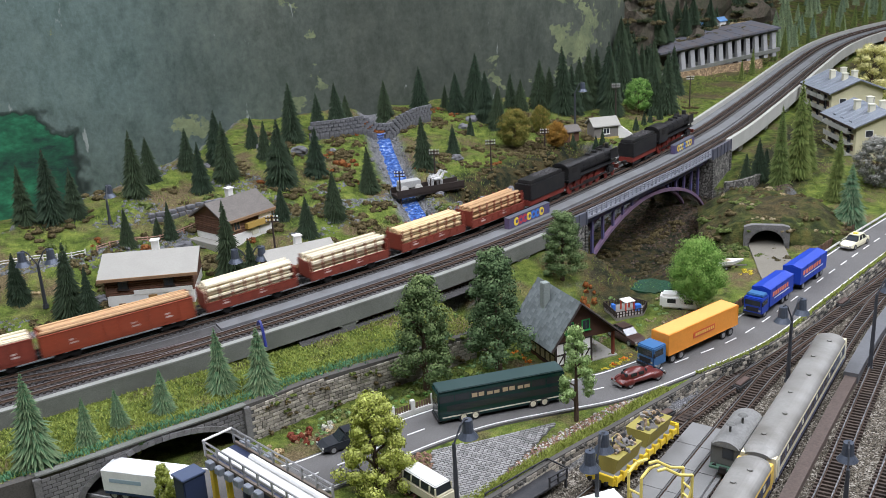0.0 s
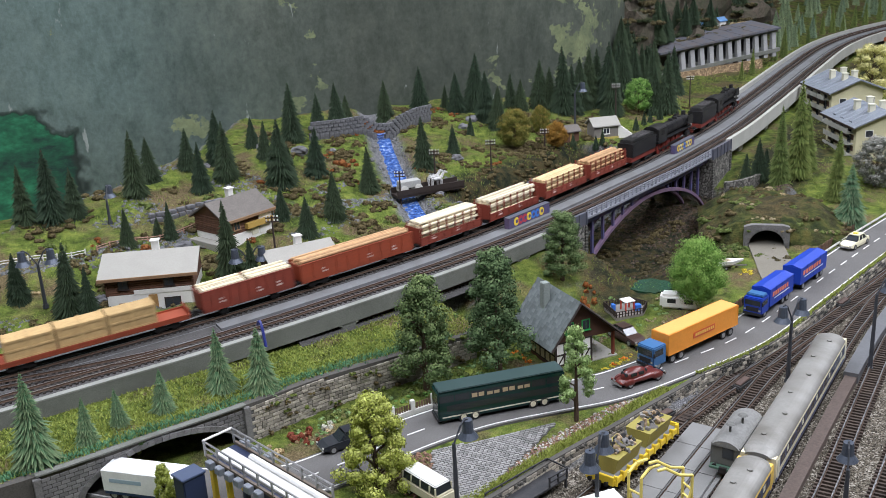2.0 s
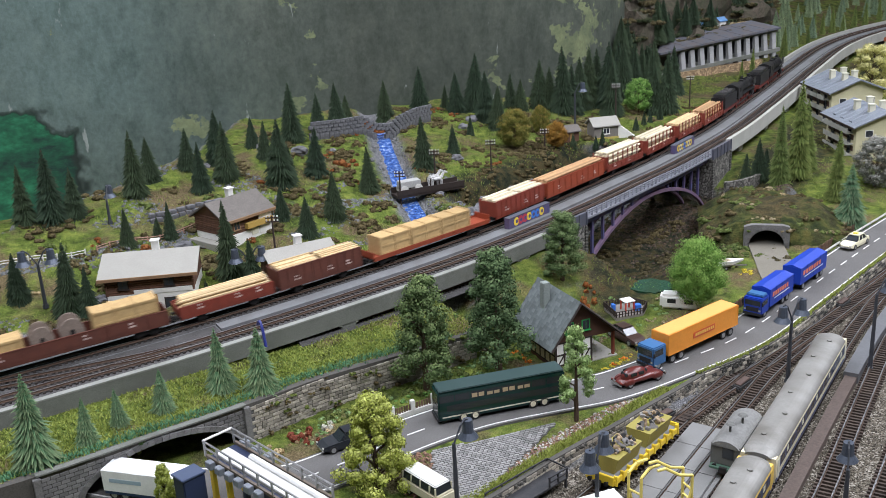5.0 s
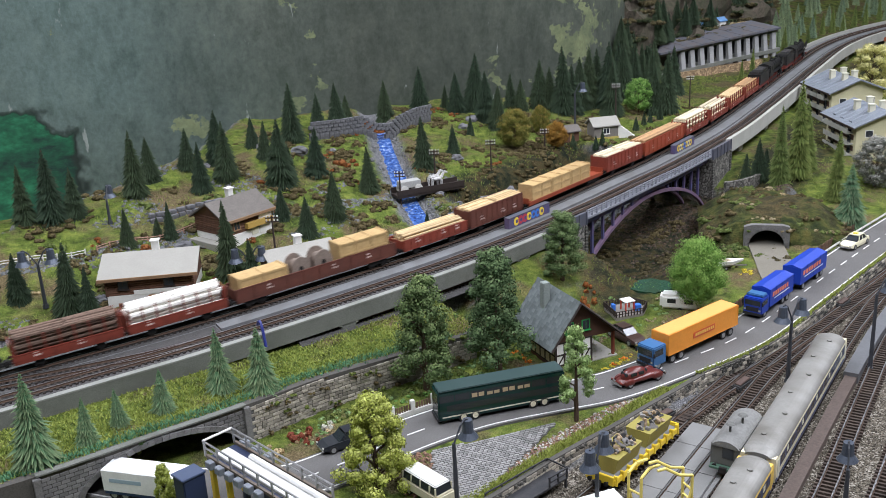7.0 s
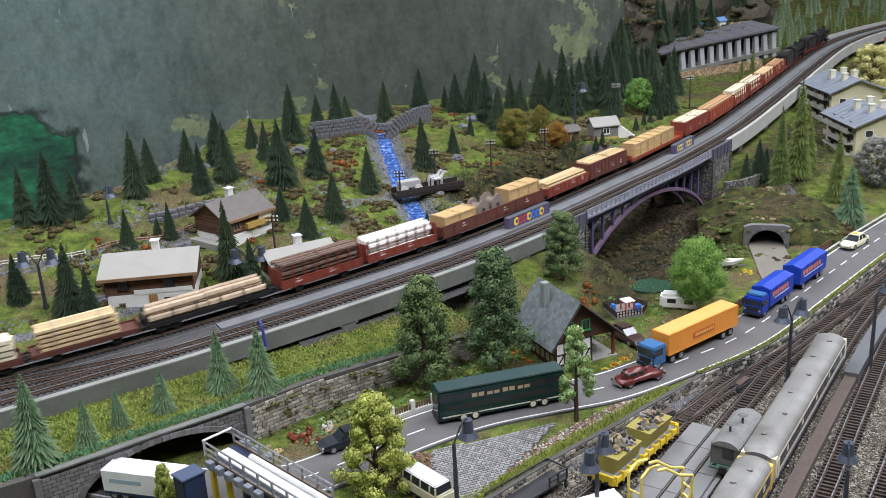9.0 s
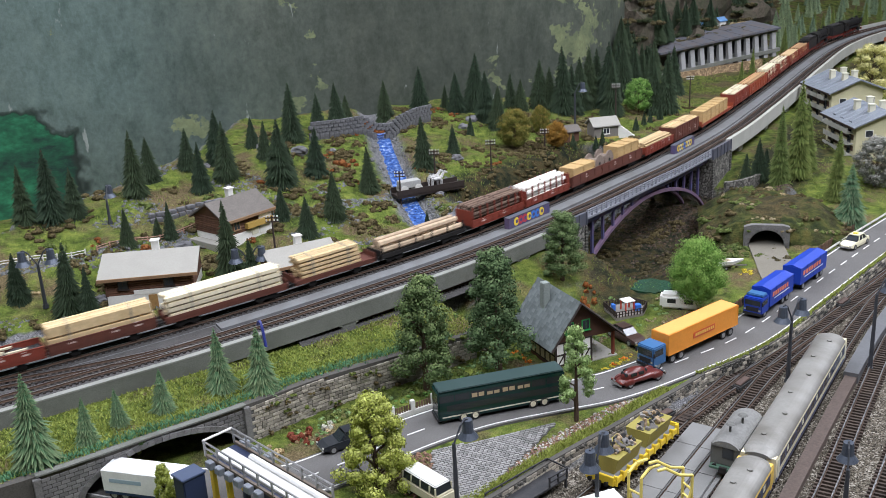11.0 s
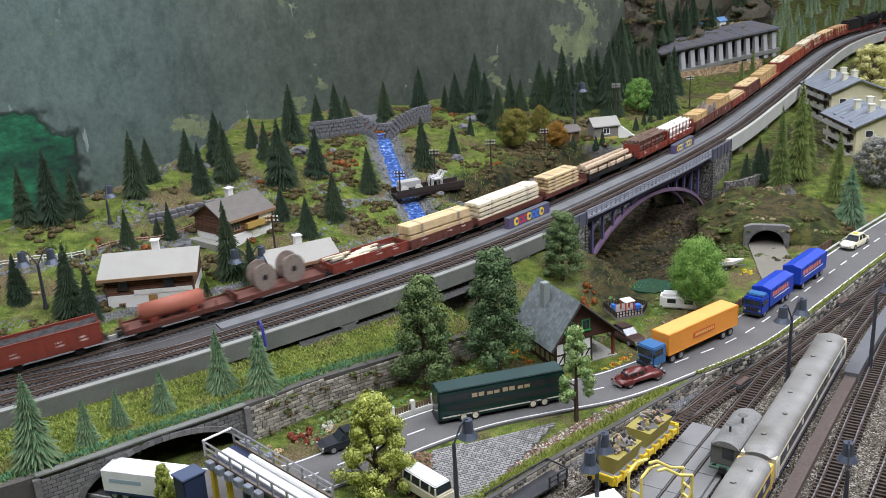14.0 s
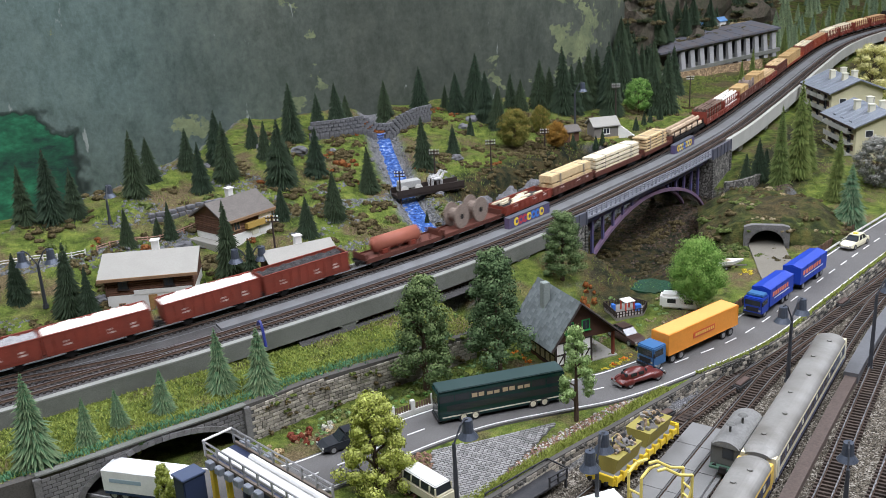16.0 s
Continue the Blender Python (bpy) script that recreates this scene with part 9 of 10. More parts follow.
def timber_house():
    t = thing("timbered_house", pose(0.077, 0.644, 0.0, 0, 0, 23.5), "half-timbered house with steep grey slate roof", "house")
    W, D, ze = 4.9, 8.2, 3.3
    ur, zr = 3.0, 8.0
    # walls: the ridge runs along y, the gable faces -y
    part("wall", boxed(0, W, 0, D, 0, ze), PLASTER, t)
    part("plinth", boxed(-0.08, W + 0.08, -0.08, D + 0.08, -0.5, 0.35), LOG_BROWN, t)
    bm = bmesh.new()
    prism(bm, [(-0.2, ze), (8.3, 3.1), (ur, zr - 0.25)], 0.0, D)
    part("gable", bm, mat("dark_brown_boards", (0.075, 0.035, 0.022), 0.8, grain=700, vary=0.25), t)
    for x in (0.05, 1.2, 2.4, 3.6, 4.85):
        part("timber", boxed(x - 0.12, x + 0.12, -0.06, 0.06, 0.3, ze), TIMBER, t)
    for z in (0.4, 1.7, ze - 0.1):
        part("timber", boxed(0, W, -0.06, 0.06, z - 0.1, z + 0.1), TIMBER, t)
    for x, e in ((0.3, 0.9), (3.7, 0.9)):
        bm = bmesh.new()
        rod(bm, (x, -0.02, 0.4), (x + e, -0.02, 1.7), 0.1, seg=4)
        part("brace", bm, TIMBER, t)
    for y in np.linspace(0.05, D - 0.05, 8):
        part("timber", boxed(-0.06, 0.06, y - 0.12, y + 0.12, 0.3, ze), TIMBER, t)
    for z in (0.4, 1.7, ze - 0.1):
        part("timber", boxed(-0.06, 0.06, 0, D, z - 0.1, z + 0.1), TIMBER, t)
    part("side_panel", boxed(-0.03, 0.03, 0, D, 0.3, ze), gloss("cream_infill", (0.58, 0.52, 0.33), 0.8), t)
    window(t, 3.0, 1.8, 1.0, 1.0, -0.02, TIMBER)
    green = gloss("green_window_frame", (0.03, 0.30, 0.07), 0.6)
    for x in (1.9, 4.1):
        window(t, x, 4.3, 0.9, 1.1, 0.0, green)
    # porch
    for x, y in ((8.0, 0.2), (8.0, D - 0.2)):
        part("porch_post", boxed(x - 0.15, x + 0.15, y - 0.15, y + 0.15, 0, 3.1), mat("red_brown_post", (0.2, 0.05, 0.03), 0.7), t)
    part("porch_floor", boxed(W, 8.4, -0.2, D, -0.3, 0.12), ROOF_PALE, t)
    part("porch_door", boxed(W, W + 0.08, 1.2, 2.3, 0.15, 2.4), mat("red_brown_post", (0.2, 0.05, 0.03)), t)
    # roof: slate courses of single pieces on two slopes
    rr = random.Random(6)
    shared = {}
    for xa, za, side in ((-0.95, 2.75, 0), (9.1, 2.65, 1)):
        d = Vector((xa - ur, 0, za - zr))
        ln = d.length
        bm = bmesh.new()
        nrm = Vector((-d.z, 0, d.x)).normalized()
        if nrm.z < 0:
            nrm = -nrm
        a, b = Vector((ur, -0.8, zr)), Vector((xa, -0.8, za))
        vs = []
        for y in (-0.8, D + 0.8):
            for p in (a, b):
                for o in (0, -0.15):
                    q = p + nrm * o
                    vs.append(bm.verts.new((q.x, y, q.z)))
        bmesh.ops.convex_hull(bm, input=bm.verts)
        r = part("roof_slope", bm, ROOF_SLATE, t)
        rows, cols = (15, 16) if side == 0 else (14, 4)
        for i in range(rows):
            for j in range(cols):
                w = (D + 1.6) / cols
                key = (side, rr.randrange(3))
                if key not in shared:
                    bm = boxed(-ln / rows * 0.62, ln / rows * 0.62, -w / 2 + 0.02, w / 2 - 0.02, 0, 0.06)
                    m = part("shingle", bm, ROOF_SLATE, r)
                    shared[key] = m.data
                    o = m
                else:
                    o = new("shingle", shared[key])
                    o.parent = r
                c = a.lerp(b, (i + 0.5) / rows)
                ang = math.atan2(-d.z, d.x)
                y = -0.8 + w * (j + 0.5) + (0.0 if i % 2 else 0.08)
                q = Vector((c.x, y, c.z)) + nrm * 0.03
                o.matrix_basis = Matrix.Translation(q * K) @ Matrix.Rotation(ang + (-0.035 if side else 0.035) * -1, 4, "Y") @ (Matrix() if nrm.z > 0 and side else Matrix.Rotation(math.pi, 4, "X"))
        for y in (-0.85, D + 0.85):
            bm = bmesh.new()
            rod(bm, (a.x, y, a.z - 0.1), (b.x, y, b.z - 0.1), 0.14, seg=4)
            part("bargeboard", bm, TIMBER, r)
    bm = boxed(1.2, 2.1, 4.6, 5.5, 5.0, 9.0, 0.05)
    part("chimney", bm, mat("grey_green_chimney", (0.25, 0.28, 0.26), 0.85), t)


timber_house()


def apartment(place, heading, L, W, h, label):
    """A long block with metal roof, balconies on the near long side and a cream gable."""
    t = thing("apartment_block", pose(*place, 0, 0, heading), label, "apartment house", "apartment blocks")
    cream = gloss("cream_house_wall", (0.60, 0.56, 0.36), 0.85)
    gable_walls(t, L, W, -1.5, h, h + W * 0.20, cream)
    tin = mat("blue_grey_tin_roof", (0.30, 0.33, 0.38), 0.45, 0.4, grain=500, vary=0.12, big=60, dirt=(0.25, 0.27, 0.3), dirty=0.4)
    brown = mat("brown_balcony_recess", (0.075, 0.043, 0.03), 0.8)
    gable_roof(t, L, W, h, h + W * 0.20, 1.1, tin, 0.25, fascia=TIMBER)
    for i in range(9):
        x = -L / 2 - 1 + (L + 2) * i / 8
        for sgn in (-1, 1):
            bm = bmesh.new()
            rod(bm, (x, 0, h + W * 0.20 + 0.3), (x, sgn * (W / 2 + 1.1), h + 0.3 - 1.1 * 0.4), 0.08, seg=4)
            part("roof_seam", bm, tin, t)
    side = 1
    for k in range(3):
        z = 0.4 + k * (h / 3)
        part("loggia", boxed(-L / 2 + 1.0, L / 2 - 1.0, W / 2 - 0.05, W / 2 + 0.05, z + 0.9, z + h / 3 - 0.3), brown, t)
        for q in range(3):
            x = -L / 2 + 1.2 + q * (L - 2.4) / 3
            b = part("balcony", boxed(x, x + (L - 2.4) / 3 - 0.3, W / 2, W / 2 + 1.3, z, z + 0.2), CONCRETE_PALE, t)
            part("balcony_front", boxed(x, x + (L - 2.4) / 3 - 0.3, W / 2 + 1.2, W / 2 + 1.35, z, z + 1.0), CONCRETE_PALE, b)
            part("balcony_door", boxed(x + 1, x + 2.4, W / 2 + 0.05, W / 2 + 0.1, z + 0.2, z + 2.2), PANE, b)
    for k in range(2):
        for q in (-0.28, 0.28):
            f = part("window", boxed(-L / 2 - 0.08, -L / 2 + 0.02, q * W - 0.8, q * W + 0.8, 1.2 + k * 3.0, 2.6 + k * 3.0), PLASTER, t)
            part("pane", boxed(-L / 2 - 0.1, -L / 2 - 0.07, q * W - 0.68, q * W + 0.68, 1.3 + k * 3.0, 2.5 + k * 3.0), PANE, f)
    for x, y in ((-L * 0.25, 1.5), (L * 0.1, 2.2), (L * 0.3, -1.6), (-L * 0.05, -2.0)):
        chimney(t, x, y, h + 0.5, h + W * 0.2 + 1.0, 0.55, CREAM)


apartment((0.545, 1.208, drop(0.545, 1.208)), 91, 14, 11.5, 6.6, "cream apartment block with balconies and blue-grey roof")
apartment((0.583, 1.385, drop(0.583, 1.385)), 92, 14, 11.5, 7.2, "second apartment block with balconies and tin roof")
t = thing("brick_building", pose(0.94, 1.93, drop(0.94, 1.93) - 0.002, 0, 0, 45), "flat orange-brick building with white trim", "building")
part("wall", boxed(-9, 9, -5, 5, 0, 5.0), gloss("cream_plaster_wall", (0.6, 0.58, 0.5), 0.85), t)
part("parapet", boxed(-9.3, 9.3, -5.3, 5.3, 5.0, 6.2, 0.05), mat("orange_brick", (0.42, 0.13, 0.06), 0.85, grain=900, vary=0.25), t)
for i in range(5):
    part("window", boxed(-8 + i * 3.4, -6 + i * 3.4, -5.06, -4.98, 1.5, 3.5), PANE, t)


def farmhouse():
    z = drop(0.208, 1.207)
    t = thing("farm_shed", pose(0.208, 1.207, z, 0, 0, 12), "small grey shed house with white stairs", "shed")
    gable_walls(t, 5.0, 4.0, 0, 2.6, 3.8, mat("grey_boards", (0.22, 0.20, 0.18), 0.85, grain=700, vary=0.2))
    gable_roof(t, 5.0, 4.0, 2.6, 3.8, 0.4, ROOF_PALE)
    window(t, 0, 1.0, 1.2, 1.0, -2.02, PLASTER)
    part("plinth", boxed(-2.6, 2.6, -2.1, 2.1, -1.0, 0.25), gloss("yellow_plinth", (0.5, 0.4, 0.1), 0.8), t)
    for i in range(7):
        part("step", boxed(2.6 + i * 0.5, 3.1 + i * 0.5, -1.9, -0.6, -0.4, 2.4 - i * 0.38), PLASTER, t)
    t = thing("hut", pose(0.163, 1.185, drop(0.163, 1.185), 0, 0, 20), "small grey-brown wooden hut", "hut")
    gable_walls(t, 3.0, 2.4, 0, 2.2, 3.0, LOG_BROWN)
    gable_roof(t, 3.0, 2.4, 2.2, 3.0, 0.4, ROOF_BROWN)
    part("door", boxed(-0.4, 0.4, -1.25, -1.18, 0, 1.8), DOOR_WOOD, t)


farmhouse()


def gallery():
    """The avalanche gallery on the far line: sloping columns, dark back and a slab roof, on a stone wall."""
    g = Way([(0.36, 1.575), (0.40, 1.60), (0.48, 1.645), (0.585, 1.705), (0.60, 1.714)])
    t = thing("gallery", Matrix(), "concrete avalanche gallery with grey columns and slab roof", "gallery", kind="structure")
    z0 = 0.058
    hgt = lambda s: 0.034 + 0.014 * s / g.length

    def skin(name, prof, m, s0=0.0, s1=g.length):
        part(name, mesh_of(sweep, g, prof, s0, s1, 0.01, rise=lambda s: hgt(s) - 0.034), m, t, k=1)

    # Back wall coloured near black in place of the gallery's inner shade.
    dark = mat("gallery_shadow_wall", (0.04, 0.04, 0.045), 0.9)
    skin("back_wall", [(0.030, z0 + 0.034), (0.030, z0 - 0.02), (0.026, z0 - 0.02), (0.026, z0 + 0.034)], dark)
    slab = mat("blue_grey_slab", (0.10, 0.105, 0.125), 0.7, grain=700, vary=0.15, big=60, dirt=(0.14, 0.10, 0.06), dirty=0.6)
    n = 9
    for i in range(n):
        a, b = g.length * i / n, g.length * (i + 1) / n - 0.0012
        skin("roof_slab", [(-0.006, z0 + 0.035), (-0.006, z0 + 0.032), (0.060, z0 + 0.040), (0.060, z0 + 0.043)], slab, a, b)
    skin("beam", [(0.0, z0 + 0.032), (0.0, z0 + 0.027), (0.004, z0 + 0.027), (0.004, z0 + 0.032)], CONCRETE)
    skin("floor", [(-0.006, z0), (-0.006, z0 - 0.006), (0.028, z0 - 0.006), (0.028, z0)], CONCRETE)
    for i in range(12):
        s = 0.034 + (g.length - 0.046) * i / 11
        p, h = g.at(s, 0.0, z0)
        e = hgt(s) - 0.006
        bm = bmesh.new()
        loft(bm, [(-0.0046, [(-0.005, 0), (0.003, 0), (0.004, e), (-0.0005, e)]), (0.0046, [(-0.005, 0), (0.003, 0), (0.004, e), (-0.0005, e)])])
        c = part("column", bm, mat("grey_column_concrete", (0.33, 0.33, 0.33), 0.85, grain=700, vary=0.2, big=80, dirt=(0.2, 0.2, 0.2), dirty=0.5), t, k=1)
        c.matrix_basis = pose(p.x, p.y, p.z, 0, 0, h)
    tan = stone_material("tan_brick_wall", (0.36, 0.26, 0.15), 300, (0.15, 0.10, 0.06))
    wall = Way([(0.36, 1.46), (0.375, 1.53), (0.40, 1.585), (0.48, 1.635), (0.565, 1.685)])
    tagged(part("gallery_wall", mesh_of(sweep, wall, [(0.0, z0 - 0.0005), (-0.004, 0.02), (0.010, 0.02), (0.010, z0 - 0.0005)], 0, wall.length), tan, k=1), "tan brick retaining wall below the gallery", "wall", kind="structure")

    earth = [(*g.at(g.length * u, 0.030 + 0.05 * w)[0][:2], 0.010 + 0.008 * w, 0.4, z0 + 0.0385 + 0.014 * u) for u, w in ((rg.random() ** 1.5, rg.random()) for _ in range(60))]
    scatter_stuff("gallery_earth", "dry straw-coloured earth and scrub behind the gallery roof", BUSH_TAN, [q for i, q in enumerate(earth) if i % 3 == 0], 41, 0.0014, 110)
    scatter_stuff("gallery_scrub", "brown scrub on the gallery roof", BUSH_BROWN, [q for i, q in enumerate(earth) if i % 3], 42, 0.0014, 110)
    for u, o, tone in ((0.62, 0.085, (0.10, 0.22, 0.42)), (0.72, 0.095, (0.42, 0.10, 0.04)), (0.82, 0.088, (0.10, 0.22, 0.42))):
        p, h = g.at(g.length * u, o, z0 + 0.050)
        hut = thing("cabin", pose(p.x, p.y, p.z, 0, 0, h), "tiny painted cabin above the gallery", "cabin", "cabins above the gallery")
        gable_walls(hut, 2.6, 2.2, -2.0, 1.5, 2.3, PLASTER)
        gable_roof(hut, 2.6, 2.2, 1.5, 2.3, 0.3, gloss("painted_cabin_roof_%d" % int(tone[0] * 100), tone, 0.6))


gallery()

# ---- small things ----
def graffiti_board(s, L, label, colours, seed):
    p, h = MAIN.at(s, -0.0185, DECK + 0.0022)
    t = thing("trackside_box", pose(p.x, p.y, p.z, 0, 0, h), label, "trackside box", "painted trackside boxes")
    b = part("casing", boxed(-L / 2, L / 2, -0.45, 0.45, 0, 1.55, 0.05), BLUE_STEEL, t)
    part("top", boxed(-L / 2, L / 2, -0.5, 0.5, 1.5, 1.62), PLATE, t)
    rr = random.Random(seed)
    n = 7
    for i in range(n):
        x = -L * 0.33 + L * 0.72 * i / n
        bm = bmesh.new()
        rod(bm, (x, -0.45, 0.8), (x, -0.48, 0.8), 0.62, seg=12)
        o = part("painted_shape", bm, colours[i % len(colours)], b)
        bm = bmesh.new()
        rod(bm, (x + 0.1, -0.47, 0.8), (x + 0.1, -0.50, 0.8), 0.28, seg=8)
        part("painted_core", bm, BLUE_STEEL, b)


PY, PR, PB, PP = (gloss(n, c, 0.5) for n, c in (("paint_yellow", (0.8, 0.6, 0.05)), ("paint_red", (0.45, 0.05, 0.08)), ("paint_blue", (0.06, 0.2, 0.65)), ("paint_pale", (0.7, 0.68, 0.5))))
graffiti_board(float(MAIN.near([(0.078, 0.860)])[0][0]), 10.0, "dark blue trackside box with yellow, red and blue paint", (PY, PR, PR, PY, PB, PB, PY), 1)
graffiti_board(float(MAIN.near([(0.2835, 1.105)])[0][0]), 9.0, "dark trackside box with yellow and white paint", (PY, PP, PY, PB, PY, PP, PY), 2)


def cart():
    x, y = -0.024, 0.978
    z = drop(-0.05, 0.965) + 0.004
    t = thing("plank_bridge", pose(-0.012, 0.978, z - 0.0005, 0, 0, 24), "dark wooden plank bridge over the stream", "bridge")
    part("deck", boxed(-6, 6, -1.4, 1.4, -0.4, 0.0), TIMBER, t)
    for y_ in (-1.4, 1.4):
        part("railing", boxed(-6, 6, y_ - 0.1, y_ + 0.1, 0, 0.9), TIMBER, t)
    t = thing("horse_cart", pose(-0.030, 0.970, z, 0, 0, 24), "grey wooden horse cart with spoked wheels", "cart")
    part("body", boxed(-2.0, 1.6, -0.9, 0.9, 0.9, 2.0, 0.05), mat("grey_cart_wood", (0.4, 0.4, 0.38), 0.8), t)
    for xx in (-1.4, 1.1):
        for yy in (-1.0, 1.0):
            bm = bmesh.new()
            rod(bm, (xx, yy - 0.06, 0.7), (xx, yy + 0.06, 0.7), 0.7, seg=14)
            part("wheel", bm, WHITE_WOOD_F, t)
    for k in (0, 1):
        t = thing("horse", pose(-0.030 + 0.030 * math.cos(radians(24)) - 0.004 * k, 0.970 + 0.030 * math.sin(radians(24)) + 0.006 * k, z, 0, 0, 24), "white horse with black patches pulling the cart", "horse", "cart horses")
        W = mat("white_horse_coat", (0.75, 0.74, 0.72), 0.7, grain=300, vary=0.1, big=160, dirt=(0.05, 0.05, 0.05), dirty=0.8)
        bm = bmesh.new()
        box(bm, -1.0, 1.0, -0.35, 0.35, 1.1, 1.9, 0.28)
        part("body", bm, W, t)
        bm = bmesh.new()
        rod(bm, (0.8, 0, 1.6), (1.4, 0, 2.5), 0.3, 0.2, 8)
        part("neck", bm, W, t)
        bm = bmesh.new()
        rod(bm, (1.3, 0, 2.5), (2.0, 0, 2.25), 0.22, 0.12, 8)
        part("head", bm, W, t)
        for xx in (-0.8, 0.8):
            for yy in (-0.25, 0.25):
                bm = bmesh.new()
                rod(bm, (xx, yy, 0), (xx, yy, 1.3), 0.1, 0.16, 6)
                part("leg", bm, W, t)
        bm = bmesh.new()
        rod(bm, (-1.0, 0, 1.7), (-1.3, 0, 0.8), 0.1, 0.04, 6)
        part("tail", bm, TIMBER, t)


cart()


def terrace():
    t = thing("terrace", pose(0.1480, 0.742, 0.0, 0, 0, 20), "boat-shaped wooden terrace with kiosk and railings", "terrace")
    out = [(-3.6, -2.2), (2.0, -2.6), (4.4, 0.0), (2.6, 3.4), (-3.0, 3.6)]
    bm = bmesh.new()
    a = [bm.verts.new((x, y, 0.55)) for x, y in out]
    b = [bm.verts.new((x, y, -0.3)) for x, y in out]
    bm.faces.new(a)
    for i in range(5):
        bm.faces.new((a[i], a[(i + 1) % 5], b[(i + 1) % 5], b[i]))
    bmesh.ops.recalc_face_normals(bm, faces=bm.faces)
    part("deck", bm, mat("grey_deck_boards", (0.24, 0.22, 0.20), 0.85, grain=500, vary=0.2), t)
    for (x0, y0), (x1, y1) in zip(out, out[1:] + out[:1]):
        for z in (1.0, 1.5):
            bm = bmesh.new()
            rod(bm, (x0, y0, z), (x1, y1, z), 0.08, seg=5)
            part("rail", bm, TIMBER, t)
        n = 9
        for i in range(n):
            x, y = x0 + (x1 - x0) * i / n, y0 + (y1 - y0) * i / n
            part("baluster", boxed(x - 0.1, x + 0.1, y - 0.1, y + 0.1, 0.5, 1.55), TIMBER, t)
    red = gloss("red_kiosk_paint", (0.5, 0.06, 0.03), 0.6)
    for x in (-0.7, 1.1):
        for y in (-0.7, 1.1):
            part("kiosk_post", boxed(x - 0.12, x + 0.12, y - 0.12, y + 0.12, 0.5, 2.3), red, t)
    part("kiosk_roof", boxed(-0.95, 1.35, -0.95, 1.35, 2.3, 2.5, 0.06), PLASTER, t)
    part("blue_box", boxed(1.3, 2.5, -1.2, -0.1, 0.55, 1.6, 0.04), gloss("blue_box_paint", (0.04, 0.16, 0.6), 0.5), t)
    t.scale = (0.68, 0.68, 0.75)
    part("blue_door", boxed(-3.0, -2.4, 0.2, 1.0, 0.55, 2.0), gloss("blue_box_paint", (0.04, 0.16, 0.6)), t)


terrace()
# flower beds by the house
for nm, m, spots in (("orange_flowers", leaf_material("orange_blossom", (0.35, 0.07, 0.01), (0.7, 0.2, 0.03), (0.8, 0.4, 0.05)), [(0.128, 0.655, 0.004, 0.8), (0.120, 0.648, 0.003, 0.8), (0.060, 0.664, 0.006, 0.6), (0.052, 0.676, 0.006, 0.5)]),
                     ("yellow_flowers", leaf_material("yellow_blossom", (0.4, 0.3, 0.02), (0.7, 0.55, 0.05), (0.8, 0.7, 0.1)), [(0.112 + 0.006 * i, 0.640 + 0.0052 * i, 0.0035, 0.4) for i in range(8)] + [(0.150, 0.668, 0.007, 0.5), (0.160, 0.68, 0.006, 0.5), (0.03, 0.630, 0.006, 0.4), (0.045, 0.64, 0.005, 0.4), (0.27, 0.82, 0.010, 0.2)])):
    scatter_stuff(nm, "small model flowers beside the house", m, spots, 3, 0.0007, 120)


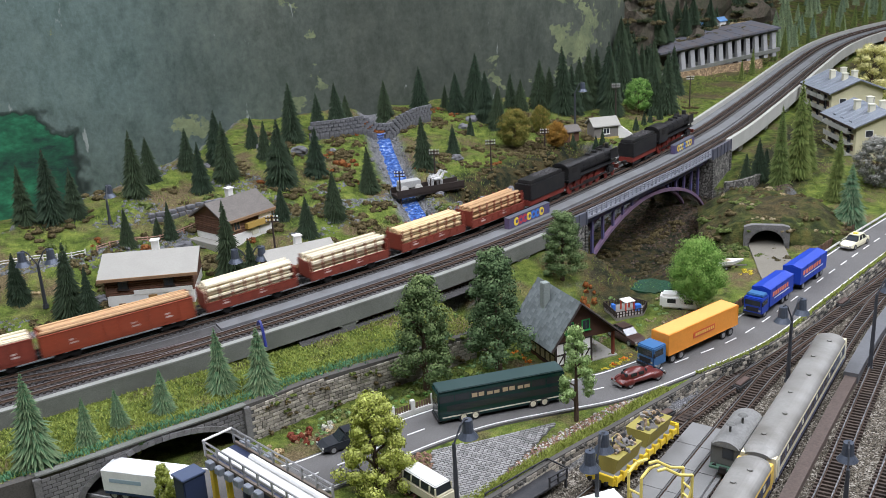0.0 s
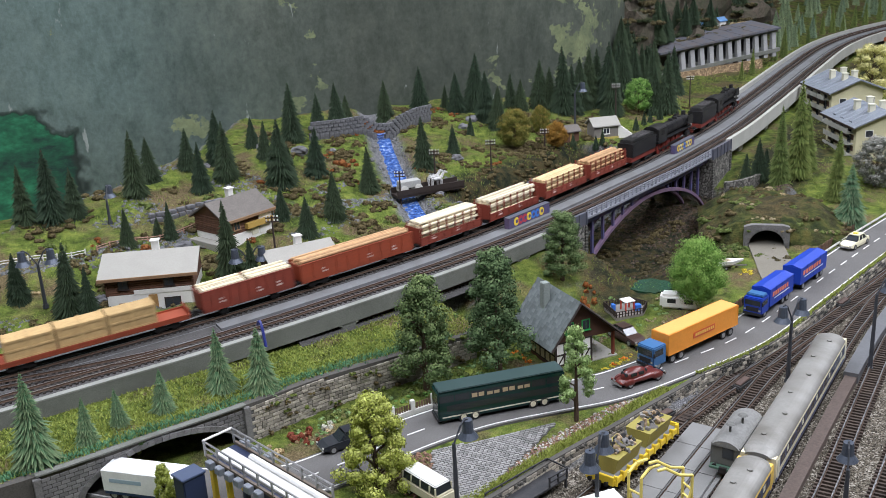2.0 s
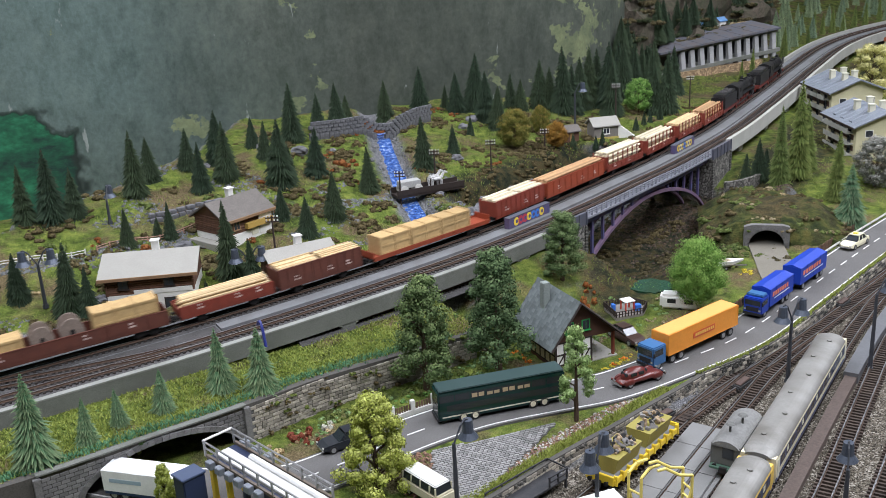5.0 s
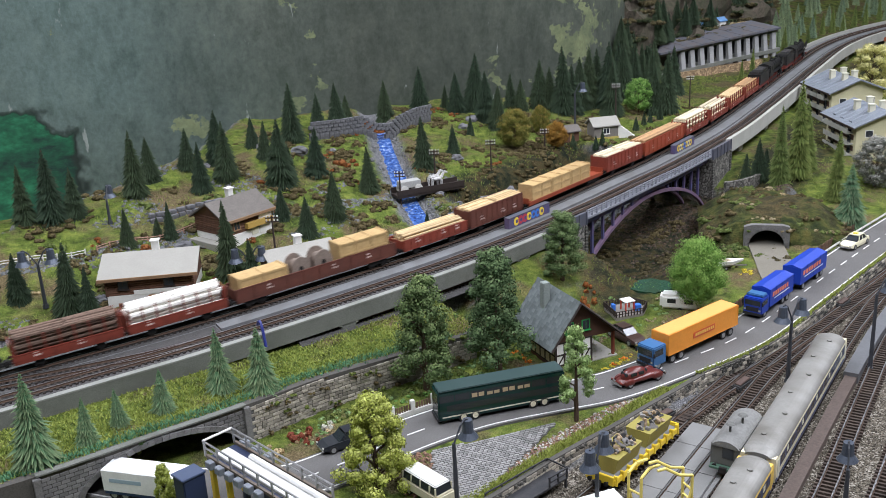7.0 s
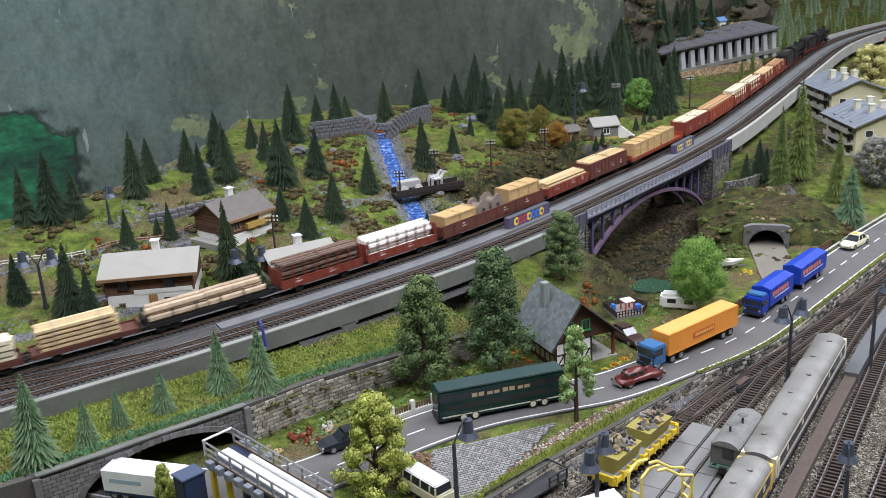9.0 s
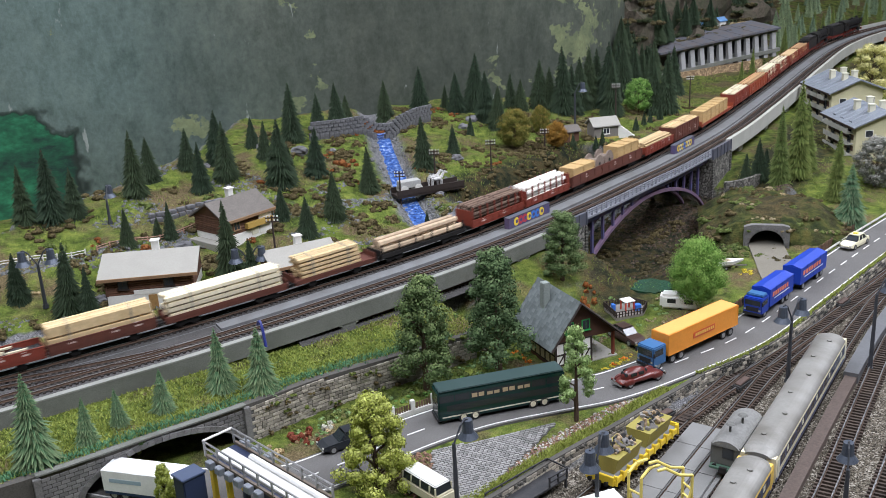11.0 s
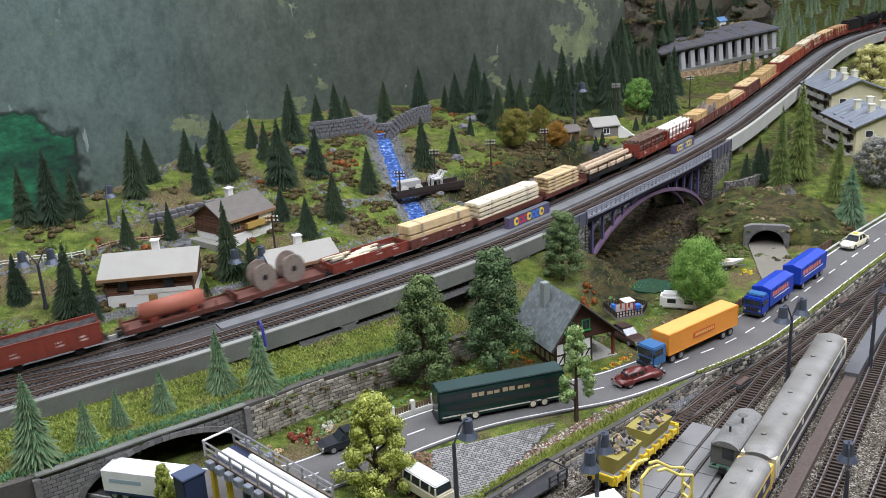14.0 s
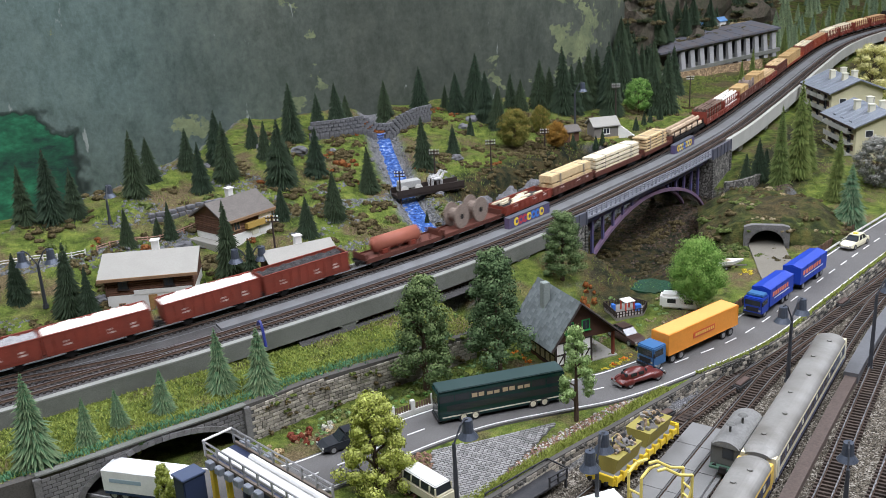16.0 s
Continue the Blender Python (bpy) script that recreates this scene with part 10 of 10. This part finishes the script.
def gantry():
    """The dark footbridge-like loading gantry at the layout's front edge."""
    a, b = Vector((-0.134, 0.500, 0.0)), Vector((-0.072, 0.436, 0.0))
    h = math.degrees(math.atan2(b.y - a.y, b.x - a.x))
    t = thing("loading_gantry", pose(a.x, a.y, 0.0, 0, 0, h), "dark blue loading gantry with grey railings and pale deck", "gantry")
    navy = gloss("navy_gantry_paint", (0.02, 0.03, 0.075), 0.5)
    L = 14.5
    part("girder", boxed(0, L, -1.6, 1.6, 4.1, 5.0, 0.05), navy, t)
    part("deck", boxed(0.3, L, -1.0, 0.6, 5.0, 5.15), gloss("pale_deck_paint", (0.62, 0.62, 0.60), 0.4), t)
    part("pipe", mesh_of(rod, (3.5, 0.9, 5.25), (L, 0.9, 5.25), 0.3, None, 10), gloss("white_pipe_paint", (0.75, 0.75, 0.72), 0.35), t)
    for y in (-1.55, 1.55):
        part("kerb_beam", boxed(0, L, y - 0.12, y + 0.12, 5.0, 5.3), gloss("brown_kerb_beam", (0.16, 0.13, 0.10), 0.6), t)
        for z in (5.9, 6.5):
            bm = bmesh.new()
            rod(bm, (-0.4, y, z), (L, y, z), 0.09, seg=6)
            part("railing_bar", bm, RIM, t)
        for i in range(8):
            part("railing_post", boxed(-0.3 + i * 2.1, -0.12 + i * 2.1, y - 0.08, y + 0.08, 5.0, 6.55), RIM, t)
    bm = bmesh.new()
    rod(bm, (-0.4, -1.55, 6.5), (-0.4, 1.55, 6.5), 0.12, seg=6)
    part("railing_bar", bm, PLASTER, t)
    for i in range(6):
        part("control_box", boxed(0.8 + i * 1.5, 1.7 + i * 1.5, -2.3, -1.7, 4.5, 5.2, 0.05), gloss("grey_control_box", (0.22, 0.24, 0.27), 0.5), t)
        if i < 3:
            part("control_box", boxed(0.2 + i * 1.9, 1.1 + i * 1.9, 1.75, 2.5, 4.6, 5.3, 0.05), gloss("grey_control_box", (0.22, 0.24, 0.27), 0.5), t)
    for x in (0.6, 3.2, 6.0):
        for y in (-1.5, 1.5):
            part("leg", boxed(x - 0.25, x + 0.25, y - 0.2, y + 0.2, -1.0, 4.1), YELLOW if x < 5 else navy, t)
    tw = thing("gantry_tower", pose(-0.147, 0.476, 0.0, 0, 0, h), "dark navy tower beside the loading gantry", "tower")
    part("body", boxed(-0.9, 0.9, -1.2, 1.0, 0.0, 5.0, 0.1), navy, tw)
    part("cap", boxed(-1.0, 1.0, -1.3, 1.1, 5.0, 5.2, 0.05), gloss("dark_blue_cap", (0.05, 0.07, 0.13), 0.5), tw)


gantry()


def yellow_stand(place, heading, pts):
    t = thing("fuel_stand", pose(*place, 0, 0, heading), "yellow tubular fuelling stand in the yard", "stand", "yellow stands")
    tube = gloss("pale_yellow_tube", (0.80, 0.66, 0.16), 0.45)
    for y in (-0.7, 0.7):
        bm = bmesh.new()
        for a, b in zip(pts, pts[1:]):
            rod(bm, (a[0], y, a[1]), (b[0], y, b[1]), 0.14, seg=7)
        part("tube_frame", bm, tube, t)
    for x, z in ((pts[1][0], 0.5), (pts[1][0], 1.6), (pts[1][0], 2.7)):
        bm = bmesh.new()
        rod(bm, (x, -0.7, z), (x, 0.7, z), 0.12, seg=6)
        part("rung", bm, tube, t)
    bm = bmesh.new()
    rod(bm, (pts[1][0] + 0.9, 0.7, 0), (pts[1][0], 0.7, 2.9), 0.12, seg=6)
    part("brace", bm, tube, t)


yellow_stand((0.099, 0.470, -0.009), 40, [(0, 0), (0, 4.4), (1.1, 4.9), (2.6, 4.6)])
yellow_stand((0.129, 0.473, -0.009), 200, [(0, 0), (0, 4.2), (1.4, 4.6), (2.8, 5.6), (3.6, 5.6)])
t = thing("yellow_barrier", pose(-0.088, 0.488, 0.0008, 0, 0, -20), "yellow barrier block beside the road", "barrier")
part("beam", boxed(-2.2, 1.2, -0.25, 0.25, 0, 0.6, 0.05), YELLOW, t)
part("arm", boxed(-0.3, 0.3, -1.4, 1.0, 0.2, 0.8, 0.05), YELLOW, t)
# cable loop hanging over the parapet
c = bmesh.new()
pp, hh = MAIN.at(S_BASE + 0.445, OUT, 0.053 + climb(S_BASE + 0.445))
pts = [pp + Vector((-0.002 + 0.006 * u, -0.010 * u ** 1.2, 0.006 * math.sin(3.0 * u) - 0.014 * u * u)) for u in np.linspace(0, 1.0, 9)]
for a, b in zip(pts, pts[1:]):
    rod(c, a, b, 0.0011, seg=8)
t = tagged(part("cable_bundle", c, gloss("blue_cable", (0.03, 0.04, 0.22), 0.4), None, k=1), "dark blue cable bundle hanging over the parapet", "cable")


def motions():
    """The train runs along the line at a nearly steady speed."""
    for t, front, length in TRAIN:
        half = length * K / 2
        rows = []
        for i in range(33):
            sec = i * 0.5
            s = S_BASE + front + 0.09466 * sec + 0.00006 * sec * sec - half
            if t.name.startswith("steam"):
                s -= 0.35 * K
            rows.append((sec, along(s, half * 0.62)))
        walk(t, rows)


motions()
